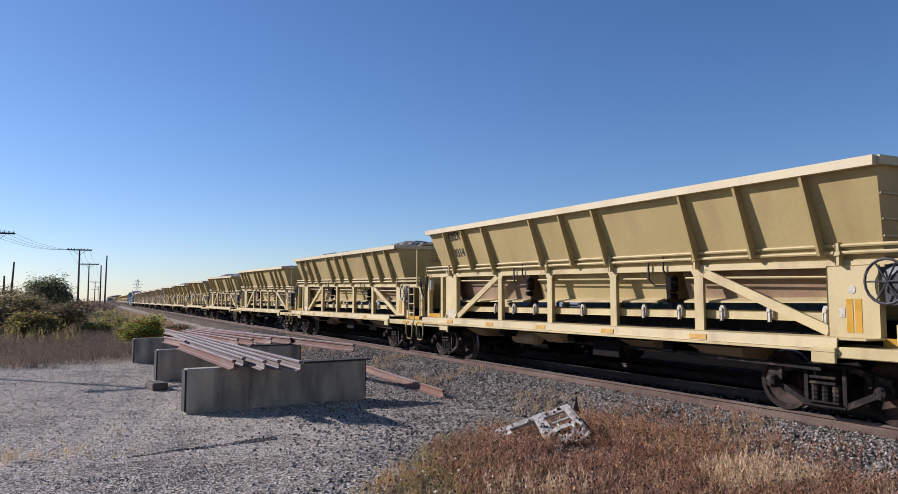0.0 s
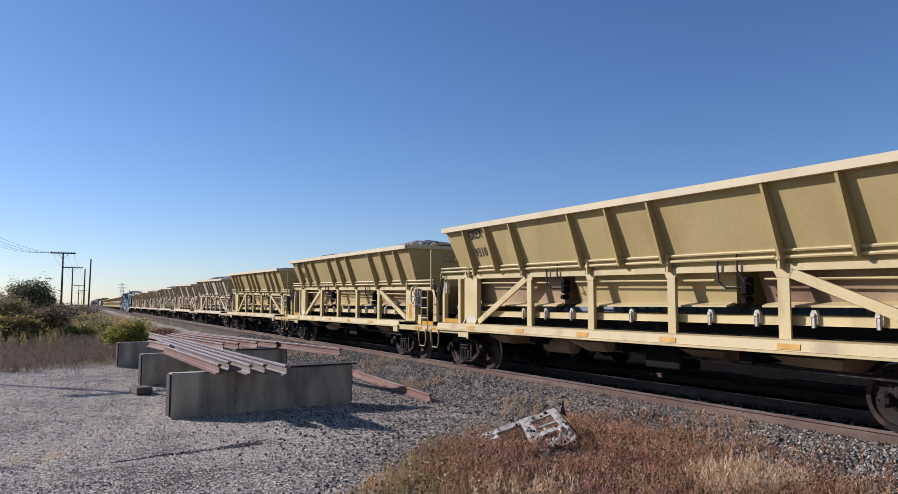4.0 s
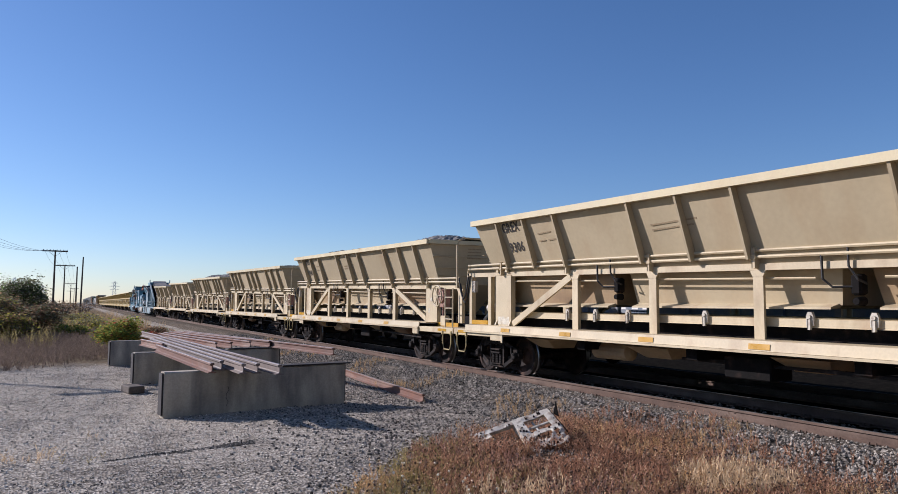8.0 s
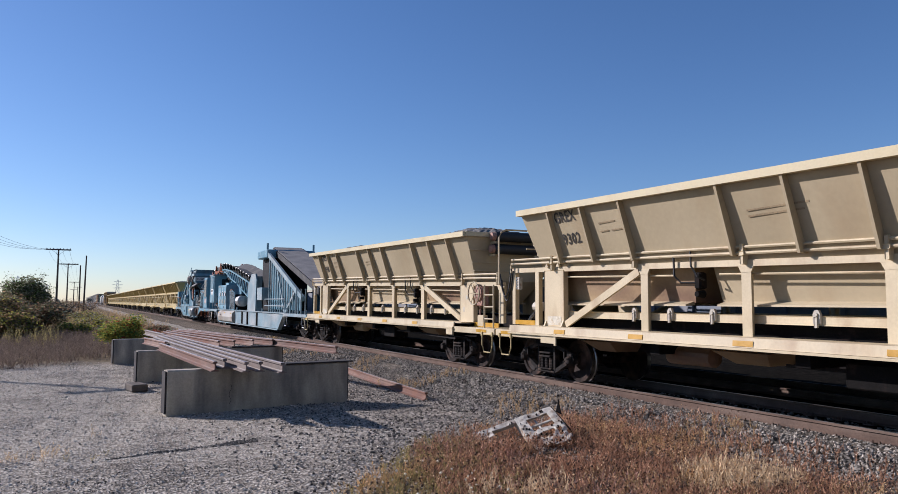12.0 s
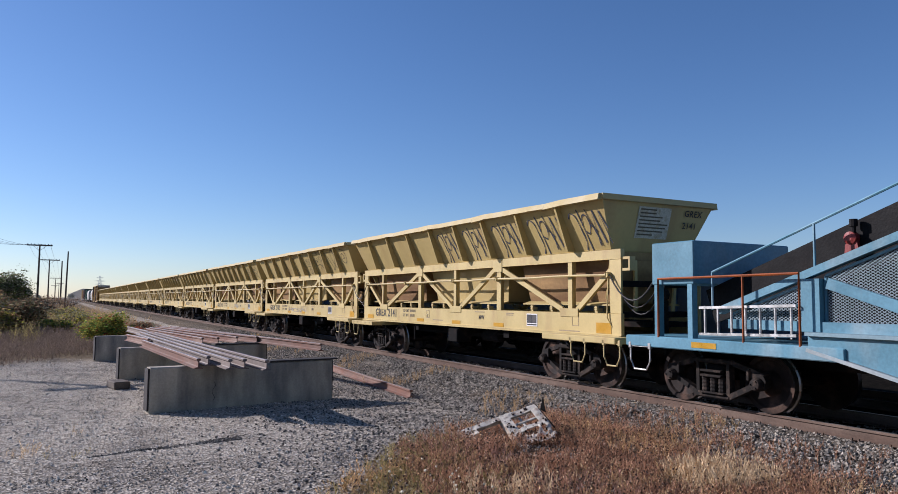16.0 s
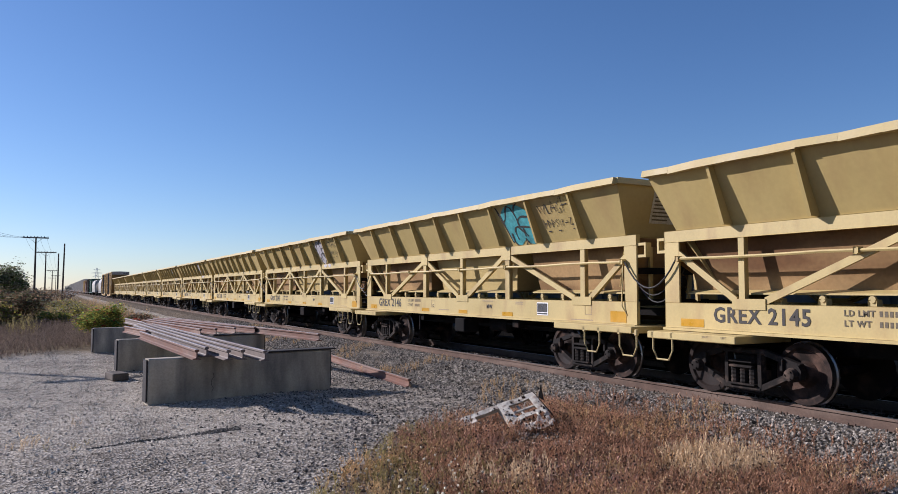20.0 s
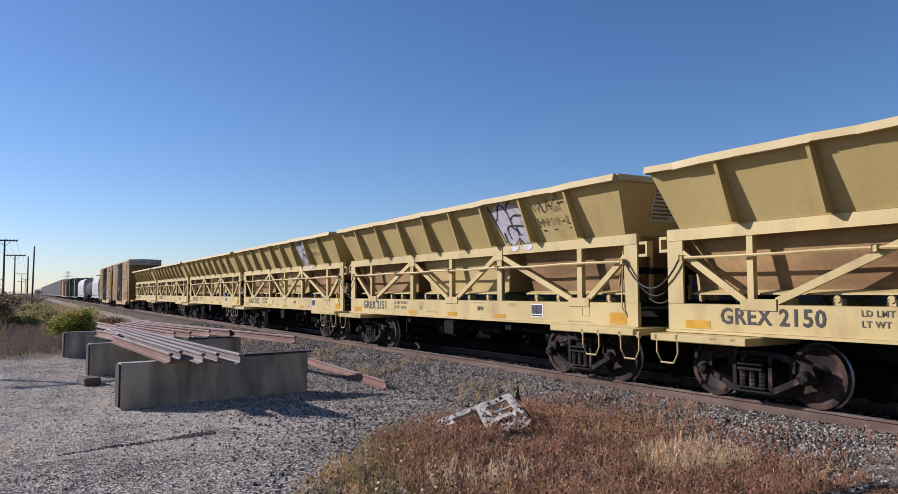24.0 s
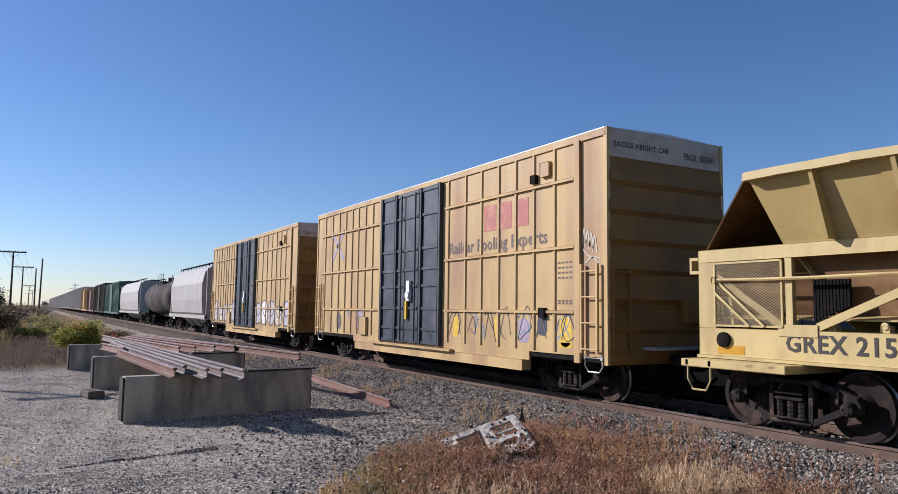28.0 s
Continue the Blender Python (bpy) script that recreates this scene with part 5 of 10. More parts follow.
def strokes(car, y0, y1, lines, material="graf_black", width=0.03, lift=0.006, round_off=True, label="sprayed tag strokes"):
    """Sprayed strokes on one panel: lines are in parts of the panel's width and height."""
    g = G()
    nrm = Vector((-0.908, 0, -0.418))
    for k, line in enumerate(lines):
        pts = [on_b(y0 + (y1 - y0) * a, b) for a, b in (smooth_line(line) if round_off else line)]
        rows = []
        for i, p in enumerate(pts):
            d = pts[min(i + 1, len(pts) - 1)] - pts[max(i - 1, 0)]
            sd = d.cross(nrm).normalized() * (width * (0.42 + 0.14 * math.sin(i * 0.7 + k)))
            rows += [p + sd + nrm * (lift + 0.0005 * k), p - sd + nrm * (lift + 0.0005 * k)]
        g.add(rows, [(2 * i, 2 * i + 1, 2 * i + 3, 2 * i + 2) for i in range(len(pts) - 1)])
    painted("graffiti", g, material, car, label)


def bubble(car, y0, y1, material):
    """A sprayed throw-up between two ribs: a filled shape, at times with two round feet, with black outlines and a black shade."""
    nrm = Vector((-0.908, 0, -0.418))
    at = lambda a, b: on_b(y0 + (y1 - y0) * a, b)
    g = G()
    g.v = [tuple(at(*q) + nrm * 0.003) for q in ((0.0, 0.9), (0.05, 0.88), (0.17, 0.52), (0.3, 0.34), (0.28, 0.1), (0.2, 0.08))]
    g.f = [(0, 1, 2, 3, 4, 5)]
    painted("graffiti_shade", g, "graf_black", car, "black sprayed shade")
    if material:
        g = G()
        n = 16
        top = [(0.12 + 0.88 * i / n, 0.58 + 0.33 * abs(math.sin(0.25 + 2.9 * (i / n) ** 0.9)) ** 0.6) for i in range(n + 1)]
        g.v = [tuple(at(*q) + nrm * 0.006) for q in top] + [tuple(at(0.22 + 0.78 * i / n, 0.02 + 0.1 * abs(math.cos(2 * math.pi * i / n)) ** 3) + nrm * 0.006) for i in range(n + 1)]
        g.f = [(i, i + 1, n + 2 + i, n + 1 + i) for i in range(n)]
        for c in (0.46, 0.83) if material == "graf_silver" else ():
            k = len(g.v)
            g.v += [tuple(at(c + 0.13 * math.cos(t), -0.012 + 0.12 * math.sin(t)) + Vector((-0.004, 0, 0))) for t in [math.pi + j * math.pi / 8 for j in range(9)]]
            g.f.append(tuple(range(k, k + 9)))
        painted("graffiti_fill", g, material, car, "filled sprayed lettering block")
    strokes(car, y0, y1, (((0.1, 0.58), (0.2, 0.6), (0.36, 0.86), (0.48, 0.84), (0.53, 0.74), (0.62, 0.86), (0.8, 0.94), (1.0, 0.93)), ((0.53, 0.74), (0.56, 0.6), (0.57, 0.44)), ((0.57, 0.55), (0.7, 0.62), (0.92, 0.6)),
                          ((0.42, 0.14), (0.4, 0.34), (0.5, 0.42), (0.64, 0.3), (0.66, 0.2)), ((0.5, 0.43), (0.75, 0.4), (0.98, 0.36)), ((0.66, 0.4), (0.68, 0.28), (0.74, 0.2)),
                          ((0.27, 0.3), (0.28, 0.1), (0.36, 0.01)), ((0.64, 0.16), (0.62, 0.06), (0.6, 0.01)), ((0.66, 0.1), (0.72, 0.02)), ((1.0, 0.2), (0.97, 0.04))), "graf_black", 0.05, 0.011, True, "black sprayed outlines")


def tag(car, y0, y1, width=0.026):
    """Two rows of quick sprayed strokes with underlines."""
    strokes(car, y0, y1, (((0.1, 0.78), (0.16, 0.62), (0.2, 0.76), (0.25, 0.6), (0.3, 0.78)), ((0.33, 0.8), (0.36, 0.6), (0.42, 0.6)), ((0.45, 0.62), (0.52, 0.84), (0.58, 0.62)), ((0.47, 0.7), (0.6, 0.7)),
                          ((0.72, 0.82), (0.62, 0.72), (0.64, 0.58), (0.72, 0.6), (0.7, 0.68)), ((0.78, 0.58), (0.8, 0.92), (0.75, 0.85)), ((0.74, 0.72), (0.92, 0.74))), "graf_black", width, 0.006, False)
    strokes(car, y0, y1, (((0.14, 0.5), (0.15, 0.3), (0.22, 0.42), (0.16, 0.4)), ((0.26, 0.48), (0.25, 0.32), (0.32, 0.4), (0.27, 0.46)), ((0.36, 0.32), (0.38, 0.48), (0.44, 0.4), (0.38, 0.38)), ((0.52, 0.46), (0.46, 0.44), (0.53, 0.38), (0.47, 0.32)),
                          ((0.57, 0.46), (0.58, 0.32), (0.62, 0.44), (0.64, 0.32), (0.66, 0.46)), ((0.7, 0.38), (0.8, 0.38), (0.77, 0.42)), ((0.84, 0.46), (0.89, 0.47), (0.84, 0.33), (0.92, 0.33)), ((0.95, 0.5), (0.96, 0.32)),
                          ((0.2, 0.24), (0.28, 0.24)), ((0.48, 0.24), (0.56, 0.24)), ((0.86, 0.24), (0.97, 0.25))), "graf_black", width, 0.006, False)


def boxed_tag(car, y0, y1, m="graf_black"):
    strokes(car, y0, y1, (((0.25, 0.7), (0.24, 0.45), (0.32, 0.43)), ((0.25, 0.58), (0.33, 0.58)), ((0.38, 0.7), (0.38, 0.45), (0.46, 0.43)), ((0.6, 0.66), (0.5, 0.62), (0.5, 0.46), (0.58, 0.44), (0.6, 0.54), (0.54, 0.54)), ((0.66, 0.66), (0.64, 0.46), (0.76, 0.46), (0.78, 0.66), (0.66, 0.66)),
                          ((0.12, 0.36), (0.4, 0.38), (0.9, 0.3)), ((0.35, 0.28), (0.34, 0.1), (0.5, 0.08), (0.52, 0.26), (0.36, 0.28)), ((0.56, 0.08), (0.58, 0.26), (0.66, 0.1), (0.68, 0.26)), ((0.82, 0.24), (0.74, 0.22), (0.76, 0.08), (0.84, 0.08))), m, 0.022, 0.006, False)


def wild_tag(car, y0, y1, m="graf_black"):
    strokes(car, y0, y1, (((0.32, 0.95), (0.42, 0.75), (0.4, 0.98), (0.47, 0.76), (0.47, 0.98)), ((0.12, 0.7), (0.1, 0.35), (0.3, 0.4), (0.6, 0.36)), ((0.18, 0.6), (0.33, 0.45), (0.28, 0.66), (0.47, 0.46), (0.42, 0.7), (0.58, 0.5)), ((0.2, 0.5), (0.4, 0.58), (0.55, 0.72), (0.7, 0.6)),
                          ((0.6, 0.5), (0.8, 0.66)), ((0.75, 0.7), (0.82, 0.48), (0.86, 0.68), (0.93, 0.5)), ((0.42, 0.4), (0.9, 0.06)), ((0.68, 0.35), (0.98, 0.5)), ((0.38, 0.3), (0.4, 0.2))), m, 0.024, 0.006, False)


def loop_tag(car, y0, y1, m="graf_black"):
    strokes(car, y0, y1, (((0.02, 0.8), (0.15, 0.72), (0.3, 0.4), (0.4, 0.2), (0.42, 0.1)), ((0.35, 0.14), (0.5, 0.25), (0.62, 0.45), (0.72, 0.7), (0.6, 0.85), (0.48, 0.72), (0.5, 0.45), (0.64, 0.2), (0.78, 0.3), (0.75, 0.6), (0.68, 0.92), (0.65, 0.8), (0.72, 0.5)),
                          ((0.8, 0.85), (0.8, 0.5), (0.86, 0.4), (0.88, 0.62), (0.84, 0.6), (0.88, 0.42), (0.95, 0.4)), ((0.8, 0.3), (0.95, 0.34)), ((0.84, 0.24), (0.94, 0.26))), m, 0.024)


def spiral(car, yc, r, m="graf_black"):
    strokes(car, yc + r, yc - r, ([(0.5 + 0.5 * math.cos(1.9 - 0.42 * k) * (1 - 0.036 * k), 0.55 + 0.30 * math.sin(1.9 - 0.42 * k) * (1 - 0.036 * k)) for k in range(26)],), m, 0.03)


def script(car, y0, y1, m="graf_night"):
    strokes(car, y0, y1, (((0.08, 0.66), (0.16, 0.76), (0.28, 0.68), (0.33, 0.45), (0.36, 0.2), (0.31, 0.03)), ((0.36, 0.82), (0.42, 0.4), (0.46, 0.0)), ((0.4, 0.5), (0.46, 0.68), (0.56, 0.68), (0.6, 0.5), (0.52, 0.34), (0.43, 0.4)),
                          ((0.58, 0.8), (0.68, 0.4), (0.76, 0.08)), ((0.6, 0.52), (0.74, 0.36))), m, 0.032)
    strokes(car, y0, y1, (((0.7, 0.1), (0.74, 0.78), (0.86, 0.1), (0.9, 0.78), (1.0, 0.12)), ((0.76, 0.76), (0.88, 0.14)), ((0.92, 0.74), (1.02, 0.4))), m, 0.034, 0.006, False)


B = short_hopper("ycream", "yframe")
B_END = short_hopper("ycream", "yframe", 5.36)
SHORT = {}
for i, num in enumerate(NUMS_B):
    car = B if i == 0 else B_END if num == NUMS_B[-1] else copy_thing(B, Matrix())
    car["label"] = "yellow-cream ballast hopper car with truss sides and tall sill"
    car["group"] = "short hopper cars"
    SHORT[2141 + i] = car
    TRAIN.append((car, 318.05 - 6.65 + 14.05 * (i - 1)))
for n, car in SHORT.items():
    words("mark", "GREX %d" % n, "ink", car, (-1.063, 5.1 if n == 2155 else 5.6, 1.18), (0, -1, 0), (0, 0, 1), 0.246, 0.98, "dark stencilled reporting mark")
    words("mark", "MW", "ink", car, (-1.063, -1.3, 1.24), (0, -1, 0), (0, 0, 1), 0.1)
    for text, y, z in (("JACK", 5.42, 0.945), ("LIFT", 5.05, 0.945)):
        words("mark", text, "faded", car, (-1.531, y, z), (0, -1, 0), (0, 0, 1), 0.035)
    words("mark", "C", "ink", car, (-1.063, 1.68, 1.215), (0, -1, 0), (0, 0, 1), 0.085)
    words("mark", "LD LMT", "slogan_ink", car, (-1.063, 3.35, 1.345), (0, -1, 0), (0, 0, 1), 0.085)
    words("mark", "LT WT", "slogan_ink", car, (-1.063, 3.35, 1.205), (0, -1, 0), (0, 0, 1), 0.085)
    part("ballast_load", heap(rnd, -6.3, 4.9, 1.30, 3.72, 0.0, 0.12) if n == 2155 else loads_b[n % 3], None, car, "dark crushed stone load")
    words("mark", "GREX", "ink", car, (0.70, -6.668 + (3.75 - 3.46) * 0.2913, 3.46), (1, 0, 0), (0, -0.2913, 1), 0.13)
    words("mark", str(n), "ink", car, (0.70, -6.668 + (3.75 - 3.22) * 0.2913, 3.22), (1, 0, 0), (0, -0.2913, 1), 0.13)
    ribs = (0.7, -0.72, -2.16, -3.7, -5.22, -6.6)
    if n == 2141:
        for a, b in zip(ribs, ribs[1:]):
            script(car, a - 0.1, b + 0.12)
    elif n == 2142:
        boxed_tag(car, ribs[1] - 0.1, ribs[2] + 0.05)
        wild_tag(car, ribs[2] - 0.1, ribs[3] + 0.02)
        loop_tag(car, ribs[3] - 0.05, ribs[4])
        spiral(car, -5.75, 0.36)
        scrawl(car, 2.3, -0.6, 0.1, 0.85, 19, "graf_silver", 0.022, 9, 0.004, on_sill)
    elif n == 2143:
        boxed_tag(car, ribs[3] - 0.15, ribs[4] + 0.1)
        wild_tag(car, ribs[4] - 0.15, ribs[5] + 0.3)
        scrawl(car, 0.4, -1.0, 0.15, 0.9, 23, "graf_blue", 0.02, 4, 0.004, on_sill)
    elif n == 2144:
        wild_tag(car, ribs[3] - 0.15, ribs[4] + 0.05, "graf_grey")
        boxed_tag(car, ribs[4] - 0.15, ribs[5] + 0.2, "graf_grey")
    elif n == 2145:
        bubble(car, -2.3, -3.62, "")
        strokes(car, -3.9, -5.1, [((0.1 + 0.16 * k, 0.9), (0.14 + 0.16 * k, 0.7), (0.2 + 0.16 * k, 0.56)) for k in range(4)], "graf_silver", 0.12, 0.005, True, "grey and white sprayed stripes")
        strokes(car, -3.85, -5.2, [((0.06 + 0.16 * k, 0.92), (0.12 + 0.16 * k, 0.64), (0.22 + 0.16 * k, 0.3)) for k in range(4)], "graf_black", 0.035)
        loop_tag(car, -4.3, -5.3)
        boxed_tag(car, -5.3, -6.5)
    elif n == 2146:
        bubble(car, -2.3, -3.62, "graf_teal")
        tag(car, -3.82, -5.1)
    elif n in (2147, 2149, 2150, 2151, 2152):
        bubble(car, -2.3, -3.62, "graf_silver")
        tag(car, -3.82, -5.1)


# ---- blue unloading cars ----
M["blue"] = mat("faded_blue_paint", (0.09, 0.222, 0.288), 0.45, vary=0.18, scale=1.4, grain=22, bump=0.08, stain=(0.25, 0.32, 0.335), stain_amt=0.3, stain_scale=(1.6, 1.6, 0.5))
# lighter tone of the blue, for the boom car's cab and houses
M["pale_blue"] = mat("lighter_blue_paint", (0.125, 0.27, 0.34), 0.5, vary=0.16, scale=1.4, grain=22, bump=0.08, stain=(0.30, 0.36, 0.375), stain_amt=0.35, stain_scale=(1.6, 1.6, 0.5))
M["blue_dusty"] = mat("dusty_blue_paint", (0.165, 0.25, 0.28), 0.65, vary=0.18, scale=1.3, grain=20, bump=0.1, stain=(0.33, 0.33, 0.31), stain_amt=0.5, stain_scale=(0.8, 0.5, 0.9))
# greasy black, kept extra dark so open machinery looks shaded inside
M["soot_shade"] = mat("oily_shaded_black_machinery", (0.007, 0.0065, 0.0065), 0.7, spec=0.15, vary=0.5, scale=4, grain=30, bump=0.4, stain=(0.018, 0.014, 0.012), stain_amt=0.08, stain_scale=(3, 3, 3))
M["mesh_grey"] = mat("blue_grey_wire_mesh", (0.20, 0.255, 0.28), 0.5, metal=0.3, vary=0.1, scale=5)
M["belt"] = mat("black_belt_rubber", (0.028, 0.026, 0.025), 0.75, vary=0.3, scale=2, grain=20, bump=0.2, stain=(0.13, 0.12, 0.10), stain_amt=0.25, stain_scale=(1, 1, 1))
M["belt_top"] = mat("dusty_belt_surface", (0.23, 0.21, 0.185), 0.85, vary=0.2, scale=2, grain=30, bump=0.2)
M["orange"] = mat("orange_paint", (0.30, 0.066, 0.008), 0.55, spec=0.25, vary=0.2, scale=4, stain=(0.10, 0.03, 0.012), stain_amt=0.45, stain_scale=(4, 4, 4))
M["tank_dust"] = mat("dust_streaked_tank_paint", (0.17, 0.215, 0.228), 0.42, vary=0.12, scale=1.2, grain=20, bump=0.08, stain=(0.31, 0.29, 0.25), stain_amt=0.5, stain_scale=(0.7, 0.5, 1.2))
M["brake_orange"] = mat("brake_orange_paint", (0.42, 0.09, 0.03), 0.5, vary=0.2, scale=6)
M["wire_pale"] = mat("pale_wire_grid", (0.36, 0.36, 0.31), 0.6, vary=0.1, scale=5)
M["label_pink"] = mat("faded_label_paint", (0.42, 0.33, 0.30), 0.6, vary=0.15, scale=6, stain=(0.45, 0.22, 0.12), stain_amt=0.5, stain_scale=(4, 3, 5))
M["lilac_label"] = mat("faded_label_ink", (0.45, 0.42, 0.42), 0.6, vary=0.1, scale=6)
M["red"] = mat("red_paint", (0.22, 0.028, 0.022), 0.5, vary=0.2, scale=6)
M["glass"] = mat("dark_window_glass", (0.02, 0.025, 0.03), 0.08, vary=0.05, scale=2, bump=0.0, spec=0.6)
M["tank_beige"] = mat("beige_dust_streaked_tank_paint", (0.33, 0.31, 0.265), 0.6, vary=0.12, scale=1.2, grain=20, bump=0.08, stain=(0.22, 0.15, 0.09), stain_amt=0.45, stain_scale=(0.7, 0.5, 1.2))
# dark copy of the blue: the hopper's shade is put into its paint
M["shaded_blue"] = mat("shaded_slate_blue_paint", (0.072, 0.142, 0.178), 0.6, spec=0.25, vary=0.2, scale=1.4, grain=22, bump=0.1, stain=(0.20, 0.22, 0.215), stain_amt=0.3, stain_scale=(1.6, 1.6, 0.4))
M["dusty_screen"] = mat("dusty_window_behind_mesh", (0.115, 0.15, 0.155), 0.5, vary=0.25, scale=2, bump=0.0, stain=(0.045, 0.06, 0.07), stain_amt=0.5, stain_scale=(1.2, 1.2, 0.6))
M["grime"] = mat("greasy_olive_grey_engine", (0.085, 0.08, 0.066), 0.7, spec=0.2, vary=0.35, scale=4, grain=25, bump=0.3, stain=(0.2, 0.17, 0.13), stain_amt=0.35, stain_scale=(2, 2, 3))
M["burnt"] = mat("rust_brown_tank_end", (0.055, 0.034, 0.026), 0.85, spec=0.1, vary=0.35, scale=3, grain=25, bump=0.4, stain=(0.17, 0.125, 0.095), stain_amt=0.3, stain_scale=(1.5, 1.5, 2.5))
M["hot_rust"] = mat("pink_rust_exhaust", (0.27, 0.135, 0.095), 0.8, vary=0.25, scale=5, grain=30, bump=0.3, stain=(0.11, 0.05, 0.035), stain_amt=0.4)
M["sign_grey"] = mat("weathered_sign_board", (0.62, 0.60, 0.55), 0.7, vary=0.15, scale=4, stain=(0.22, 0.20, 0.17), stain_amt=0.4, stain_scale=(3, 3, 2))
M["mud"] = mat("dried_mud_coat", (0.25, 0.215, 0.18), 0.95, vary=0.25, scale=3, grain=30, bump=0.6, stain=(0.13, 0.10, 0.08), stain_amt=0.4, stain_scale=(2, 2, 2))


def lattice(g, poly, pitch, wire=0.008, x=0.0, steep=0.6):
    """Expanded-metal mesh: two sets of slanting flat wires clipped to a convex outline of (y, z), in the plane at x."""
    ys, zs = [p[0] for p in poly], [p[1] for p in poly]
    n = len(poly)
    area = sum(poly[i][0] * poly[(i + 1) % n][1] - poly[(i + 1) % n][0] * poly[i][1] for i in range(n))
    if area < 0:
        poly = poly[::-1]
    for sgn in (-1, 1):
        d = Vector((1, sgn * steep)).normalized()
        nn = Vector((-d.y, d.x))
        offs = [nn.dot(Vector(p)) for p in poly]
        o = min(offs) + pitch / 2
        while o < max(offs):
            lo, hi = -1e9, 1e9
            base = nn * o
            for i in range(n):
                a, b = Vector(poly[i]), Vector(poly[(i + 1) % n])
                e = b - a
                en = Vector((-e.y, e.x))
                den, num = en.dot(d), en.dot(a - base)
                if abs(den) < 1e-9:
                    continue
                t = num / den
                if den > 0:
                    lo = max(lo, t)
                else:
                    hi = min(hi, t)
            if hi > lo:
                p, q, h = base + d * lo, base + d * hi, nn * (wire / 2)
                k = x + 0.002 * sgn
                g.add([(k, *(p + h)), (k, *(p - h)), (k, *(q - h)), (k, *(q + h))], [(0, 1, 2, 3)])
            o += pitch
    return g


def screen(name, car, poly, x, pitch=0.05, m="mesh_grey", rim=0.035, wire=0.009, rim_m=None):
    g = G()
    lattice(g, list(poly), pitch, wire, x)
    me = bpy.data.meshes.new(name)
    me.from_pydata(g.v, [], g.f)
    s = part(name, me, m, car, "framed wire mesh screen")
    g = G()
    for a, b in zip(poly, list(poly[1:]) + [poly[0]]):
        g.beam((x, *a), (x, *b), rim, rim, (1, 0, 0))
    part("screen_frame", g, rim_m or "blue", s)
    return s


def cabinet(name, car, x0, x1, y0, y1, z0, z1, m="blue", c=0.015, label=""):
    g = G()
    g.box(x0, x1, y0, y1, z0, z1, c)
    return part(name, g, m, car, label)


def side_plate(g, pts, x0, x1):
    """A plate with outline (y, z) between x0 and x1."""
    return g.prism([(x0, y, z) for y, z in pts], (0, 0, 0), (x1 - x0, 0, 0))


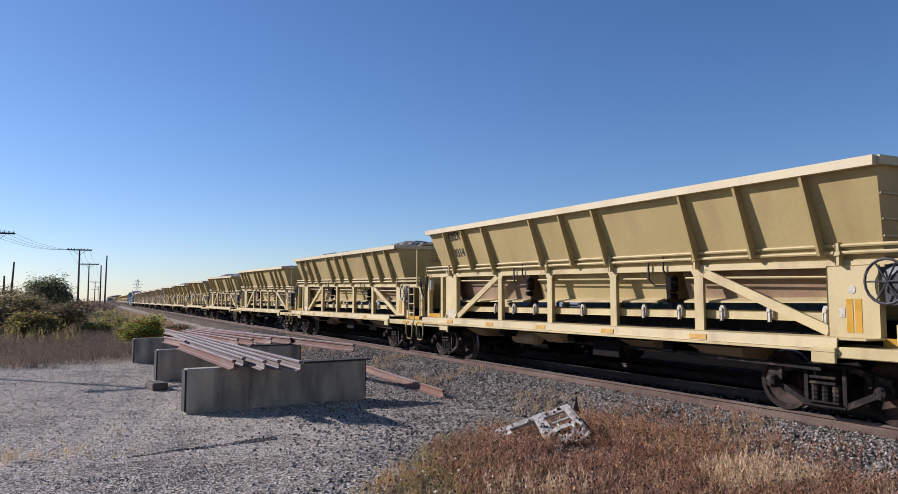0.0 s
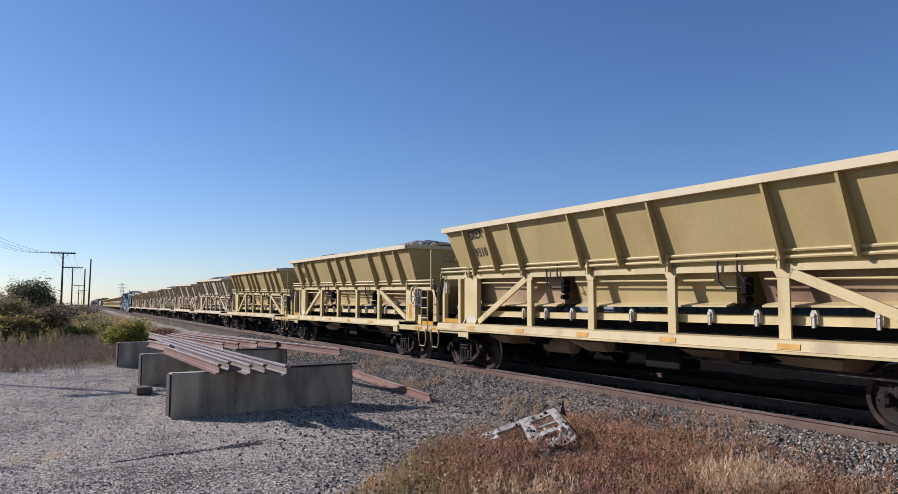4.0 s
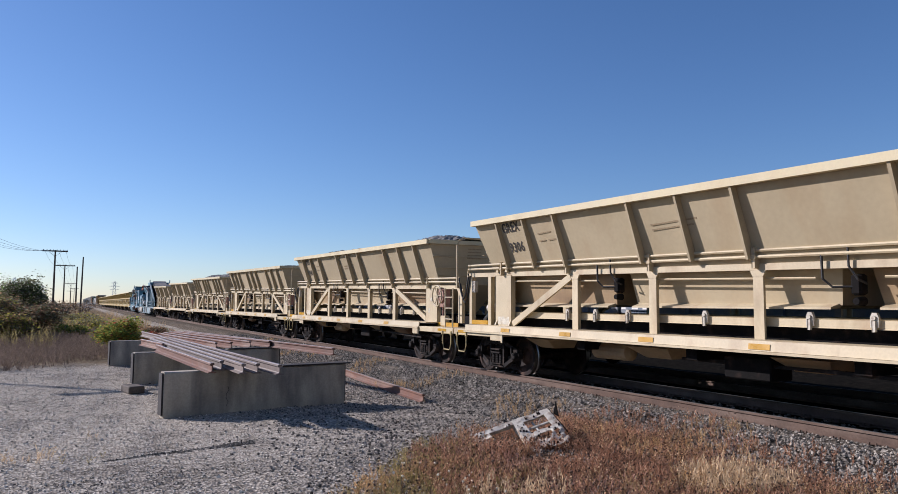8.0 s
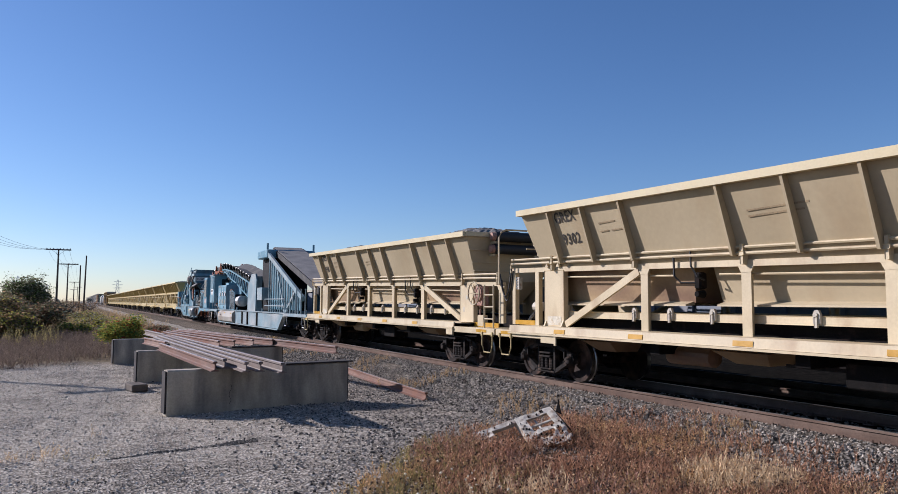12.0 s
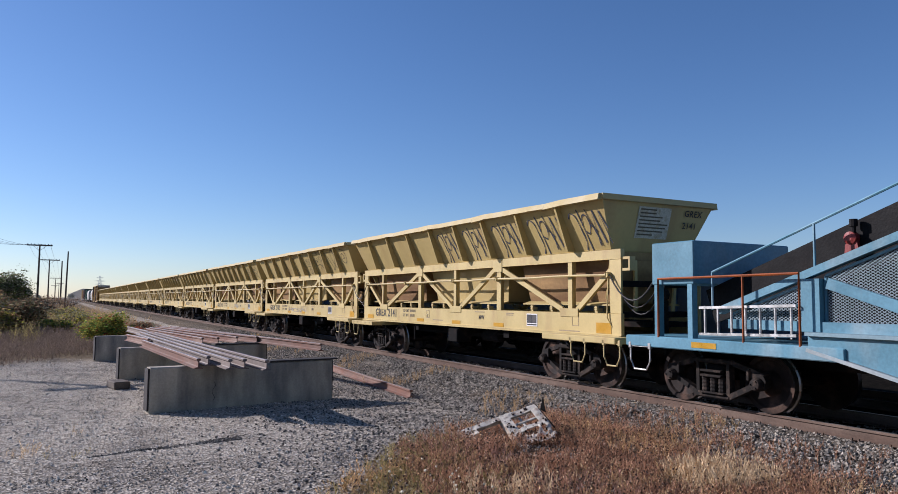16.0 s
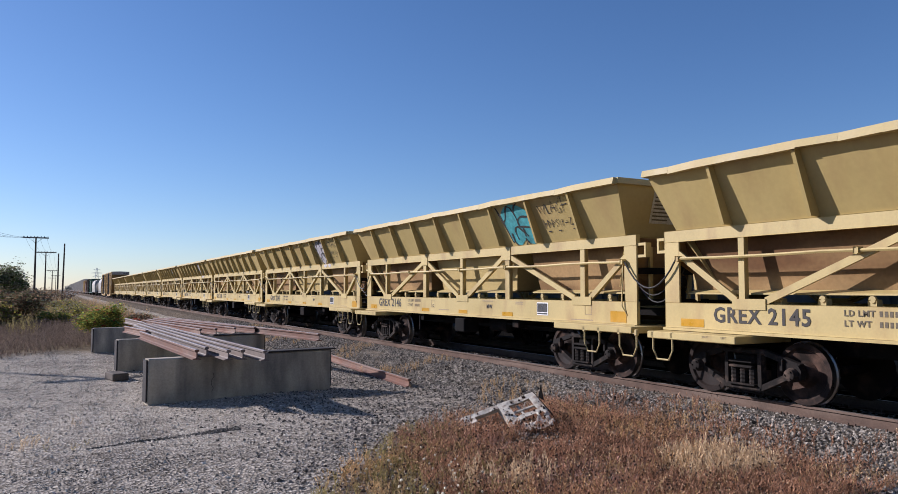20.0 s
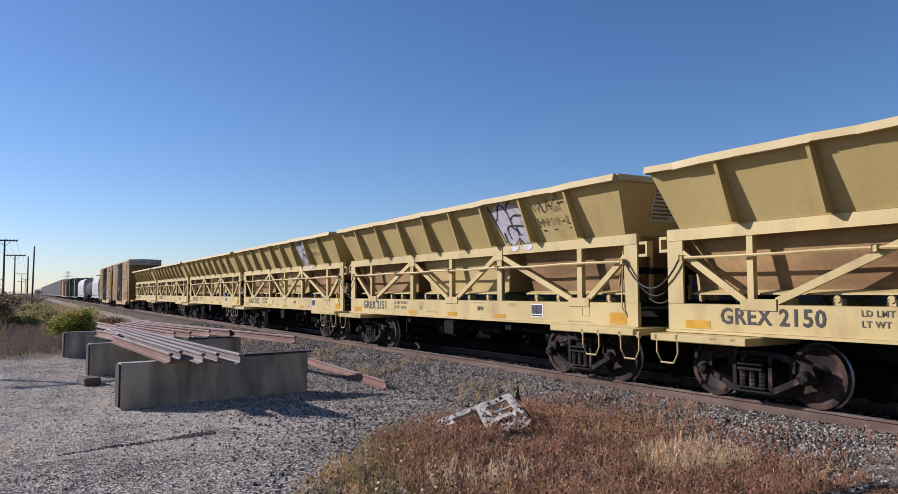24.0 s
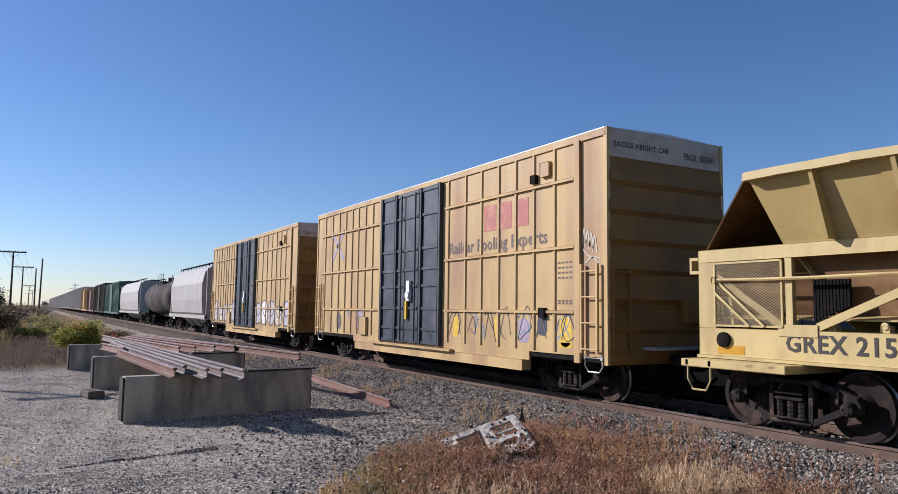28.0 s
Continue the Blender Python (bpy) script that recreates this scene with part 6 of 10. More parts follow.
def belt_run(car, pts, half, m_frame, depth, rollers=True, trough=0.12):
    """A belt conveyor along (y, z) points: truss on both sides, belt on top."""
    for s in (-1, 1):
        g = G()
        for (a, za), (b, zb) in zip(pts, pts[1:]):
            g.beam((s * half, a, za - 0.2), (s * half, b, zb - 0.2), 0.10, 0.09, (0, 0, 1))
        part("conveyor_chord", g, m_frame, car)
        g = G()
        for (a, za), (b, zb) in zip(pts, pts[1:]):
            g.beam((s * half, a, za - 0.12 - depth(a)), (s * half, b, zb - 0.12 - depth(b)), 0.09, 0.09, (0, 0, 1))
        part("conveyor_chord", g, m_frame, car)
        for (a, za), (b, zb) in zip(pts, pts[1:]):
            n = max(1, int(abs(b - a) / 0.75))
            for i in range(n):
                y0, y1 = a + (b - a) * i / n, a + (b - a) * (i + 1) / n
                z0, z1 = za + (zb - za) * i / n, za + (zb - za) * (i + 1) / n
                g = G()
                g.beam((s * half, y0, z0 - 0.2), (s * half, y0, z0 - 0.12 - depth(y0)), 0.055, 0.055, (1, 0, 0))
                g.beam((s * half, y0, z0 - 0.12 - depth(y0)), (s * half, y1, z1 - 0.2), 0.07, 0.055, (1, 0, 0))
                part("lattice_brace", g, m_frame, car)
    prof = ((-half - 0.05, trough + 0.13), (-half * 0.4, -0.08), (half * 0.4, -0.08), (half + 0.05, trough + 0.13))
    for nm, rows in (("belt", [[(x, y, z + h) for x, h in prof] for y, z in pts]), ("return_belt", [[(x, y, z - depth(y) * 0.8) for x in (-half * 0.9, half * 0.9)] for y, z in pts])):
        g = G()
        n, k = len(rows[0]), len(rows)
        v = [q for r in rows for q in r]
        v += [(x, y, z + 0.025) for x, y, z in v]
        m = n * k
        quads = [(i * n + j, i * n + j + 1, (i + 1) * n + j + 1, (i + 1) * n + j) for i in range(k - 1) for j in range(n - 1)]
        rim = [j for j in range(n)] + [i * n + n - 1 for i in range(1, k)] + [(k - 1) * n + j for j in range(n - 2, -1, -1)] + [i * n for i in range(k - 2, 0, -1)]
        g.add(v, quads + [tuple(q + m for q in reversed(f)) for f in quads] + [(p, q, q + m, p + m) for p, q in zip(rim, rim[1:] + rim[:1])])
        part(nm, g, "belt", car, "black rubber belt" if nm == "belt" else "")
    if rollers:
        for (a, za), (b, zb) in zip(pts, pts[1:]):
            n = max(1, int(abs(b - a) / 0.8))
            for i in range(n):
                u = (i + 0.5) / n
                y, z = a + (b - a) * u, za + (zb - za) * u
                for s in (-1, 1):
                    g = G()
                    g.tube([(s * half, y, z - 0.16), (s * (half + 0.06), y, z + 0.08), (s * (half + 0.08), y, z + 0.22), (s * (half + 0.07), y - 0.05, z + 0.27), (s * (half + 0.06), y - 0.1, z + 0.26)], 0.028, 6)
                    f = part("idler_frame", g, "steel", car, "roller bracket")
                    g = G()
                    g.tube([(s * half * 0.95, y + 0.06, z + 0.13), (s * half * 0.4, y + 0.06, z - 0.14)], 0.055, 8)
                    part("roller", g, "dark", f)


def railing(car, pts, m, posts=True, r=0.018, drop=0.0):
    g = G()
    g.tube(pts, r, 6)
    if posts:
        for p in pts:
            g.tube([p, (p[0], p[1], p[2] - drop)], r, 6)
    part("railing", g, m, car)


def hopper_unit_car():
    """The car with the incline, the receiving hopper and the lettered board."""
    car = thing("unloading_car", "blue conveyor unloading car with a receiving hopper and mesh-sided incline", "railcar")
    for s in (-1, 1):
        g = G()
        side_plate(g, [(6.95, 1.255), (-6.2, 1.255), (-6.2, 0.95), (-4.2, 0.43), (4.15, 0.43), (6.95, 1.1)], s * 1.42, s * 1.48)
        part("side_girder", g, "blue", car, "depressed blue side girder")
        g = G()
        g.box(s * 1.35, s * 1.55, -6.2, 6.95, 1.262, 1.31)
        part("girder_flange", g, "blue_dusty", car, "dusty top flange")
        g = G()
        g.beam((s * 1.45, 4.15, 0.40), (s * 1.45, -4.2, 0.40), 0.16, 0.05, (0, 0, 1))
        g.beam((s * 1.45, 4.15, 0.40), (s * 1.45, 6.95, 1.07), 0.16, 0.05, (0, 0, 1))
        part("girder_flange", g, "blue_dusty", car, "dusty bottom flange")
        for y in (1.75, -0.3):
            g = G()
            g.box(s * 1.484, s * 1.5, y - 0.04, y + 0.04, 0.44, 1.25)
            part("girder_stiffener", g, "blue", car)
    g = G()
    g.box(-1.345, 1.345, -6.2, 6.5, 1.2, 1.26)
    part("deck", g, "blue", car)
    for y0, y1 in ((6.4, 10.55), (-11.1, -6.0)):
        cabinet("end_platform", car, -1.52, 1.52, y0, y1, 0.93, 1.12, "blue")
    g = G()
    g.box(-0.3, 0.3, -10.9, 10.4, 0.7, 0.95)
    part("underframe", g, "dark", car)
    g = G()
    g.box(-1.53, -1.484, 2.31, 4.17, 0.40, 1.25, 0.004)
    part("locker", g, "blue", car, "shallow blue locker on the girder")
    for y0, y1, h in ((3.24, 4.13, 3.32), (2.35, 3.215, 3.12)):
        g = G()
        g.box(-1.545, -1.531, y0, y1, 0.45, 1.2, 0.004)
        d = part("door", g, "blue", car, "blue locker door")
        g = G()
        g.tube([(-1.545, h - 0.05, 0.72), (-1.565, h - 0.05, 0.74), (-1.565, h - 0.05, 0.9), (-1.565, h + 0.06, 0.93), (-1.565, h + 0.06, 0.71), (-1.545, h - 0.05, 0.72)], 0.009, 5)
        part("handle", g, "black", d)
        for z in (0.52, 0.82, 1.1):
            g = G()
            yh = y1 if y1 > 4 else y0
            g.tube([(-1.552, yh, z - 0.04), (-1.552, yh, z + 0.04)], 0.012, 6)
            part("hinge", g, "blue_dusty", d)
    g = G()
    g.disc((-1.33, -2.2, 0.83), "y", 0, 0, [(-1.60, 0.30), (-1.66, 0.40), (1.6, 0.40), (1.62, 0.1)], 24)
    tank = part("fuel_tank", g, "tank_dust", car, "dusty silver-blue cylindrical tank", smooth=True)
    for y in (-1.25, -3.3):
        g = G()
        for e in (-0.09, 0.07):
            g.box(-1.62, -1.45, y + e, y + e + 0.02, 0.30, 0.52)
        g.box(-1.62, -1.45, y - 0.09, y + 0.09, 0.28, 0.30)
        part("tank_foot", g, "blue_dusty", tank)
    g = G()
    side_plate(g, [(-3.75, 1.2), (-5.4, 1.2), (-5.0, 0.75), (-4.6, 0.5), (-3.75, 0.46)], -1.492, -1.4835)
    part("stain_plate", g, "burnt", car, "girder plate coated with rust-brown spill")
    g = G()
    g.disc((-1.74, -2.1, 0.9), "x", 0, 0, [(-0.01, 0.08), (0.04, 0.08)], 12)
    part("tank_cap", g, "dark", tank)
    g = G()
    patch(g, (-1.735, -0.75, 0.98), (0, -1, 0), (0, 0, 1), 0.4, 0.07)
    part("reflector", g, "reflector", tank)
    g = G()
    patch(g, (-1.736, -2.6, 0.92), (0, -1, 0), (0, 0, 1), 0.45, 0.1)
    part("worn_mark", g, "graf_silver", tank, "worn white stencil")
    words("mark", "GREX", "notice", tank, (-1.738, -1.3, 0.90), (0, -1, 0), (0, 0, 1), 0.14)
    g = G()
    g.disc((-1.2, -4.1, 0.85), "y", 0, 0, [(-0.35, 0.1), (-0.3, 0.42), (0.2, 0.42)], 16)
    g.box(-1.46, -1.0, -4.9, -4.0, 0.5, 1.2, 0.03)
    part("muddy_housing", g, "burnt", car, "rust-brown housing behind the tank")
    # incline with mesh panels
    def inc(y):
        return 2.15 + (7.07 - y) * 0.345
    for s in (-1, 1):
        g = G()
        g.beam((s * 1.3, 8.6, inc(8.6) - 0.05), (s * 1.3, 0.9, inc(0.9) - 0.05), 0.11, 0.13, (1, 0, 0))
        part("incline_chord", g, "blue", car)
        g = G()
        g.beam((s * 1.3, 8.4, 1.38), (s * 1.3, 1.8, 1.38), 0.12, 0.14, (0, 0, 1))
        part("incline_chord", g, "blue", car)
        for y, w in ((6.97, 0.14), (4.9, 0.1), (2.95, 0.1)):
            g = G()
            g.box(s * 1.24, s * 1.38, y - w, y + w, 1.312, inc(y) - 0.14)
            part("incline_post", g, "blue", car)
        for (a, za), (b, zb) in (((6.75, 1.98), (5.05, 1.42)), ((4.65, 1.45), (3.05, 2.6)), ((2.8, 2.66), (1.5, 3.75))):
            g = G()
            g.beam((s * 1.3, a, za), (s * 1.3, b, zb), 0.15, 0.06, (1, 0, 0))
            part("incline_brace", g, "blue", car)
        railing(car, [(s * 1.3, y, inc(y) + 0.62) for y in (8.75, 6.94, 4.85, 2.92, 1.1)], "blue", True, 0.02, 0.6)
    for poly in (((8.4, 1.42), (7.15, 1.42), (7.15, inc(7.15) - 0.16), (8.4, inc(8.4) - 0.16)), ((6.8, 1.42), (5.02, 1.42), (5.02, inc(5.02) - 0.16), (6.8, inc(6.8) - 0.16)), ((4.76, 1.42), (3.08, 1.42), (3.08, inc(3.08) - 0.16), (4.76, inc(4.76) - 0.16)), ((2.8, 2.75), (1.9, 3.3), (1.9, inc(1.9) - 0.16), (2.8, inc(2.8) - 0.16))):
        screen("mesh_panel", car, poly, -1.27, 0.034)
    # added black sheet that stands for the shaded inside of the incline
    g = G()
    side_plate(g, [(7.7, 1.33), (0.55, 1.33), (0.55, 3.95), (1.3, inc(1.3) - 0.2), (7.7, inc(7.7) - 0.2)], -1.0, -0.95)
    part("belt_shroud", g, "soot_shade", car, "added black plate standing for the shade behind the mesh")
    g = G()
    d = Vector((0, 1.5 - 9.2, inc(1.5) - inc(9.2)))
    g.prism([(-0.75, 9.2, inc(9.2) + 0.4), (0.75, 9.2, inc(9.2) + 0.4), (0.75, 9.2, inc(9.2) + 0.0), (-0.75, 9.2, inc(9.2) + 0.0)], (0, 0, 0), d)
    part("incline_belt", g, "hose", car, "black incline belt")
    for s in (-1, 1):
        g = G()
        g.beam((s * 0.82, 9.2, inc(9.2) + 0.22), (s * 0.82, 1.5, inc(1.5) + 0.27), 0.58, 0.06, (1, 0, 0))
        part("belt_guide", g, "soot_shade", car)
    for y in (6.62, 4.72, 2.78):
        g = G()
        g.disc((-0.95, y, inc(y) + 0.3), "x", 0, 0, [(-0.07, 0.04), (-0.05, 0.09), (0.05, 0.09), (0.07, 0.04)], 12)
        g.prism([(-0.98, y + 0.1, inc(y) + 0.02), (-0.98, y - 0.12, inc(y) + 0.1), (-0.98, y - 0.07, inc(y) + 0.32), (-0.98, y + 0.07, inc(y) + 0.32)], (0, 0, 0), (0.06, 0, 0))
        part("idler_mount", g, "red", car, "rounded red idler bracket")
        g = G()
        g.disc((-0.95, y - 0.03, inc(y) + 0.36), "z", 0, 0, [(0.0, 0.03), (0.1, 0.03), (0.1, 0.055), (0.2, 0.055)], 10)
        part("idler_pin", g, "soot_shade", car)
    g = G()
    g.disc((-1.4, 1.35, 3.68), "x", 0, 0, [(-0.2, 0.1), (-0.18, 0.32), (-0.02, 0.43), (0.2, 0.43)], 20)
    for k in range(6):
        t = k * math.pi / 3
        g.disc((-1.59, 1.35 + 0.24 * math.cos(t), 3.68 + 0.24 * math.sin(t)), "x", 0, 0, [(-0.03, 0.04), (0.03, 0.04)], 6)
    part("head_drum", g, "mud", car, "dusty drum bearing")
    g = G()
    g.disc((-1.5, 2.5, 2.1), "x", 0, 0, [(-0.1, 0.16), (-0.12, 0.18), (-0.1, 0.21), (0.3, 0.22)], 24)
    g.box(-1.42, -1.2, 2.3, 2.7, 2.2, 2.42, 0.02)
    motor = part("motor", g, "blue", car, "round motor with fan cover")
    g = G()
    for k in range(7):
        z = 2.1 - 0.14 + 0.0467 * k
        w = math.sqrt(max(0.001, 0.165 ** 2 - (z - 2.1) ** 2))
        g.box(-1.625, -1.605, 2.5 - w, 2.5 + w, z - 0.013, z + 0.013)
    part("fan_grille", g, "mesh_grey", motor, "pale fan grille")
    g = G()
    g.beam((-1.35, 1.1, 3.5), (-1.35, 1.9, 2.4), 0.22, 0.1, (1, 0, 0))
    g.beam((-1.35, 0.75, 3.5), (-1.35, 1.6, 2.3), 0.1, 0.12, (1, 0, 0))
    part("drive_arm", g, "blue", car)
    # receiving hopper
    g = G()
    yt, yb = (0.8, -0.78), (0.2, -0.6)
    ring = lambda x, y, z: [(-x, y[0], z), (x, y[0], z), (x, y[1], z), (-x, y[1], z)]
    v = ring(1.2, yt, 4.03) + ring(1.2, yt, 3.55) + ring(0.62, yb, 2.75)
    g.add(v, [(0, 1, 2, 3), (11, 10, 9, 8)] + [(a + i, a + (i + 1) % 4, a + 4 + (i + 1) % 4, a + 4 + i) for a in (0, 4) for i in range(4)])
    part("hopper_cone", g, "shaded_blue", car, "blue funnel-shaped hopper")
    for s in (-1, 1):
        g = G()
        g.box(s * 1.2, s * 1.32, -0.86, 1.5, 4.01, 4.25, 0.01)
        part("hopper_rim", g, "blue_dusty", car)
    for y0, y1 in ((-0.86, -0.76), (0.8, 0.9)):
        g = G()
        g.box(-1.2, 1.2, y0, y1, 4.015, 4.245)
        part("hopper_rim", g, "blue", car)
    for y, e in ((0.78, 0.08), (-0.78, -0.12)):
        g = G()
        g.prism([(-1.2, y, 4.25), (1.2, y, 4.25), (1.14, y + e, 4.58), (-1.14, y + e, 4.58)], (0, 0, 0), (0, -0.03 if y < 0 else 0.03, 0))
        part("hopper_flare", g, "shaded_blue", car)
    g = G()
    g.box(0.35, 0.55, -0.95, -0.86, 4.3, 4.5, 0.02)
    part("flare_box", g, "dark", car)
    for s in (-1, 1):
        g = G()
        g.prism([(s * 1.12, 0.8, 4.25), (s * 1.12, -0.8, 4.25), (s * 1.10, -0.9, 4.56), (s * 1.10, 0.84, 4.56)], (0, 0, 0), (-s * 0.03, 0, 0))
        part("hopper_flare", g, "shaded_blue", car)
        g = G()
        g.box(s * 1.08, s * 1.24, -0.92, 0.88, 4.56, 4.6)
        part("flare_edge", g, "blue_dusty", car)
        for k in range(6):
            g = G()
            y = 0.72 - 0.28 * k
            g.prism([(s * 1.12, y, 4.56), (s * 1.25, y - 0.14, 4.255), (s * 1.12, y - 0.28, 4.56)], (0, 0, 0), (-s * 0.02, 0, 0.002))
            part("flare_rib", g, "blue_dusty", car)
    g = G()
    g.box(-1.32, -1.12, 1.2, 1.5, 4.25, 4.62, 0.01)
    part("chute_post", g, "blue", car)
    g = G()
    g.disc((-1.22, 1.05, 4.38), "x", 0, 0, [(-0.1, 0.05), (-0.08, 0.1), (0.1, 0.1)], 10)
    part("flare_roller", g, "mud", car)
    g = G()
    g.beam((-1.3, 1.0, 3.45), (-1.3, -0.1, 4.02), 0.07, 0.06, (1, 0, 0))
    part("hopper_strut", g, "mud", car)
    g = G()
    rnd2 = random.Random(8)
    for k in range(9):
        y = 1.35 - 0.16 * k
        g.box(-1.28 + rnd2.uniform(-0.05, 0.05), -0.9, y - 0.1, y + 0.09, 3.72 + rnd2.uniform(0, 0.1), 3.98, 0.03)
    tagged(part("spilled_stone", g, "mud", car, "spilled dusty stone on the chute edge"), kind="stuff")
    g = G()
    g.box(-1.12, 0.32, -0.83, -0.785, 3.60, 3.90, 0.005)
    board = part("sign_board", g, "sign_grey", car, "weathered pale lettered board")
    words("sign_text", "DUMP TRAIN", "ink", board, (-1.07, -0.831, 3.665), (1, 0, 0), (0, 0, 1), 0.17, 0.88)
    # belt machinery below the hopper
    g = G()
    n, m = 40, 6
    for i in range(n + 1):
        y = 1.25 - 2.75 * i / n
        u = i / n
        edge = 2.92 + 0.22 * u * u - 0.12 * math.sin(u * 7.5) * (1 - 0.5 * u) + 0.03 * math.sin(u * 31)
        for j in range(m + 1):
            q = j / m
            g.v.append((-1.48 + 0.75 * q, y - 0.05 * math.sin(q * 3 + u * 9), edge + 0.26 * math.sin(q * 1.9) + 0.03 * math.sin(u * 18 + q * 4)))
    k = len(g.v)
    g.v += [(x, y, z - 0.025) for x, y, z in g.v]
    quads = [(i * (m + 1) + j, i * (m + 1) + j + 1, (i + 1) * (m + 1) + j + 1, (i + 1) * (m + 1) + j) for i in range(n) for j in range(m)]
    g.f = quads + [tuple(q + k for q in reversed(f)) for f in quads] + [(i * (m + 1), (i + 1) * (m + 1), (i + 1) * (m + 1) + k, i * (m + 1) + k) for i in range(n)]
    part("rubber_skirt", g, "belt_top", car, "sagging grey rubber skirt", smooth=True)
    c1, r1, c2, r2 = (-1.03, 2.66), 0.2, (-1.25, 2.2), 0.27
    oval = [(c1[0] + r1 * math.cos(t), c1[1] + r1 * math.sin(t)) for t in [0.1 + 2.9 * k / 8 for k in range(9)]] + [(c2[0] + r2 * math.cos(t), c2[1] + r2 * math.sin(t)) for t in [3.2 + 2.9 * k / 10 for k in range(11)]]
    g = G()
    g.prism([(-1.46, y, z) for y, z in oval], (0, 0, 0), (0.2, 0, 0))
    og = part("belt_guard", g, "orange", car, "orange drive belt guard")
    for (cy, cz), r in ((c1, 0.13), (c2, 0.2)):
        for i in range(5):
            g = G()
            z = cz - r + 0.1 * r + 2 * r * (i + 0.5) / 5.5
            w = math.sqrt(max(0.0004, r * r - (z - cz) ** 2))
            g.box(-1.475, -1.46, cy - w, cy + w, z - 0.3 * r / 2.5, z + 0.3 * r / 2.5)
            part("guard_louvre", g, "mud", og)
    g = G()
    g.disc((-1.2, -1.62, 2.3), "x", 0, 0, [(-0.12, 0.1), (-0.1, 0.3), (0.1, 0.32)], 18)
    part("pulley", g, "dark", car)
    for k in range(7):
        g = G()
        y = -0.1 - 0.13 * k
        g.tube([(-1.2, y, 1.85), (-1.3 - 0.03 * (k % 3), y + 0.05 * ((k * 5) % 3 - 1), 2.05 + 0.06 * (k % 4)), (-1.15, y - 0.05, 2.25 + 0.05 * (k % 3)), (-0.95, y, 2.3)], 0.022, 6)
        part("hydraulic_hose", g, "hose" if k % 3 else "mud", car)
    g = G()
    g.box(-1.3, -1.05, -0.75, -0.45, 1.8, 2.12, 0.04)
    g.disc((-1.2, -0.6, 2.2), "z", 0, 0, [(-0.1, 0.08), (0.05, 0.06)], 10)
    part("control_valve", g, "mud", car, "dusty control valve")
    cabinet("tower_post", car, -1.42, -1.1, 0.9, 1.25, 1.31, 2.93, "blue")
    g = G()
    side_plate(g, [(0.9, 1.31), (0.2, 1.31), (0.35, 1.9), (0.62, 2.6), (0.9, 2.75)], -1.36, -1.3)
    part("tower_web", g, "blue", car)
    cabinet("motor_base", car, -1.42, -0.6, -0.55, 0.16, 1.31, 1.84, "blue", 0.02)
    cabinet("motor_base", car, -1.40, -0.6, -1.32, -0.57, 1.31, 1.72, "blue_dusty", 0.02)
    cabinet("machine_frame", car, -0.95, 1.3, 0.45, 0.75, 1.31, 2.8, "blue")
    # plain black blocks fill the shaded space below the hopper
    cabinet("lower_machinery", car, -0.9, 0.9, 1.6, 4.1, 1.31, 2.3, "soot_shade", 0.05)
    cabinet("dark_machinery", car, -0.7, 0.95, -2.3, 2.0, 1.31, 3.02, "soot_shade", 0.05, "black block standing for grimy shaded machinery under the hopper")
    g = G()
    for y in (-2.05, -2.5):
        g.box(-1.45, -1.40, y - 0.035, y + 0.035, 1.75, 2.75)
    for z in (1.85, 2.15, 2.45, 2.72):
        g.box(-1.45, -1.41, -2.5, -2.05, z - 0.025, z + 0.025)
    part("ladder", g, "blue", car)
    screen("mesh_guard", car, ((-2.95, 1.42), (-4.5, 1.42), (-4.5, 2.25), (-3.5, 2.25), (-2.95, 1.85)), -1.42, 0.05)
    cabinet("guard_box", car, -1.36, -0.7, -4.4, -3.1, 1.31, 2.1, "soot_shade")
    cabinet("engine_cowl", car, -1.45, -0.6, -6.05, -4.65, 1.31, 1.86, "grime", 0.1, "greasy olive-grey engine cover")
    g = G()
    side_plate(g, [(-4.8, 1.86), (-5.9, 1.86), (-5.72, 2.16), (-4.98, 2.16)], -1.36, -0.7)
    part("engine_head", g, "grime", car)
    for y in (-4.9, -5.35, -5.8):
        g = G()
        g.disc((-1.46, y, 1.62), "x", 0, 0, [(-0.03, 0.06), (0.02, 0.09)], 10)
        part("engine_port", g, "soot_shade", car)
    g = G()
    g.disc((-1.15, -4.85, 2.2), "x", 0, 0, [(-0.22, 0.1), (-0.2, 0.2), (0.2, 0.2), (0.22, 0.1)], 16)
    part("air_cleaner", g, "soot_shade", car)
    g = G()
    g.tube([(-1.2, -5.25, 2.12), (-1.2, -5.5, 2.2), (-1.2, -5.62, 2.4), (-1.2, -5.6, 2.66), (-1.15, -5.72, 2.86)], 0.1, 12)
    part("exhaust_pipe", g, "hot_rust", car, "pink-rust exhaust elbow")
    g = G()
    g.tube([(-1.47, -7.72, 2.2), (-1.54, -7.76, 2.42), (-1.54, -8.3, 2.42), (-1.47, -8.34, 2.2)], 0.025, 8)
    part("grab_iron", g, "orange", car, "orange handrail loop")
    cabinet("equipment_house", car, -1.42, 1.3, -7.86, -5.95, 1.31, 2.46, "blue")
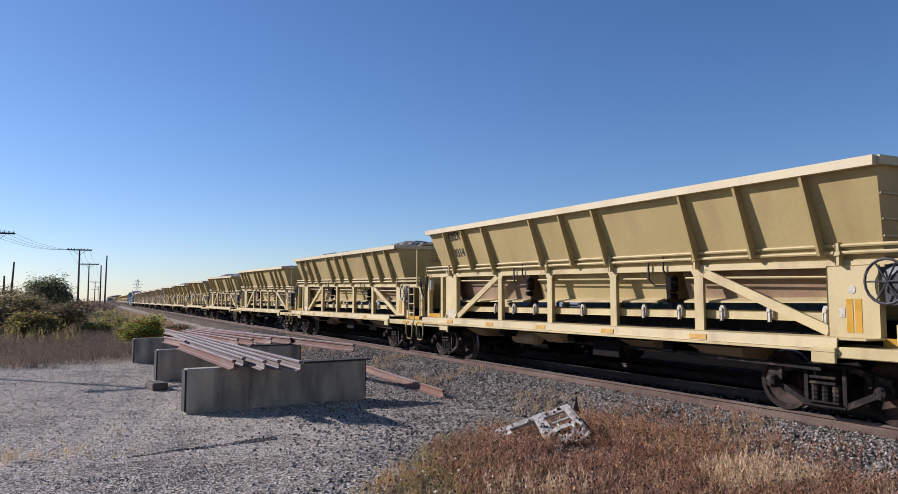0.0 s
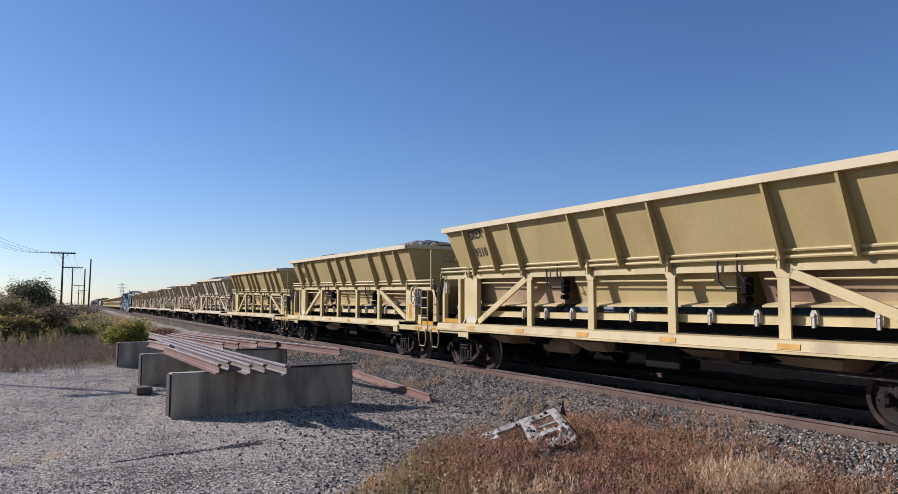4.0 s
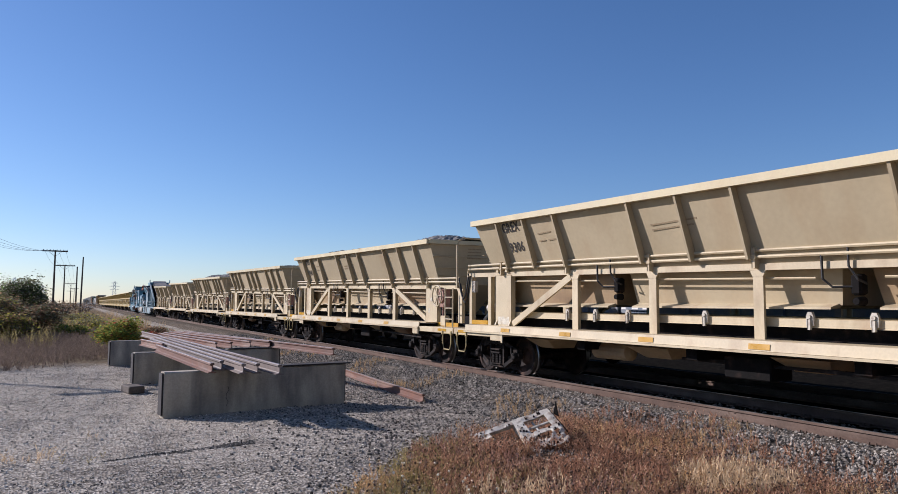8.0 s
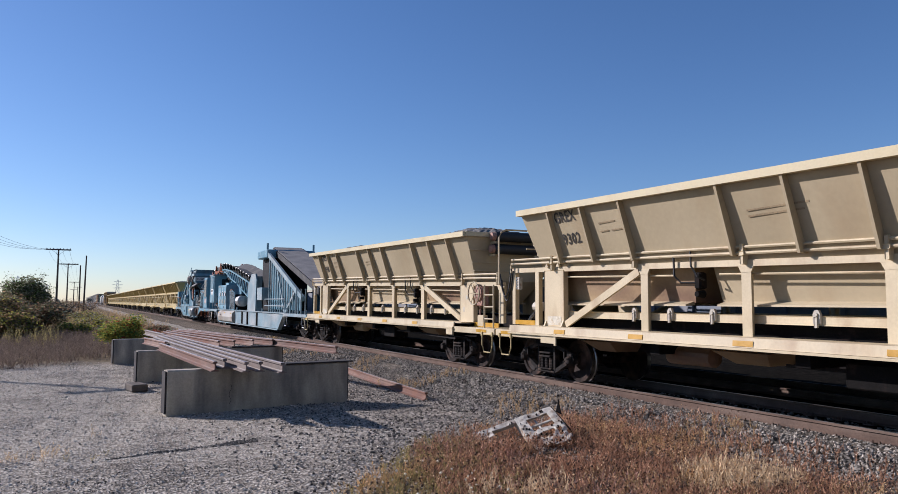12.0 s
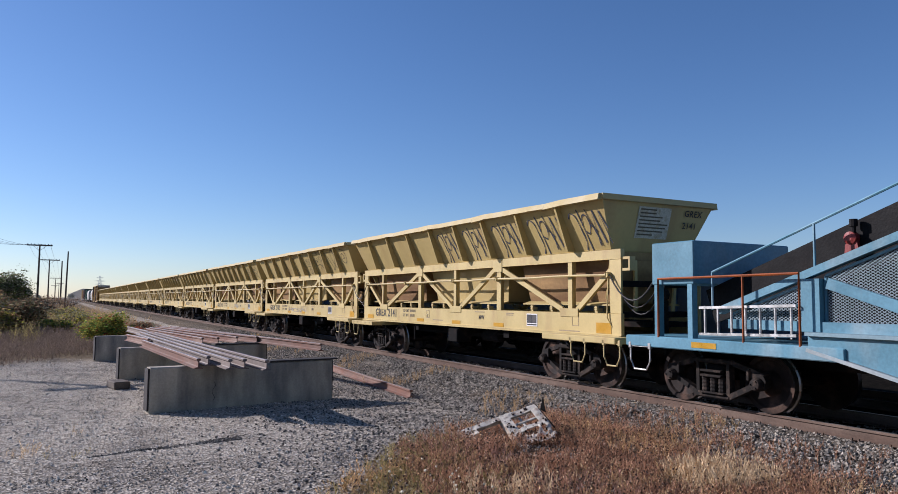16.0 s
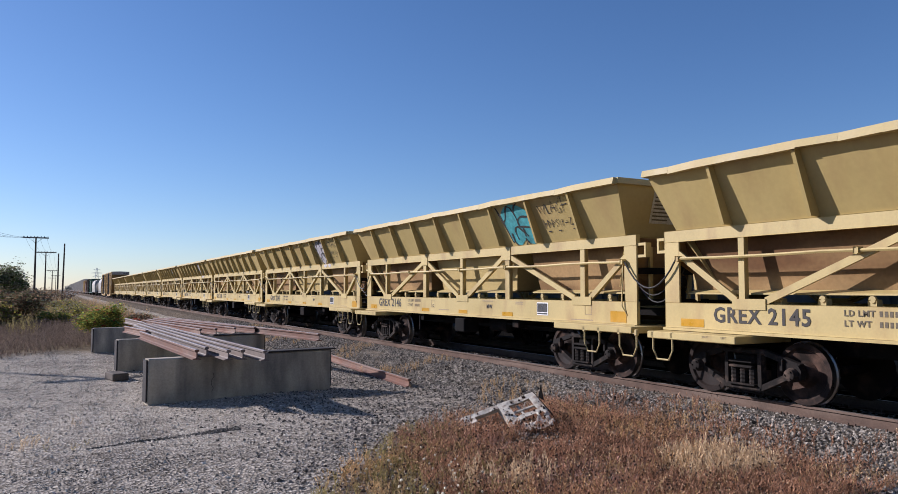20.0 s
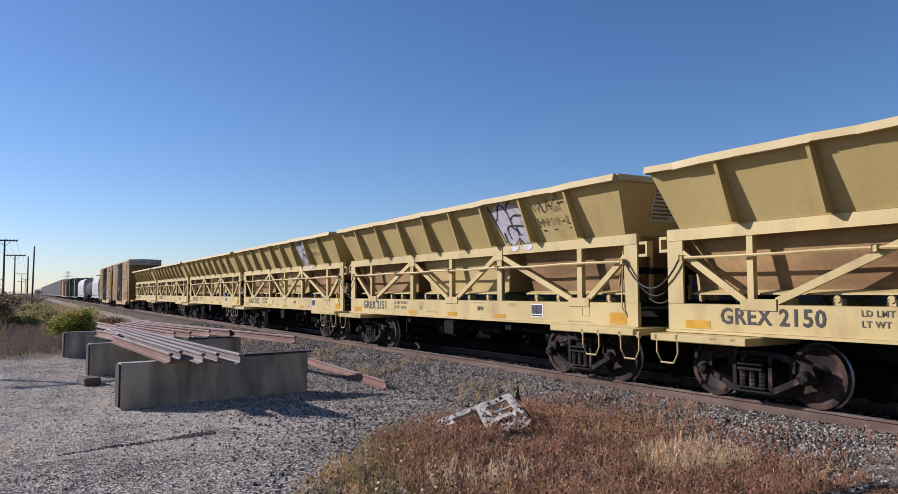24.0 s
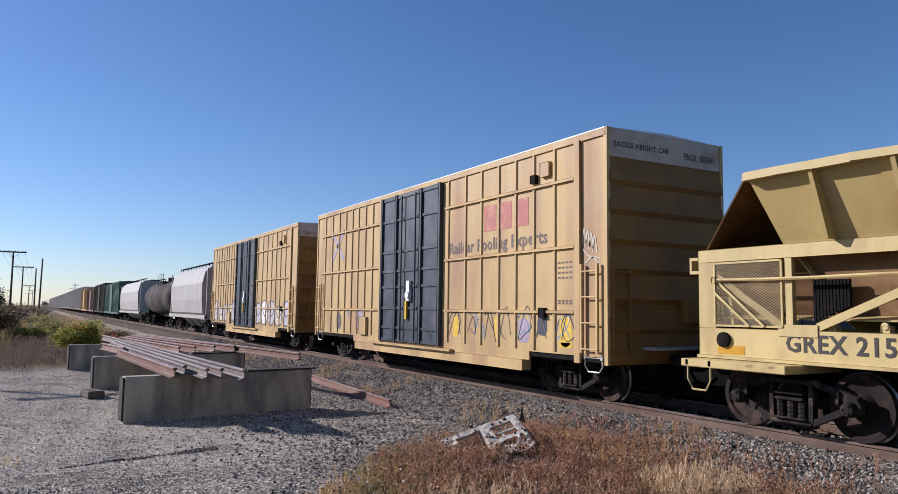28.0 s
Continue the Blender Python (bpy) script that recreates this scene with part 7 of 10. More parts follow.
    for y0, y1 in ((-6.86, -6.0), (-7.8, -6.95)):
        # black plate behind each door draws its shadow gap
        g = G()
        g.box(-1.424, -1.421, y0 - 0.02, y1 + 0.02, 1.33, 2.33)
        part("door_gap", g, "black", car, "black plate standing for the shadow gap round a door")
        g = G()
        g.box(-1.44, -1.4245, y0, y1, 1.35, 2.31, 0.004)
        d = part("door", g, "blue", car, "blue engine compartment door")
        g = G()
        g.box(-1.444, -1.4405, y0 + 0.08, y0 + 0.5, 1.38, 1.64)
        v = part("vent_grille", g, "black", d, "black square vent")
        for k in range(6):
            g = G()
            g.box(-1.452, -1.445, y0 + 0.085 + 0.08 * k, y0 + 0.1 + 0.08 * k, 1.385, 1.635)
            part("vent_bar", g, "blue_dusty", v)
        for k in range(4):
            g = G()
            g.box(-1.4515, -1.4445, y0 + 0.085, y0 + 0.495, 1.44 + 0.06 * k, 1.452 + 0.06 * k)
            part("vent_bar", g, "blue_dusty", v)
        g = G()
        g.box(-1.47, -1.44, y1 - 0.16, y1 - 0.1, 1.95, 2.1, 0.01)
        part("latch", g, "black", d)
    for y in (-6.92, -7.2, -7.88):
        g = G()
        g.tube([(-1.47, y, 1.5), (-1.52, y, 1.55), (-1.52, y, 2.3), (-1.47, y, 2.35)], 0.016, 6)
        part("grab_iron", g, "blue_dusty", car)
    cabinet("filter_box", car, -1.38, -0.5, -7.4, -5.6, 2.462, 2.62, "mud", 0.04, "long dusty filter housing")
    cabinet("cowl_hood", car, -1.2, -0.4, -6.9, -5.3, 2.1, 2.46, "blue", 0.1)
    g = G()
    for k in range(5):
        g.tube([(-1.25, -2.3 - 0.5 * k, 1.32), (-1.3, -2.4 - 0.5 * k, 1.7 + 0.1 * (k % 3)), (-1.0, -2.6 - 0.5 * k, 2.0), (-0.8, -2.5 - 0.5 * k, 1.6)], 0.03, 6)
    part("hydraulic_hose", g, "hose", car, "black hydraulic hoses")
    # black block standing for the shade among the engine parts
    cabinet("shadowed_machinery", car, -0.9, 1.2, -5.8, -2.4, 1.31, 2.3, "soot_shade", 0.08, "black block standing for shaded engine machinery")
    for y in (-7.1, -7.62):
        g = G()
        g.tube([(-1.5, y, 1.15), (-1.5, y, 2.3)], 0.025, 6)
        part("grab_iron", g, "blue_dusty", car)
    cabinet("step_cabinet", car, -1.5, -1.1, -8.28, -7.9, 1.12, 2.9, "blue")
    screen("mesh_panel", car, ((-5.6, 2.44), (-7.4, 2.44), (-7.4, 2.62), (-5.6, 2.62)), -1.41, 0.045)
    cabinet("cab", car, -1.5, 1.4, -9.72, -8.3, 1.2, 3.6, "blue", 0.02, "tall blue operator cab")
    g = G()
    g.box(-1.508, -1.50, -9.58, -8.4, 2.1, 3.42)
    part("window", g, "dusty_screen", car, "dusty window behind wire grid")
    g = G()
    for k in range(24):
        g.box(-1.523, -1.517, -9.575 + 0.05 * k, -9.56 + 0.05 * k, 2.08, 3.44)
    for k in range(27):
        g.box(-1.526, -1.521, -9.6, -8.38, 2.1 + 0.05 * k, 2.113 + 0.05 * k)
    s = part("cab_screen", g, "wire_pale", car, "square wire window guard")
    g = G()
    for a, b in (((-8.38, 2.08), (-9.6, 2.08)), ((-9.6, 2.08), (-9.6, 3.45)), ((-9.6, 3.45), (-8.38, 3.45)), ((-8.38, 3.45), (-8.38, 2.08))):
        g.beam((-1.52, *a), (-1.52, *b), 0.04, 0.045, (1, 0, 0))
    part("screen_frame", g, "blue", s)
    g = G()
    patch(g, (-1.512, -8.6, 1.6), (0, -1, 0), (0, 0, 1), 0.8, 0.3, 0.006)
    lp = part("faded_label", g, "label_pink", car, "faded orange and white label")
    g = G()
    for k, w in enumerate((0.14, 0.2, 0.12)):
        patch(g, (-1.519, -8.66 - 0.25 * k, 1.69), (0, -1, 0), (0, 0, 1), w, 0.12, 0.003)
    part("label_bar", g, "lilac_label", lp)
    for x0, x1 in ((-1.05, -0.25), (0.05, 0.95)):
        g = G()
        n = int((x1 - x0) / 0.05)
        for k in range(n + 1):
            g.box(x0 + 0.05 * k, x0 + 0.05 * k + 0.008, -9.752, -9.746, 2.0, 3.3)
        for k in range(27):
            g.box(x0, x1, -9.756, -9.751, 2.0 + 0.05 * k, 2.008 + 0.05 * k)
        part("window_guard", g, "mesh_grey", car, "square wire window guard")
        g = G()
        for a, b in (((x0, 2.0), (x1, 2.0)), ((x1, 2.0), (x1, 3.32)), ((x1, 3.32), (x0, 3.32)), ((x0, 3.32), (x0, 2.0))):
            g.beam((a[0], -9.745, a[1]), (b[0], -9.745, b[1]), 0.05, 0.04, (0, 1, 0))
        part("window_frame", g, "blue", car)
    g = G()
    for z0 in (2.35, 2.75):
        g.box(-0.3 - 0.25, -0.3, -9.744, -9.737, z0, z0 + 0.03)
    part("worn_mark", g, "mesh_grey", car)
    g = G()
    g.box(-1.512, -1.50, -9.55, -8.45, 1.45, 1.98)
    part("door_panel", g, "blue_dusty", car)
    g = G()
    for x0, x1 in ((-1.1, -0.3), (0.0, 0.9)):
        g.box(x0, x1, -9.735, -9.72, 2.0, 3.3)
        part("window", g, "dusty_screen", car)
        g = G()
    cabinet("walkway", car, -1.52, -0.8, -11.0, -6.2, 1.12, 1.16, "blue")
    g = G()
    g.disc((-0.65, -10.0, 1.95), "y", 0, 0, [(-0.1, 0.06), (-0.08, 0.24), (0.05, 0.27), (0.08, 0.1)], 16)
    g.box(-0.82, -0.5, -10.06, -9.94, 1.5, 1.95, 0.03)
    g.tube([(-1.1, -10.0, 2.05), (-0.4, -10.0, 2.0)], 0.03, 6)
    part("hand_brake", g, "brake_orange", car, "orange hand brake")
    belt_run(car, [(-1.3, 2.3), (-3.6, 2.95), (-6.2, 3.75), (-8.8, 4.22)], 0.55, "shaded_blue", lambda y: 0.5)
    for y, z in ((-2.4, 2.64), (-4.0, 3.08), (-5.6, 3.56), (-7.1, 3.92)):
        g = G()
        g.disc((-0.66, y, z + 0.1), "x", 0, 0, [(-0.07, 0.05), (-0.05, 0.10), (0.05, 0.10), (0.07, 0.05)], 14)
        g.prism([(-0.69, y + 0.09, z - 0.12), (-0.69, y - 0.11, z - 0.08), (-0.69, y - 0.07, z + 0.1), (-0.69, y + 0.07, z + 0.1)], (0, 0, 0), (0.06, 0, 0))
        part("roller_mount", g, "red", car, "rounded red roller bracket")
        g = G()
        g.tube([(-0.66, y - 0.02, z + 0.18), (-0.66, y - 0.02, z + 0.32)], 0.035, 8)
        part("roller_pin", g, "soot_shade", car)
    for y, z, h in ((-1.75, 2.42, 0.85), (-2.75, 2.72, 0.8)):
        g = G()
        g.beam((-0.8, y, z - 0.35), (-0.8, y + 0.06, z + h - 0.35), 0.12, 0.07, (0, 1, 0))
        g.beam((-0.8, y + 0.06, z + h - 0.38), (-0.8, y - 0.45, z + h - 0.30), 0.06, 0.07, (0, 0, 1))
        part("idler_frame", g, "shaded_blue", car, "bent blue idler arm")
    g = G()
    for s in (-1, 1):
        side_plate(g, [(-8.6, 3.95), (-9.2, 3.88), (-10.5, 4.0), (-10.6, 4.14), (-9.3, 4.12), (-8.6, 4.2)], s * 0.72, s * 0.76)
        g.box(s * 0.68, s * 0.78, -9.12, -8.98, 3.95, 4.55)
        g.beam((s * 0.74, -8.7, 3.86), (s * 0.74, -10.5, 3.72), 0.08, 0.07, (0, 0, 1))
        g.beam((s * 0.74, -9.1, 3.8), (s * 0.74, -9.9, 4.05), 0.07, 0.06, (1, 0, 0))
    g.box(-0.75, 0.75, -10.7, -10.5, 3.86, 3.95)
    g.box(-0.75, 0.75, -8.8, -8.65, 3.72, 3.82)
    part("conveyor_head", g, "orange", car, "orange conveyor head frame")
    g = G()
    g.disc((0, -10.1, 4.27), "x", 0, 0, [(-0.68, 0.05), (-0.66, 0.17), (0.66, 0.17), (0.68, 0.05)], 18)
    g.disc((0, -9.35, 4.30), "x", 0, 0, [(-0.68, 0.05), (-0.66, 0.16), (0.66, 0.16), (0.68, 0.05)], 18)
    g.prism([(-0.66, -10.1, 4.12), (-0.66, -9.35, 4.16), (-0.66, -9.35, 4.455), (-0.66, -10.1, 4.435)], (0, 0, 0), (1.32, 0, 0))
    part("head_roller", g, "belt", car)
    # rear platform
    cabinet("control_cabinet", car, -1.45, 0.9, 9.0, 9.95, 2.0, 2.72, "blue")
    for y in (9.85, 9.1):
        g = G()
        g.box(-1.44, -1.32, y - 0.05, y + 0.05, 1.1, 2.05)
        part("cabinet_leg", g, "blue", car)
    g = G()
    g.tube([(-1.5, 9.75, 1.1), (-1.5, 9.75, 2.1), (-1.5, 7.05, 2.12), (-1.5, 7.05, 1.1)], 0.022, 6)
    g.tube([(-1.5, 8.0, 1.1), (-1.5, 8.0, 2.1)], 0.018, 6)
    part("railing", g, "orange", car, "rust-red safety railing")
    g = G()
    for z in (1.2, 1.62):
        g.beam((-1.42, 8.9, z), (-1.42, 7.15, z + 0.05), 0.06, 0.04, (0, 0, 1))
    for k in range(7):
        y = 8.8 - 0.26 * k
        g.tube([(-1.42, y, 1.2), (-1.42, y, 1.65)], 0.02, 6)
    part("stored_ladder", g, "steel", car, "aluminium ladder stowed on edge")
    g = G()
    patch(g, (-1.523, 9.0, 0.98), (0, -1, 0), (0, 0, 1), 0.5, 0.09)
    patch(g, (-1.523, -8.7, 0.98), (0, -1, 0), (0, 0, 1), 0.4, 0.09)
    patch(g, (-1.483, 0.9, 1.14), (0, -1, 0), (0, 0, 1), 0.35, 0.07)
    part("reflector", g, "reflector", car)
    for s in (-1, 1):
        for y in (10.2, -7.0, -8.9, -10.6):
            stirrup(car, s, y, 0.95, "steel" if y > 0 else "orange", 0.4, 0.42)
    coupler(car, 10.3, 1)
    coupler(car, -10.9, -1)
    truck(car, 9.0)
    truck(car, -8.3)
    return car


def boom_car():
    """The car with the power house, the long boom conveyor and the first incline."""
    car = thing("conveyor_car", "blue conveyor car with power cabinets, cab and long lattice boom", "railcar")
    for s in (-1, 1):
        g = G()
        side_plate(g, [(8.9, 1.11), (-9.8, 1.11), (-9.8, 1.05), (-8.7, 0.34), (8.5, 0.34), (8.9, 0.55)], s * 1.38, s * 1.44)
        part("side_girder", g, "blue_dusty", car, "depressed dusty blue side girder")
        g = G()
        g.box(s * 1.32, s * 1.5, -9.8, 9.3, 1.12, 1.17)
        part("girder_flange", g, "blue_dusty", car)
        g = G()
        bend = [(10.7, 1.0), (10.1, 0.99), (9.75, 0.93), (9.5, 0.8), (9.25, 0.6), (9.0, 0.43), (8.7, 0.33), (8.3, 0.3), (-8.7, 0.3), (-9.8, 1.05)]
        for (a, za), (b, zb) in zip(bend, bend[1:]):
            g.beam((s * 1.43, a, za), (s * 1.43, b, zb), 0.2, 0.045, (0, 0, 1))
        part("curved_flange", g, "blue_dusty", car, "curved bottom flange")
    g = G()
    g.box(-1.315, 1.315, -9.8, 9.3, 1.1, 1.16)
    part("deck", g, "blue_dusty", car)
    for y in (0.6, -1.0, -3.6):
        g = G()
        g.box(-1.5, -1.44, y - 0.1, y + 0.1, 0.36, 1.12)
        part("girder_stiffener", g, "dark", car)
    for y0, y1 in ((9.6, 13.3), (-13.9, -9.7)):
        cabinet("end_platform", car, -1.52, 1.52, y0, y1, 1.0, 1.14, "blue_dusty")
    g = G()
    arch = [(10.75, 1.40), (10.4, 1.46), (10.1, 1.46), (9.8, 1.41), (9.5, 1.33), (9.2, 1.22), (8.95, 1.185)]
    for (a, za), (b, zb) in zip(arch, arch[1:]):
        g.prism([(-1.5, a, za), (-0.7, a, za), (-0.7, a, za + 0.03), (-1.5, a, za + 0.03)], (0, 0, 0), (0, b - a, zb - za))
    part("curved_fender", g, "mud", car, "curved grey fender plate")
    g = G()
    g.box(-0.3, 0.3, -13.6, 13.1, 0.72, 0.98)
    part("underframe", g, "dark", car)
    g = G()
    g.prism([(-1.25, 0, 1.1), (-1.45, 0, 1.1), (-1.62, 0, 0.98), (-1.66, 0, 0.7), (-1.6, 0, 0.42), (-1.45, 0, 0.34), (-1.25, 0, 0.34)], (0, 8.35, 0), (0, 3.0, 0))
    tank = part("side_tank", g, "tank_beige", car, "dust-streaked pale side tank")
    g = G()
    for y in (8.2, 5.8, 3.6):
        patch(g, (-1.625, y, 0.92), (0, -1, 0), (-0.1, 0, 1), 0.32, 0.07, 0.012)
    part("reflector", g, "reflector", tank)
    g = G()
    g.disc((-1.68, 7.15, 0.82), "x", 0, 0, [(-0.03, 0.045), (0.05, 0.05)], 10)
    part("tank_cap", g, "steel", tank)
    # cab over the rear truck
    cabinet("cab", car, -1.5, 1.4, 11.1, 12.85, 1.62, 3.66, "pale_blue", 0.02, "blue operator cab")
    cabinet("cab_rear_house", car, -0.45, 1.4, 9.8, 11.1, 1.14, 3.5, "pale_blue", 0.02)
    cabinet("boom_cradle", car, -0.62, 0.9, 8.6, 11.0, 3.3, 3.72, "soot_shade", 0.04, "dark boom cradle")
    g = G()
    g.tube([(-0.5, 10.9, 1.2), (-0.52, 10.9, 3.2), (-0.5, 10.6, 3.4)], 0.05, 8)
    g.tube([(-0.5, 10.2, 1.2), (-0.55, 10.2, 2.6), (-0.5, 9.9, 2.9)], 0.04, 8)
    part("conduit", g, "dark", car)
    cabinet("cab_roof", car, -1.56, 1.46, 11.0, 12.95, 3.66, 3.74, "blue_dusty", 0.02)
    screen("cab_screen", car, ((12.72, 2.72), (11.25, 2.72), (11.25, 3.55), (12.72, 3.55)), -1.53, 0.045)
    g = G()
    patch(g, (-1.502, 12.5, 2.25), (0, -1, 0), (0, 0, 1), 0.95, 0.42, 0.006)
    logo = part("logo_panel", g, "white", car, "white panel with dark emblem bars")
    g = G()
    for k, w in enumerate((0.16, 0.12, 0.12, 0.14)):
        patch(g, (-1.508, 12.4 - 0.19 * k, 2.45), (0, -1, 0), (0, 0, 1), w, 0.14, 0.004)
    patch(g, (-1.508, 12.38, 2.34), (0, -1, 0), (0, 0, 1), 0.72, 0.03, 0.004)
    part("emblem_bar", g, "ink", logo)
    g = G()
    g.box(-0.95, -0.45, 11.085, 11.1, 2.7, 3.4)
    part("window", g, "glass", car)
    for y in (12.95, 11.35):
        g = G()
        g.tube([(-1.54, y, 1.15), (-1.54, y, 2.2)], 0.018, 6)
        part("grab_iron", g, "steel", car)
    g = G()
    g.tube([(-1.5, 10.75, 1.15), (-1.5, 10.75, 2.1), (-1.5, 10.6, 2.3), (-1.5, 10.2, 2.35), (-1.5, 10.15, 1.15)], 0.02, 6)
    part("railing", g, "blue_dusty", car)
    g = G()
    g.prism([(-1.4, 12.9, 0.95), (-1.4, 12.45, 0.95), (-1.4, 12.75, 0.4), (-1.4, 12.92, 0.3)], (0, 0, 0), (0.04, 0, 0))
    part("wheel_flap", g, "chip", car, "pale triangular flap")
    # power house with doors
    house = cabinet("power_house", car, -1.45, 1.4, 6.3, 9.52, 1.2, 2.86, "pale_blue", 0.015, "blue power house")
    cabinet("roof_box", car, -1.3, 1.2, 6.35, 7.45, 2.86, 3.02, "pale_blue", 0.01)
    for k, y in enumerate((9.12, 8.12, 7.16)):
        g = G()
        g.box(-1.468, -1.452, y - 0.84, y, 1.5, 2.72, 0.004)
        d = part("door", g, "pale_blue", car, "blue cabinet door")
        # slightly larger black plate paints the shadow line round the door
        g = G()
        g.box(-1.4555, -1.4505, y - 0.86, y + 0.02, 1.48, 2.74)
        part("door_gap", g, "black", d, "black plate standing for the shadow gap round the door")
        g = G()
        g.box(-1.474, -1.469, y - 0.67, y - 0.18, 1.58, 1.86)
        v = part("vent_grille", g, "black", d, "square vent")
        g = G()
        for i in range(8):
            g.box(-1.481, -1.475, y - 0.67, y - 0.18, 1.585 + 0.034 * i, 1.605 + 0.034 * i)
        for i in range(13):
            g.box(-1.48, -1.4745, y - 0.665 + 0.038 * i, y - 0.652 + 0.038 * i, 1.58, 1.86)
        part("vent_grid", g, "wire_pale", v, "pale wire grid")
        g = G()
        g.box(-1.5, -1.468, y - 0.80, y - 0.74, 2.1, 2.32, 0.01)
        part("latch", g, "black", d)
        g = G()
        patch(g, (-1.468, y - 0.27, 2.12), (0, -1, 0), (0, 0, 1), 0.3, 0.3, 0.004)
        sg = part("warning_sign", g, "white", d, "white warning plate")
        g = G()
        patch(g, (-1.472, y - 0.29, 2.31), (0, -1, 0), (0, 0, 1), 0.26, 0.08, 0.003)
        part("sign_band", g, ("pale_blue", "black", "red")[k], sg)
        if k == 2:
            words("sign_text", "DANGER", "white", sg, (-1.476, y - 0.305, 2.325), (0, -1, 0), (0, 0, 1), 0.05, 0.85)
            words("sign_text", "HIGH", "red", sg, (-1.473, y - 0.33, 2.225), (0, -1, 0), (0, 0, 1), 0.06, 0.85)
            words("sign_text", "VOLTAGE", "red", sg, (-1.473, y - 0.29, 2.14), (0, -1, 0), (0, 0, 1), 0.06, 0.78)
        elif k == 1:
            g = G()
            for i in range(3):
                patch(g, (-1.4725, y - 0.3, 2.14 + 0.05 * i), (0, -1, 0), (0, 0, 1), 0.24, 0.022, 0.003)
            part("sign_bar", g, "ink", sg)
    g = G()
    g.disc((-1.452, 7.25, 1.32), "x", 0, 0, [(-0.012, 0.06), (0.0, 0.06)], 14)
    part("port_hole", g, "dark", house)
    g = G()
    g.tube([(-1.5, 9.45, 2.1), (-1.58, 9.3, 2.05), (-1.6, 9.05, 1.75), (-1.56, 8.95, 1.4), (-1.5, 8.95, 1.25)], 0.022, 6)
    part("cable", g, "hose", car)
    g = G()
    for i in range(8):
        g.box(-1.46, -1.45, 9.3 - 0.1 * i, 9.36 - 0.1 * i, 2.75, 2.84)
    part("top_vent", g, "blue_dusty", house)
    cabinet("engine_house", car, -0.7, 1.4, 4.9, 6.3, 1.17, 2.75, "pale_blue", 0.015)
    g = G()
    g.tube([(-1.25, 5.16, 1.4), (-1.3, 5.2, 1.9), (-1.3, 5.24, 2.15), (-1.25, 5.36, 2.34), (-1.2, 5.52, 2.42)], 0.085, 12)
    pipe = part("exhaust_pipe", g, "mud", car, "lagged exhaust pipe")
    g = G()
    g.tube([(-1.22, 5.47, 2.4), (-1.2, 5.6, 2.46)], 0.125, 14)
    part("pipe_mouth", g, "hot_rust", pipe, "rusty flared pipe mouth")
    screen("mesh_guard", car, ((5.05, 1.2), (3.2, 1.2), (3.2, 2.28), (4.0, 2.44), (5.05, 2.4)), -1.45, 0.036)
    cabinet("radiator", car, -1.3, 0.8, 3.8, 5.4, 1.2, 2.2, "soot_shade", 0.03)
    g = G()
    g.disc((-1.1, 2.7, 1.75), "y", 0, 0, [(-0.5, 0.1), (-0.45, 0.35), (0.45, 0.35), (0.5, 0.1)], 18)
    part("blower", g, "steel", car, "round pale blower housing")
    for y in (4.6, 2.2, -5.0):
        g = G()
        g.box(-1.5, -1.44, y - 0.04, y + 0.04, 1.1, 1.35)
        part("deck_cleat", g, "blue_dusty", car)
    # boom conveyor
    belt_run(car, [(-0.6, 2.5), (2.6, 3.2), (5.36, 3.63), (7.0, 3.88), (8.6, 4.12), (10.8, 4.32), (12.8, 4.33)], 0.72, "blue", lambda y: 0.22 + 0.45 * max(0.0, min(1.0, (11.3 - y) / 2.8)) + 0.08 * max(0.0, 7.0 - y))
    g = G()
    for s in (-1, 1):
        side_plate(g, [(12.3, 4.0), (13.0, 4.1), (13.1, 4.35), (12.4, 4.45)], s * 0.78, s * 0.82)
        g.box(s * 0.76, s * 0.86, 12.55, 12.68, 4.05, 4.66)
        g.beam((s * 0.8, 12.9, 4.02), (s * 0.8, 11.6, 3.98), 0.09, 0.07, (0, 0, 1))
    g.box(-0.8, 0.8, 12.2, 12.3, 3.95, 4.03)
    part("conveyor_head", g, "orange", car, "orange conveyor head frame")
    g = G()
    g.disc((0, 12.85, 4.32), "x", 0, 0, [(-0.74, 0.05), (-0.72, 0.17), (0.72, 0.17), (0.74, 0.05)], 18)
    part("head_roller", g, "belt", car)
    g = G()
    for y in (11.4, 9.95):
        for s in (-1, 1):
            g.box(s * 0.66, s * 0.78, y - 0.06, y + 0.06, 3.5, 4.05)
    part("boom_support", g, "blue", car)
    # transfer tower
    g = G()
    side_plate(g, [(-0.4, 1.17), (-2.6, 1.17), (-2.75, 3.0), (-2.4, 3.35), (-1.4, 3.35), (-0.4, 2.6)], -1.35, -1.25)
    side_plate(g, [(-0.4, 1.17), (-2.6, 1.17), (-2.75, 3.0), (-2.4, 3.35), (-1.4, 3.35), (-0.4, 2.6)], 1.25, 1.35)
    g.box(-1.3, 1.3, -2.6, -2.5, 1.17, 3.2)
    part("transfer_tower", g, "blue_dusty", car, "dusty slab-sided transfer chute")
    cabinet("switch_box", car, -1.5, -1.1, -4.9, -3.7, 1.8, 2.5, "blue_dusty")
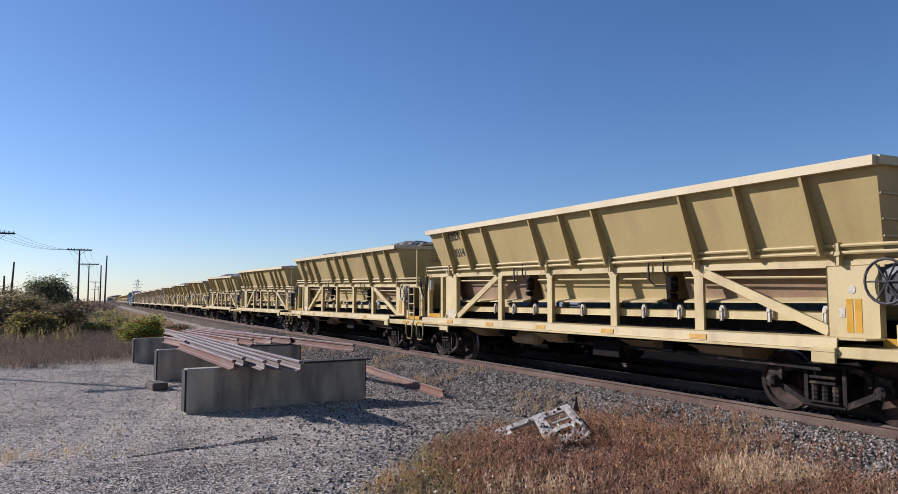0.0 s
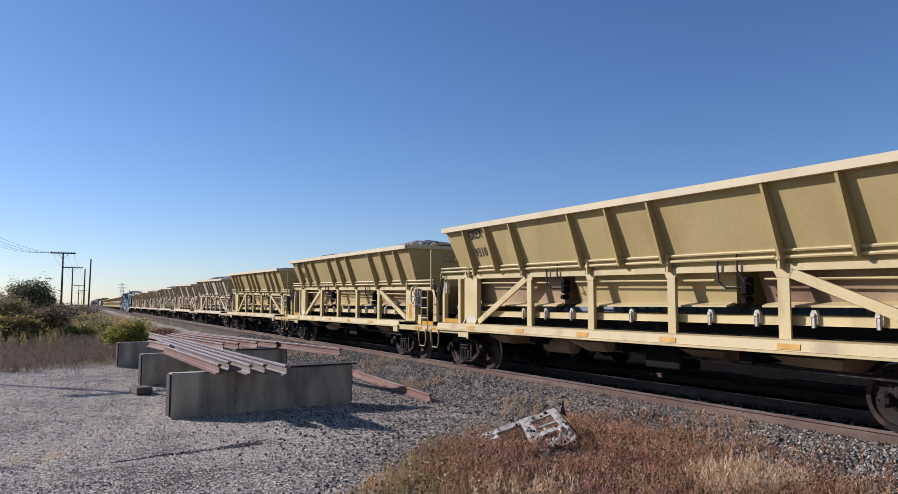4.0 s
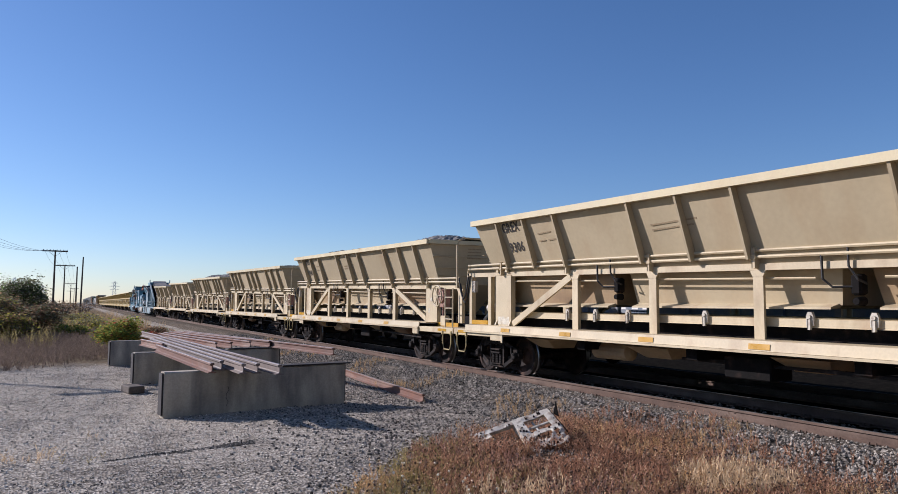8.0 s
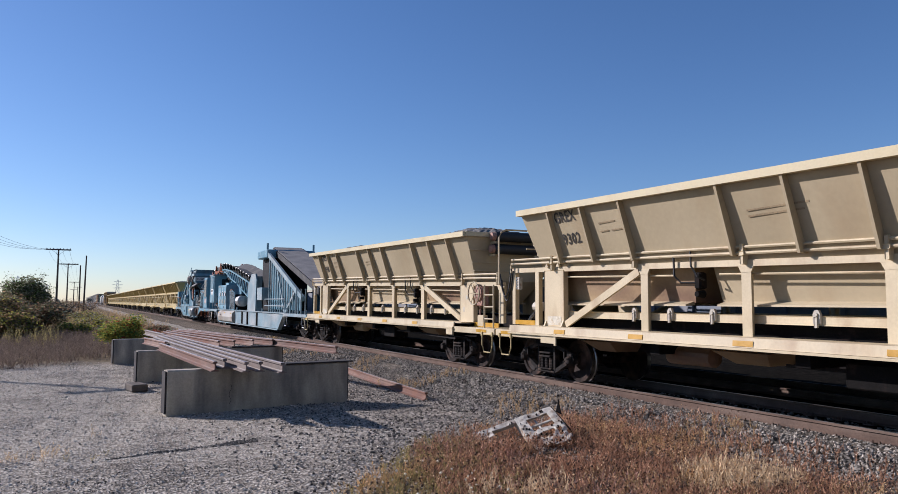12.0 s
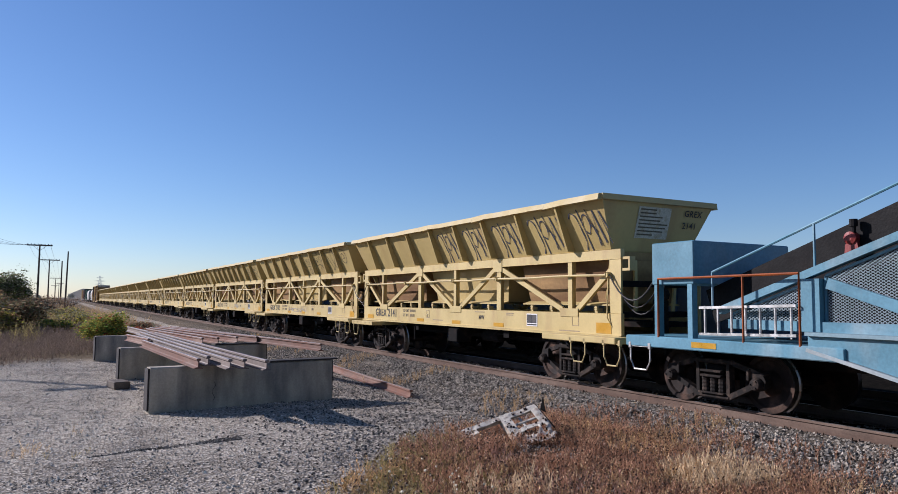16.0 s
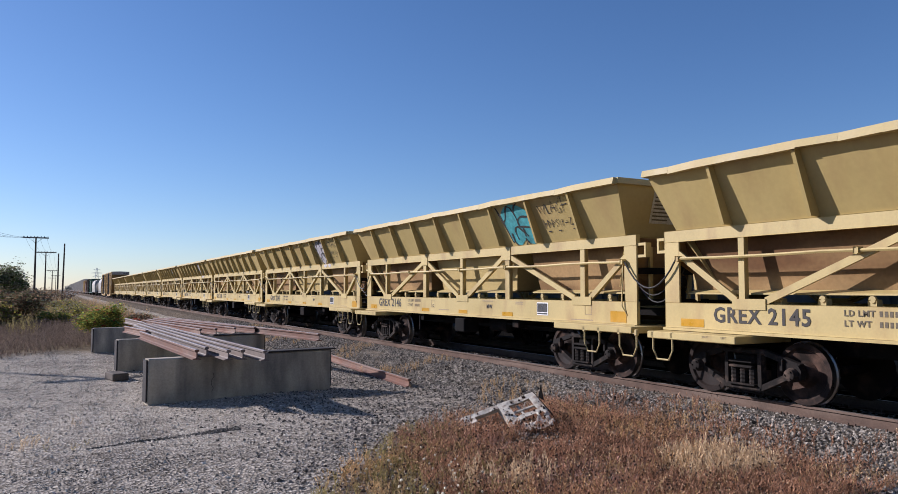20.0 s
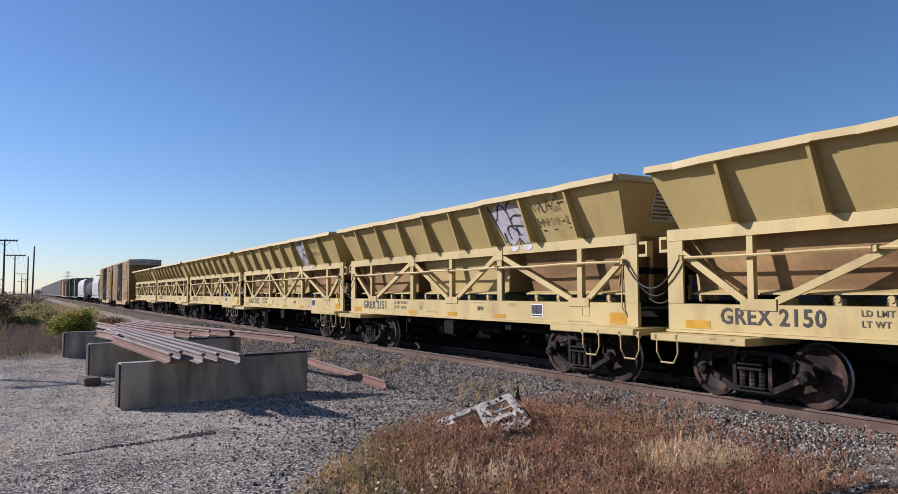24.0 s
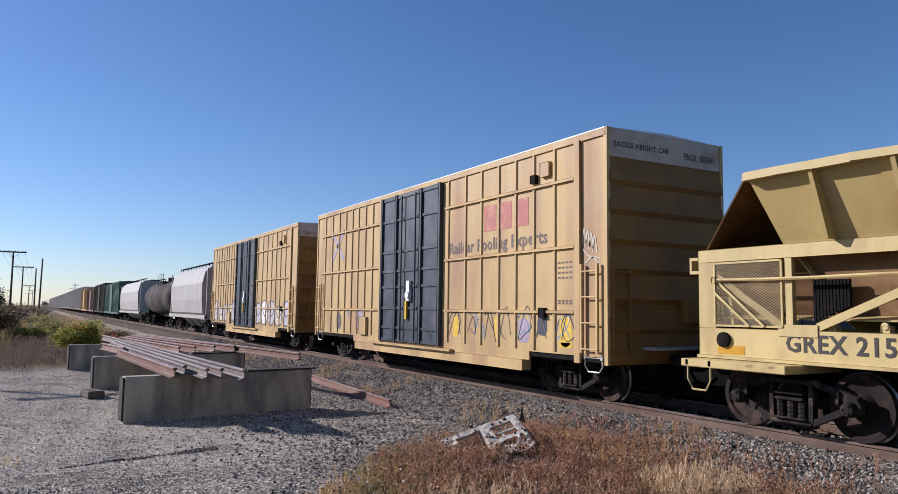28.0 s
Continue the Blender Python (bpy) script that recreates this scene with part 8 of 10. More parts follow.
    cabinet("tower_machinery", car, -1.0, 1.0, -5.2, -2.7, 1.2, 4.2, "soot_shade", 0.06, "dark conveyor head machinery")
    cabinet("tower_top", car, -1.35, 1.35, -5.4, -2.9, 4.15, 4.6, "blue", 0.05)
    for s in (-1, 1):
        g = G()
        g.tube([(s * 1.3, -5.2, 4.6), (s * 1.3, -5.2, 4.95)], 0.06, 8)
        part("lamp_post", g, "blue", car)
    # first incline
    for s in (-1, 1):
        g = G()
        g.beam((s * 1.25, -12.4, 1.85), (s * 1.25, -5.2, 4.35), 0.24, 0.12, (1, 0, 0))
        part("incline_chord", g, "blue_dusty", car)
        n = 13
        for k in range(n):
            y = -11.6 + 6.0 * k / (n - 1)
            g = G()
            g.box(s * 1.22, s * 1.28, y - 0.03, y + 0.03, 1.15, 1.85 + (y + 12.4) * 2.5 / 7.2)
            part("incline_slat", g, "blue_dusty", car)
        g = G()
        g.beam((s * 1.25, -9.0, 1.2), (s * 1.25, -7.2, 3.6), 0.12, 0.06, (1, 0, 0))
        g.beam((s * 1.25, -9.2, 1.2), (s * 1.25, -11.0, 2.25), 0.12, 0.06, (1, 0, 0))
        part("incline_brace", g, "blue_dusty", car)
        g = G()
        side_plate(g, [(-11.9, 1.3), (-5.6, 1.3), (-5.6, 3.95), (-11.9, 1.95)], s * 1.16, s * 1.18)
        part("incline_sheet", g, "blue", car)
    g = G()
    g.prism([(-0.8, -14.1, 2.05), (0.8, -14.1, 2.05), (0.8, -14.1, 2.2), (-0.8, -14.1, 2.2)], (0, 0, 0), (0, 9.6, 2.6))
    part("incline_belt", g, "belt_top", car, "dusty grey incline belt")
    g = G()
    for s in (-1, 1):
        g.beam((s * 0.85, -13.9, 2.1), (s * 0.85, -4.6, 4.6), 0.3, 0.06, (1, 0, 0))
    part("belt_guide", g, "belt", car)
    for z in (1.5, 1.85):
        g = G()
        g.tube([(-1.48, -5.6, z), (-1.48, -9.8, z)], 0.025, 6)
        part("railing", g, "blue_dusty", car)
    for y in (-12.1, -12.9, -13.6):
        g = G()
        g.tube([(-1.48, y, 1.1), (-1.48, y, 2.3)], 0.03, 6)
        part("rail_post", g, "blue_dusty", car)
    for s in (-1, 1):
        for y in (13.0, 10.4, -13.4, -10.2):
            stirrup(car, s, y, 1.0, "steel", 0.4, 0.45)
    coupler(car, 13.1, 1)
    coupler(car, -13.7, -1)
    truck(car, 11.6)
    truck(car, -11.9)
    return car


TRAIN.append((boom_car(), 255.3))
TRAIN.append((hopper_unit_car(), 279.5))


# ---- freight cars behind the hoppers ----
M["ochre"] = mat("faded_ochre_boxcar_paint", (0.46, 0.315, 0.125), 0.6, vary=0.09, scale=1.2, grain=16, bump=0.08, stain=(0.29, 0.16, 0.075), stain_amt=0.45, stain_scale=(1.3, 1.3, 0.22))
# stained ochre again, darkened because the ends face away from the sun
M["shaded_ochre"] = mat("shaded_boxcar_end_paint", (0.255, 0.142, 0.042), 0.7, spec=0.2, vary=0.12, scale=1.2, grain=16, bump=0.1, stain=(0.14, 0.07, 0.028), stain_amt=0.4, stain_scale=(0.6, 0.6, 0.5))
M["end_band"] = mat("rust_stained_pale_band", (0.50, 0.42, 0.33), 0.65, vary=0.12, scale=3, grain=20, stain=(0.30, 0.13, 0.06), stain_amt=0.5, stain_scale=(1.2, 1.2, 2.5))
M["door_paint"] = mat("blue_black_door_paint", (0.035, 0.043, 0.055), 0.45, vary=0.2, scale=2, grain=20, stain=(0.10, 0.10, 0.10), stain_amt=0.2)
M["logo_red"] = mat("faded_red_emblem", (0.36, 0.11, 0.08), 0.6, vary=0.15, scale=5, stain=(0.50, 0.30, 0.15), stain_amt=0.3, stain_scale=(4, 4, 4))
M["slogan"] = mat("faded_slogan_paint", (0.10, 0.07, 0.055), 0.6, vary=0.2, scale=20)
M["pale_roof"] = mat("galvanised_roof", (0.52, 0.51, 0.48), 0.5, metal=0.3, vary=0.1, scale=2)
M["yellow_tag"] = mat("yellow_spray_paint", (0.60, 0.38, 0.02), 0.6, vary=0.15, scale=9)
M["lilac_tag"] = mat("lilac_spray_paint", (0.34, 0.27, 0.33), 0.6, vary=0.2, scale=9)
M["hopper_grey"] = mat("pale_grey_hopper_paint", (0.36, 0.345, 0.315), 0.6, vary=0.08, scale=0.8, stain=(0.30, 0.27, 0.23), stain_amt=0.25)
M["tank_grey"] = mat("dark_grey_tank_paint", (0.045, 0.041, 0.037), 0.85, spec=0.1, vary=0.15, scale=0.8, stain=(0.12, 0.105, 0.085), stain_amt=0.4, stain_scale=(0.6, 0.6, 0.4))
M["green"] = mat("dark_green_boxcar_paint", (0.02, 0.075, 0.055), 0.55, vary=0.15, scale=1.0)
M["brown"] = mat("brown_boxcar_paint", (0.17, 0.09, 0.065), 0.6, vary=0.15, scale=1.0)
M["rack"] = mat("galvanised_rack_panel", (0.50, 0.48, 0.45), 0.5, metal=0.2, vary=0.1, scale=1.0, stain=(0.36, 0.28, 0.2), stain_amt=0.2)
HB = 7.78


def box_car():
    car = thing("boxcar", "faded ochre high boxcar with dark sliding door, sprayed with graffiti", "railcar", group="boxcars")
    W, T = 1.55, 5.12
    left = [-1.95, -2.79, -3.51, -4.24, -4.91, -5.57, -6.26]
    right = [6.96, 6.27, 5.62, 5.02, 4.45, 3.93, 3.35, 2.78]
    for s in (-1, 1):
        g = G()
        side_plate(g, [(HB, 0.88), (4.2, 0.88), (4.2, 0.70), (-5.4, 0.70), (-5.4, 0.88), (-HB, 0.88), (-HB, T - 0.02), (HB, T - 0.02)], s * 1.49, s * (W - 0.02))
        part("side_wall", g, "ochre", car)
        g = G()
        g.box(s * 1.50, s * (W + 0.015), -HB, HB, 4.97, T)
        part("top_rail", g, "ochre", car)
        for y in left + right:
            yy = y if s < 0 else -y
            g = G()
            g.prism([(s * (W - 0.022), yy - 0.055, 0.93), (s * (W + 0.012), yy - 0.03, 0.93), (s * (W + 0.012), yy + 0.03, 0.93), (s * (W - 0.022), yy + 0.055, 0.93)], (0, 0, 0), (0, 0, 4.04))
            part("side_post", g, "ochre", car)
        for yy in (-7.0, 2.1):
            g = G()
            g.box(s * (W - 0.022), s * (W + 0.04), (yy if s < 0 else -yy) - 0.08, (yy if s < 0 else -yy) + 0.08, 0.75, 5.0)
            part("end_post", g, "ochre", car)
        for z in (4.28, 2.96, 1.70):
            for a, b in ((7.3, 2.15), (-1.8, -6.9)):
                g = G()
                a2, b2 = (a, b) if s < 0 else (-b, -a)
                g.box(s * (W - 0.022), s * (W + 0.03), b2, a2, z - 0.028, z + 0.028, 0.006)
                part("side_rail", g, "ochre", car)
        g = G()
        g.box(s * 1.35, s * 1.56, -5.2, 4.0, 0.47, 0.70, 0.01)
        part("side_sill", g, "ochre", car)
        # door with panels
        y0, y1 = (-1.66, 2.0) if s < 0 else (-2.0, 1.66)
        g = G()
        g.box(s * 1.53, s * 1.58, y0, y1, 0.80, 4.98, 0.006)
        door = part("sliding_door", g, "door_paint", car, "blue-black plug door")
        cols = [y0 + 0.06, y0 + (y1 - y0) * 0.3, y0 + (y1 - y0) * 0.72, y1 - 0.06]
        for a in cols:
            g = G()
            g.box(s * 1.575, s * 1.63, a - 0.05, a + 0.05, 0.8, 4.98, 0.01)
            part("door_post", g, "door_paint", door)
        for z in (0.85, 1.2, 1.75, 2.35, 2.8, 3.35, 4.25, 4.9):
            g = G()
            g.box(s * 1.575, s * 1.61, y0, y1, z - 0.035, z + 0.035)
            part("door_bar", g, "door_paint", door)
        g = G()
        m = (y0 + y1) / 2
        g.tube([(s * 1.66, m + 0.35, 0.85), (s * 1.66, m + 0.35, 4.9)], 0.025, 6)
        g.tube([(s * 1.66, m - 0.5, 0.85), (s * 1.66, m - 0.5, 4.9)], 0.025, 6)
        part("lock_rod", g, "door_paint", door)
        g = G()
        g.disc((s * 1.67, m - 0.1, 2.1), "x", 0, 0, [(-0.03, 0.1), (0.03, 0.1)], 12)
        g.box(s * 1.6, s * 1.66, m - 0.2, m, 1.95, 2.5, 0.01)
        part("lock_handle", g, "white", door)
        g = G()
        g.box(s * 1.62, s * 1.65, m - 0.02, m + 0.1, 1.45, 1.95, 0.01)
        part("yellow_handle", g, "yellow_tag", door, "yellow handle")
        g = G()
        g.box(s * 1.55, s * 1.66, y0 - 0.6, y1 + 0.6, 0.70, 0.76)
        part("door_track", g, "ochre", car)
        # ladders
        for yl in (-7.38, 7.38):
            g = G()
            for a in (-0.22, 0.22):
                g.box(s * (W + 0.03), s * (W + 0.08), yl + a - 0.025, yl + a + 0.025, 0.95, 2.6)
            for k in range(4):
                g.tube([(s * (W + 0.07), yl - 0.22, 1.02 + 0.48 * k), (s * (W + 0.07), yl + 0.22, 1.02 + 0.48 * k)], 0.016, 6)
            part("ladder", g, "ochre", car)
            stirrup(car, s, yl, 0.88, "steel", 0.4, 0.28)
        for y, z, w, h in ((-6.0, 4.6, 0.3, 0.3), (-5.6, 4.45, 0.18, 0.18), (-5.9, 1.68, 0.2, 0.2), (3.35, 1.2, 0.55, 0.55)):
            g = G()
            yy = y if s < 0 else -y
            g.box(s * (W - 0.02), s * (W + 0.05), yy - w / 2, yy + w / 2, z - h / 2, z + h / 2, 0.01)
            part("side_box", g, "ochre" if w > 0.25 else "dark", car)
    for e in (-1, 1):
        edges = [0.75, 1.30, 1.86, 2.41, 2.95, 3.5, 4.05, 4.58]
        for a, b in zip(edges, edges[1:]):
            y = e * HB
            g = G()
            g.prism([(-1.5, y, b), (-1.5, y + e * 0.012, b - 0.12), (-1.5, y + e * 0.085, a + 0.09), (-1.5, y, a), (-1.5, y - e * 0.06, a), (-1.5, y - e * 0.06, b)], (0, 0, 0), (3.0, 0, 0))
            part("end_panel", g, "shaded_ochre", car, "ribbed end panel")
        g = G()
        g.box(-1.51, 1.51, min(e * HB, e * (HB + 0.02)), max(e * HB, e * (HB + 0.02)), 4.58, T)
        part("end_band", g, "end_band", car, "pale rust-stained upper band")
        for s in (-1, 1):
            g = G()
            g.box(s * 1.48, s * 1.555, min(e * (HB - 0.05), e * (HB + 0.04)), max(e * (HB - 0.05), e * (HB + 0.04)), 0.75, T)
            part("corner_post", g, "ochre", car)
        g = G()
        for k in range(4):
            g.tube([(-1.45, e * (HB + 0.1), 1.0 + 0.48 * k), (-1.05, e * (HB + 0.1), 1.0 + 0.48 * k)], 0.016, 6)
        for x in (-1.45, -1.05):
            g.box(x - 0.02, x + 0.02, min(e * HB, e * (HB + 0.1)), max(e * HB, e * (HB + 0.1)), 0.9, 2.5)
        part("end_ladder", g, "shaded_ochre", car)
        g = G()
        g.box(-0.7, 1.1, min(e * HB, e * (HB + 0.35)), max(e * HB, e * (HB + 0.35)), 1.02, 1.07)
        part("crossover_platform", g, "pale_roof", car, "grey crossover step")
        g = G()
        g.box(0.3, 0.8, min(e * HB, e * (HB + 0.18)), max(e * HB, e * (HB + 0.18)), 1.5, 2.0, 0.03)
        part("brake_housing", g, "shaded_ochre", car)
        coupler(car, e * (HB + 0.1), e)
        truck(car, e * 6.15)
    g = G()
    g.prism([(-1.57, -HB, T), (0, -HB, T + 0.06), (1.57, -HB, T), (1.57, -HB, T - 0.02), (-1.57, -HB, T - 0.02)], (0, 0, 0), (0, 2 * HB, 0))
    part("roof", g, "pale_roof", car)
    g = G()
    g.box(-1.5, 1.5, -HB, HB, 0.78, 0.95)
    g.box(-0.35, 0.35, -HB, HB, 0.5, 0.8)
    part("underframe", g, "dark", car)
    return car


box1 = box_car()
box2 = copy_thing(box1, Matrix())
words("mark", "EXCESS HEIGHT CAR", "ink", box1, (-1.38, -HB - 0.021, 4.78), (1, 0, 0), (0, 0, 1), 0.1, 1.0)
words("mark", "FBOX", "ink", box1, (0.45, -HB - 0.021, 4.72), (1, 0, 0), (0, 0, 1), 0.13, 0.72)
words("mark", "505541", "ink", box1, (0.90, -HB - 0.021, 4.72), (1, 0, 0), (0, 0, 1), 0.13, 0.72)
words("slogan", "Railcar Pooling Experts", "slogan", box1, (-1.533, -2.0, 3.1), (0, -1, 0), (0, 0, 1), 0.28, 0.98, "faded slogan lettering")
g = G()
for k in range(3):
    patch(g, (-1.531, -3.62 - 0.62 * k, 3.52), (0, -1, 0), (0, 0, 1), 0.5, 0.6)
part("emblem", g, "logo_red", box1, "faded red emblem bars")
g = G()
for a, b in (((6.3, 3.35), (5.2, 4.35)), ((6.3, 4.35), (5.2, 3.35))):
    g.beam((-1.534, *a), (-1.534, *b), 0.16, 0.006, (1, 0, 0))
part("emblem", g, "lilac_tag", box1, "faded crossed emblem")
def side_paint(car, blot, m, lift=0.0, label="sprayed colour patch"):
    """A sprayed patch on the flat side; blot: its outline in y and z."""
    me = bpy.data.meshes.new("graffiti")
    me.from_pydata([(-1.533 - lift, y, z) for y, z in blot], [], [tuple(range(len(blot)))])
    part("graffiti", me, m, car, label)


def side_lines(car, lines, m, width, lift=0.004, label="sprayed outline"):
    g = G()
    for line in lines:
        pts = smooth_line(line, 5)
        rows = []
        for k, (y, z) in enumerate(pts):
            (a, b), (c, d) = pts[max(k - 1, 0)], pts[min(k + 1, len(pts) - 1)]
            n = math.hypot(c - a, d - b) or 1.0
            rows += [(-1.533 - lift, y - (d - b) / n * width / 2, z + (c - a) / n * width / 2), (-1.533 - lift, y + (d - b) / n * width / 2, z - (c - a) / n * width / 2)]
        g.add(rows, [(2 * k, 2 * k + 1, 2 * k + 3, 2 * k + 2) for k in range(len(pts) - 1)])
    me = bpy.data.meshes.new("graffiti")
    me.from_pydata(g.v, [], g.f)
    tagged(part("graffiti", me, m, car, label), kind="stuff")


def rounded(y, z, w, h, r, n=20):
    """An uneven rounded outline."""
    return [(y + w / 2 * math.copysign(abs(math.cos(a)) ** 0.6, math.cos(a)) * (1 + r.uniform(-0.08, 0.08)), z + h / 2 * math.copysign(abs(math.sin(a)) ** 0.6, math.sin(a)) * (1 + r.uniform(-0.06, 0.06))) for a in [2 * math.pi * k / n for k in range(n)]]


r2 = random.Random(21)
# thin letter outlines with a few filled patches low on the first boxcar
for y, z, w, h, m in ((-2.35, 1.32, 0.3, 0.5, "yellow_tag"), (-4.2, 1.33, 0.22, 0.55, "yellow_tag"), (-6.6, 1.32, 0.36, 0.58, "yellow_tag"), (-5.85, 1.42, 0.32, 0.42, "graf_night"), (-5.2, 1.3, 0.4, 0.5, "lilac_tag"), (-6.6, 1.06, 0.42, 0.1, "yellow_tag"),
                      (3.75, 1.38, 0.6, 0.66, "lilac_tag"), (5.55, 1.3, 0.5, 0.5, "graf_grey")):
    side_paint(box1, rounded(y, z, w, h, r2), m)
for k, y in enumerate((-2.3, -3.1, -3.45, -3.9, -4.5, -5.15, -5.3, -5.8, -6.5, -6.7, 3.8, 4.6, 5.5)):
    w, h, z = r2.uniform(0.16, 0.3), r2.uniform(0.22, 0.34), 1.33 + r2.uniform(-0.06, 0.1)
    loop = [(y + w * math.cos(0.8 * j + k), z + h * math.sin(0.8 * j * r2.uniform(0.85, 1.1) + k * 1.7)) for j in range(r2.choice((5, 6, 8)))]
    tail = [(y + w, z - h * 0.9), (y + w * r2.uniform(-0.4, 0.4), z + h * r2.uniform(0.6, 1.2)), (y - w, z - h * r2.uniform(0.3, 1.0))]
    side_lines(box1, (loop, tail), ("graf_night", "graf_grey", "graf_blue")[k % 3], 0.02)
# worn white tag beside the ladder and a row of faded lines
side_lines(box1, [[(-7.1 - 0.1 * k, 3.0 - 0.06 * k), (-7.16 - 0.1 * k, 3.28 - 0.05 * k), (-7.22 - 0.1 * k, 2.98 - 0.06 * k)] for k in range(4)], "notice", 0.035, 0.004, "worn white sprayed tag")
side_lines(box1, [[(-7.12, 2.9), (-7.3, 2.75), (-7.6, 2.7)], [(-7.2, 2.62), (-7.4, 2.72), (-7.62, 2.55)]], "notice", 0.03, 0.004, "worn white sprayed tag")
for z0, z1, n in ((2.35, 2.75, 4), (1.85, 1.95, 2)):
    g = G()
    for k in range(n):
        for j in range(4):
            patch(g, (-1.531, -6.36 - 0.12 * j, z0 + (z1 - z0) * k / n), (0, -1, 0), (0, 0, 1), 0.08, 0.035, 0.003)
    tagged(part("stencil_bars", g, "slogan", box1, "faded rows of unreadable stencil"), kind="stuff")
# a band of tall silver letters along the second boxcar
for k in range(13):
    y = 7.0 - 1.08 * k - (0.1 if k > 6 else 0)
    h = r2.uniform(0.75, 1.05)
    m = ("graf_silver", "white", "graf_silver", "notice")[k % 4]
    side_paint(box2, rounded(y - 0.45, 0.98 + h / 2, 0.95, h, r2), m, 0.03 if -2.0 < y - 0.45 < 2.3 else 0.0)
    side_lines(box2, (rounded(y - 0.45, 0.98 + h / 2, 0.95, h, r2) + [(y, 1.4)], [(y - 0.1, 1.0 + h * 0.7), (y - 0.5, 1.0 + h * 0.35), (y - 0.85, 1.0 + h * 0.6)]), "graf_night", 0.05, 0.034 if -2.0 < y - 0.45 < 2.3 else 0.004)
TRAIN.append((box1, 502.4 + HB))
TRAIN.append((box2, 520.38 + HB))


def covered_hopper(half, m):
    car = thing("covered_hopper", "pale grey covered hopper car with curved sides", "railcar", group="covered hoppers")
    prof = [(-1.2, 1.1), (-1.5, 1.35), (-1.58, 2.2), (-1.58, 3.2), (-1.42, 3.9), (-1.0, 4.3), (1.0, 4.3), (1.42, 3.9), (1.58, 3.2), (1.58, 2.2), (1.5, 1.35), (1.2, 1.1)]
    g = G()
    g.prism([(x, -half + 0.9, z) for x, z in prof], (0, 0, 0), (0, 2 * half - 1.8, 0))
    part("hopper_body", g, m, car)
    for e in (-1, 1):
        g = G()
        g.prism([(-1.4, e * (half - 0.9), 3.9), (1.4, e * (half - 0.9), 3.9), (1.0, e * (half - 2.2), 1.1), (-1.0, e * (half - 2.2), 1.1)], (0, 0, 0), (0, e * 0.03, 0))
        part("slope_sheet", g, m, car)
        g = G()
        g.box(-1.5, 1.5, min(e * half, e * (half - 1.4)), max(e * half, e * (half - 1.4)), 0.95, 1.12)
        part("end_platform", g, m, car)
        for s in (-1, 1):
            g = G()
            g.box(s * 1.38, s * 1.46, min(e * half, e * (half - 0.12)), max(e * half, e * (half - 0.12)), 1.1, 4.1)
            part("corner_post", g, m, car)
        coupler(car, e * half, e)
        truck(car, e * (half - 1.9))
    for s in (-1, 1):
        g = G()
        g.box(s * 1.4, s * 1.55, -half, half, 1.0, 1.22)
        part("side_sill", g, m, car)
    for k in range(3):
        y = (k - 1) * (2 * half - 5) / 3
        g = G()
        g.add([(-1.2, y - 1.6, 1.15), (1.2, y - 1.6, 1.15), (1.2, y + 1.6, 1.15), (-1.2, y + 1.6, 1.15), (-0.5, y - 0.4, 0.4), (0.5, y - 0.4, 0.4), (0.5, y + 0.4, 0.4), (-0.5, y + 0.4, 0.4)],
              [(0, 1, 2, 3), (7, 6, 5, 4), (0, 4, 5, 1), (1, 5, 6, 2), (2, 6, 7, 3), (3, 7, 4, 0)])
        part("outlet", g, m, car)
    g = G()
    g.box(-1.0, -0.75, -half + 0.8, half - 0.8, 4.46, 4.5)
    g.box(0.75, 1.0, -half + 0.8, half - 0.8, 4.46, 4.5)
    g.box(-0.35, 0.35, -half + 1.4, half - 1.4, 4.3, 4.42)
    for k in range(12):
        y = -half + 1 + k * (2 * half - 2) / 11
        g.box(-1.0, -0.95, y - 0.02, y + 0.02, 4.2, 4.48)
        g.box(0.95, 1.0, y - 0.02, y + 0.02, 4.2, 4.48)
    part("roof_walk", g, "dark", car, "dark roof walkway and hatches")
    return car


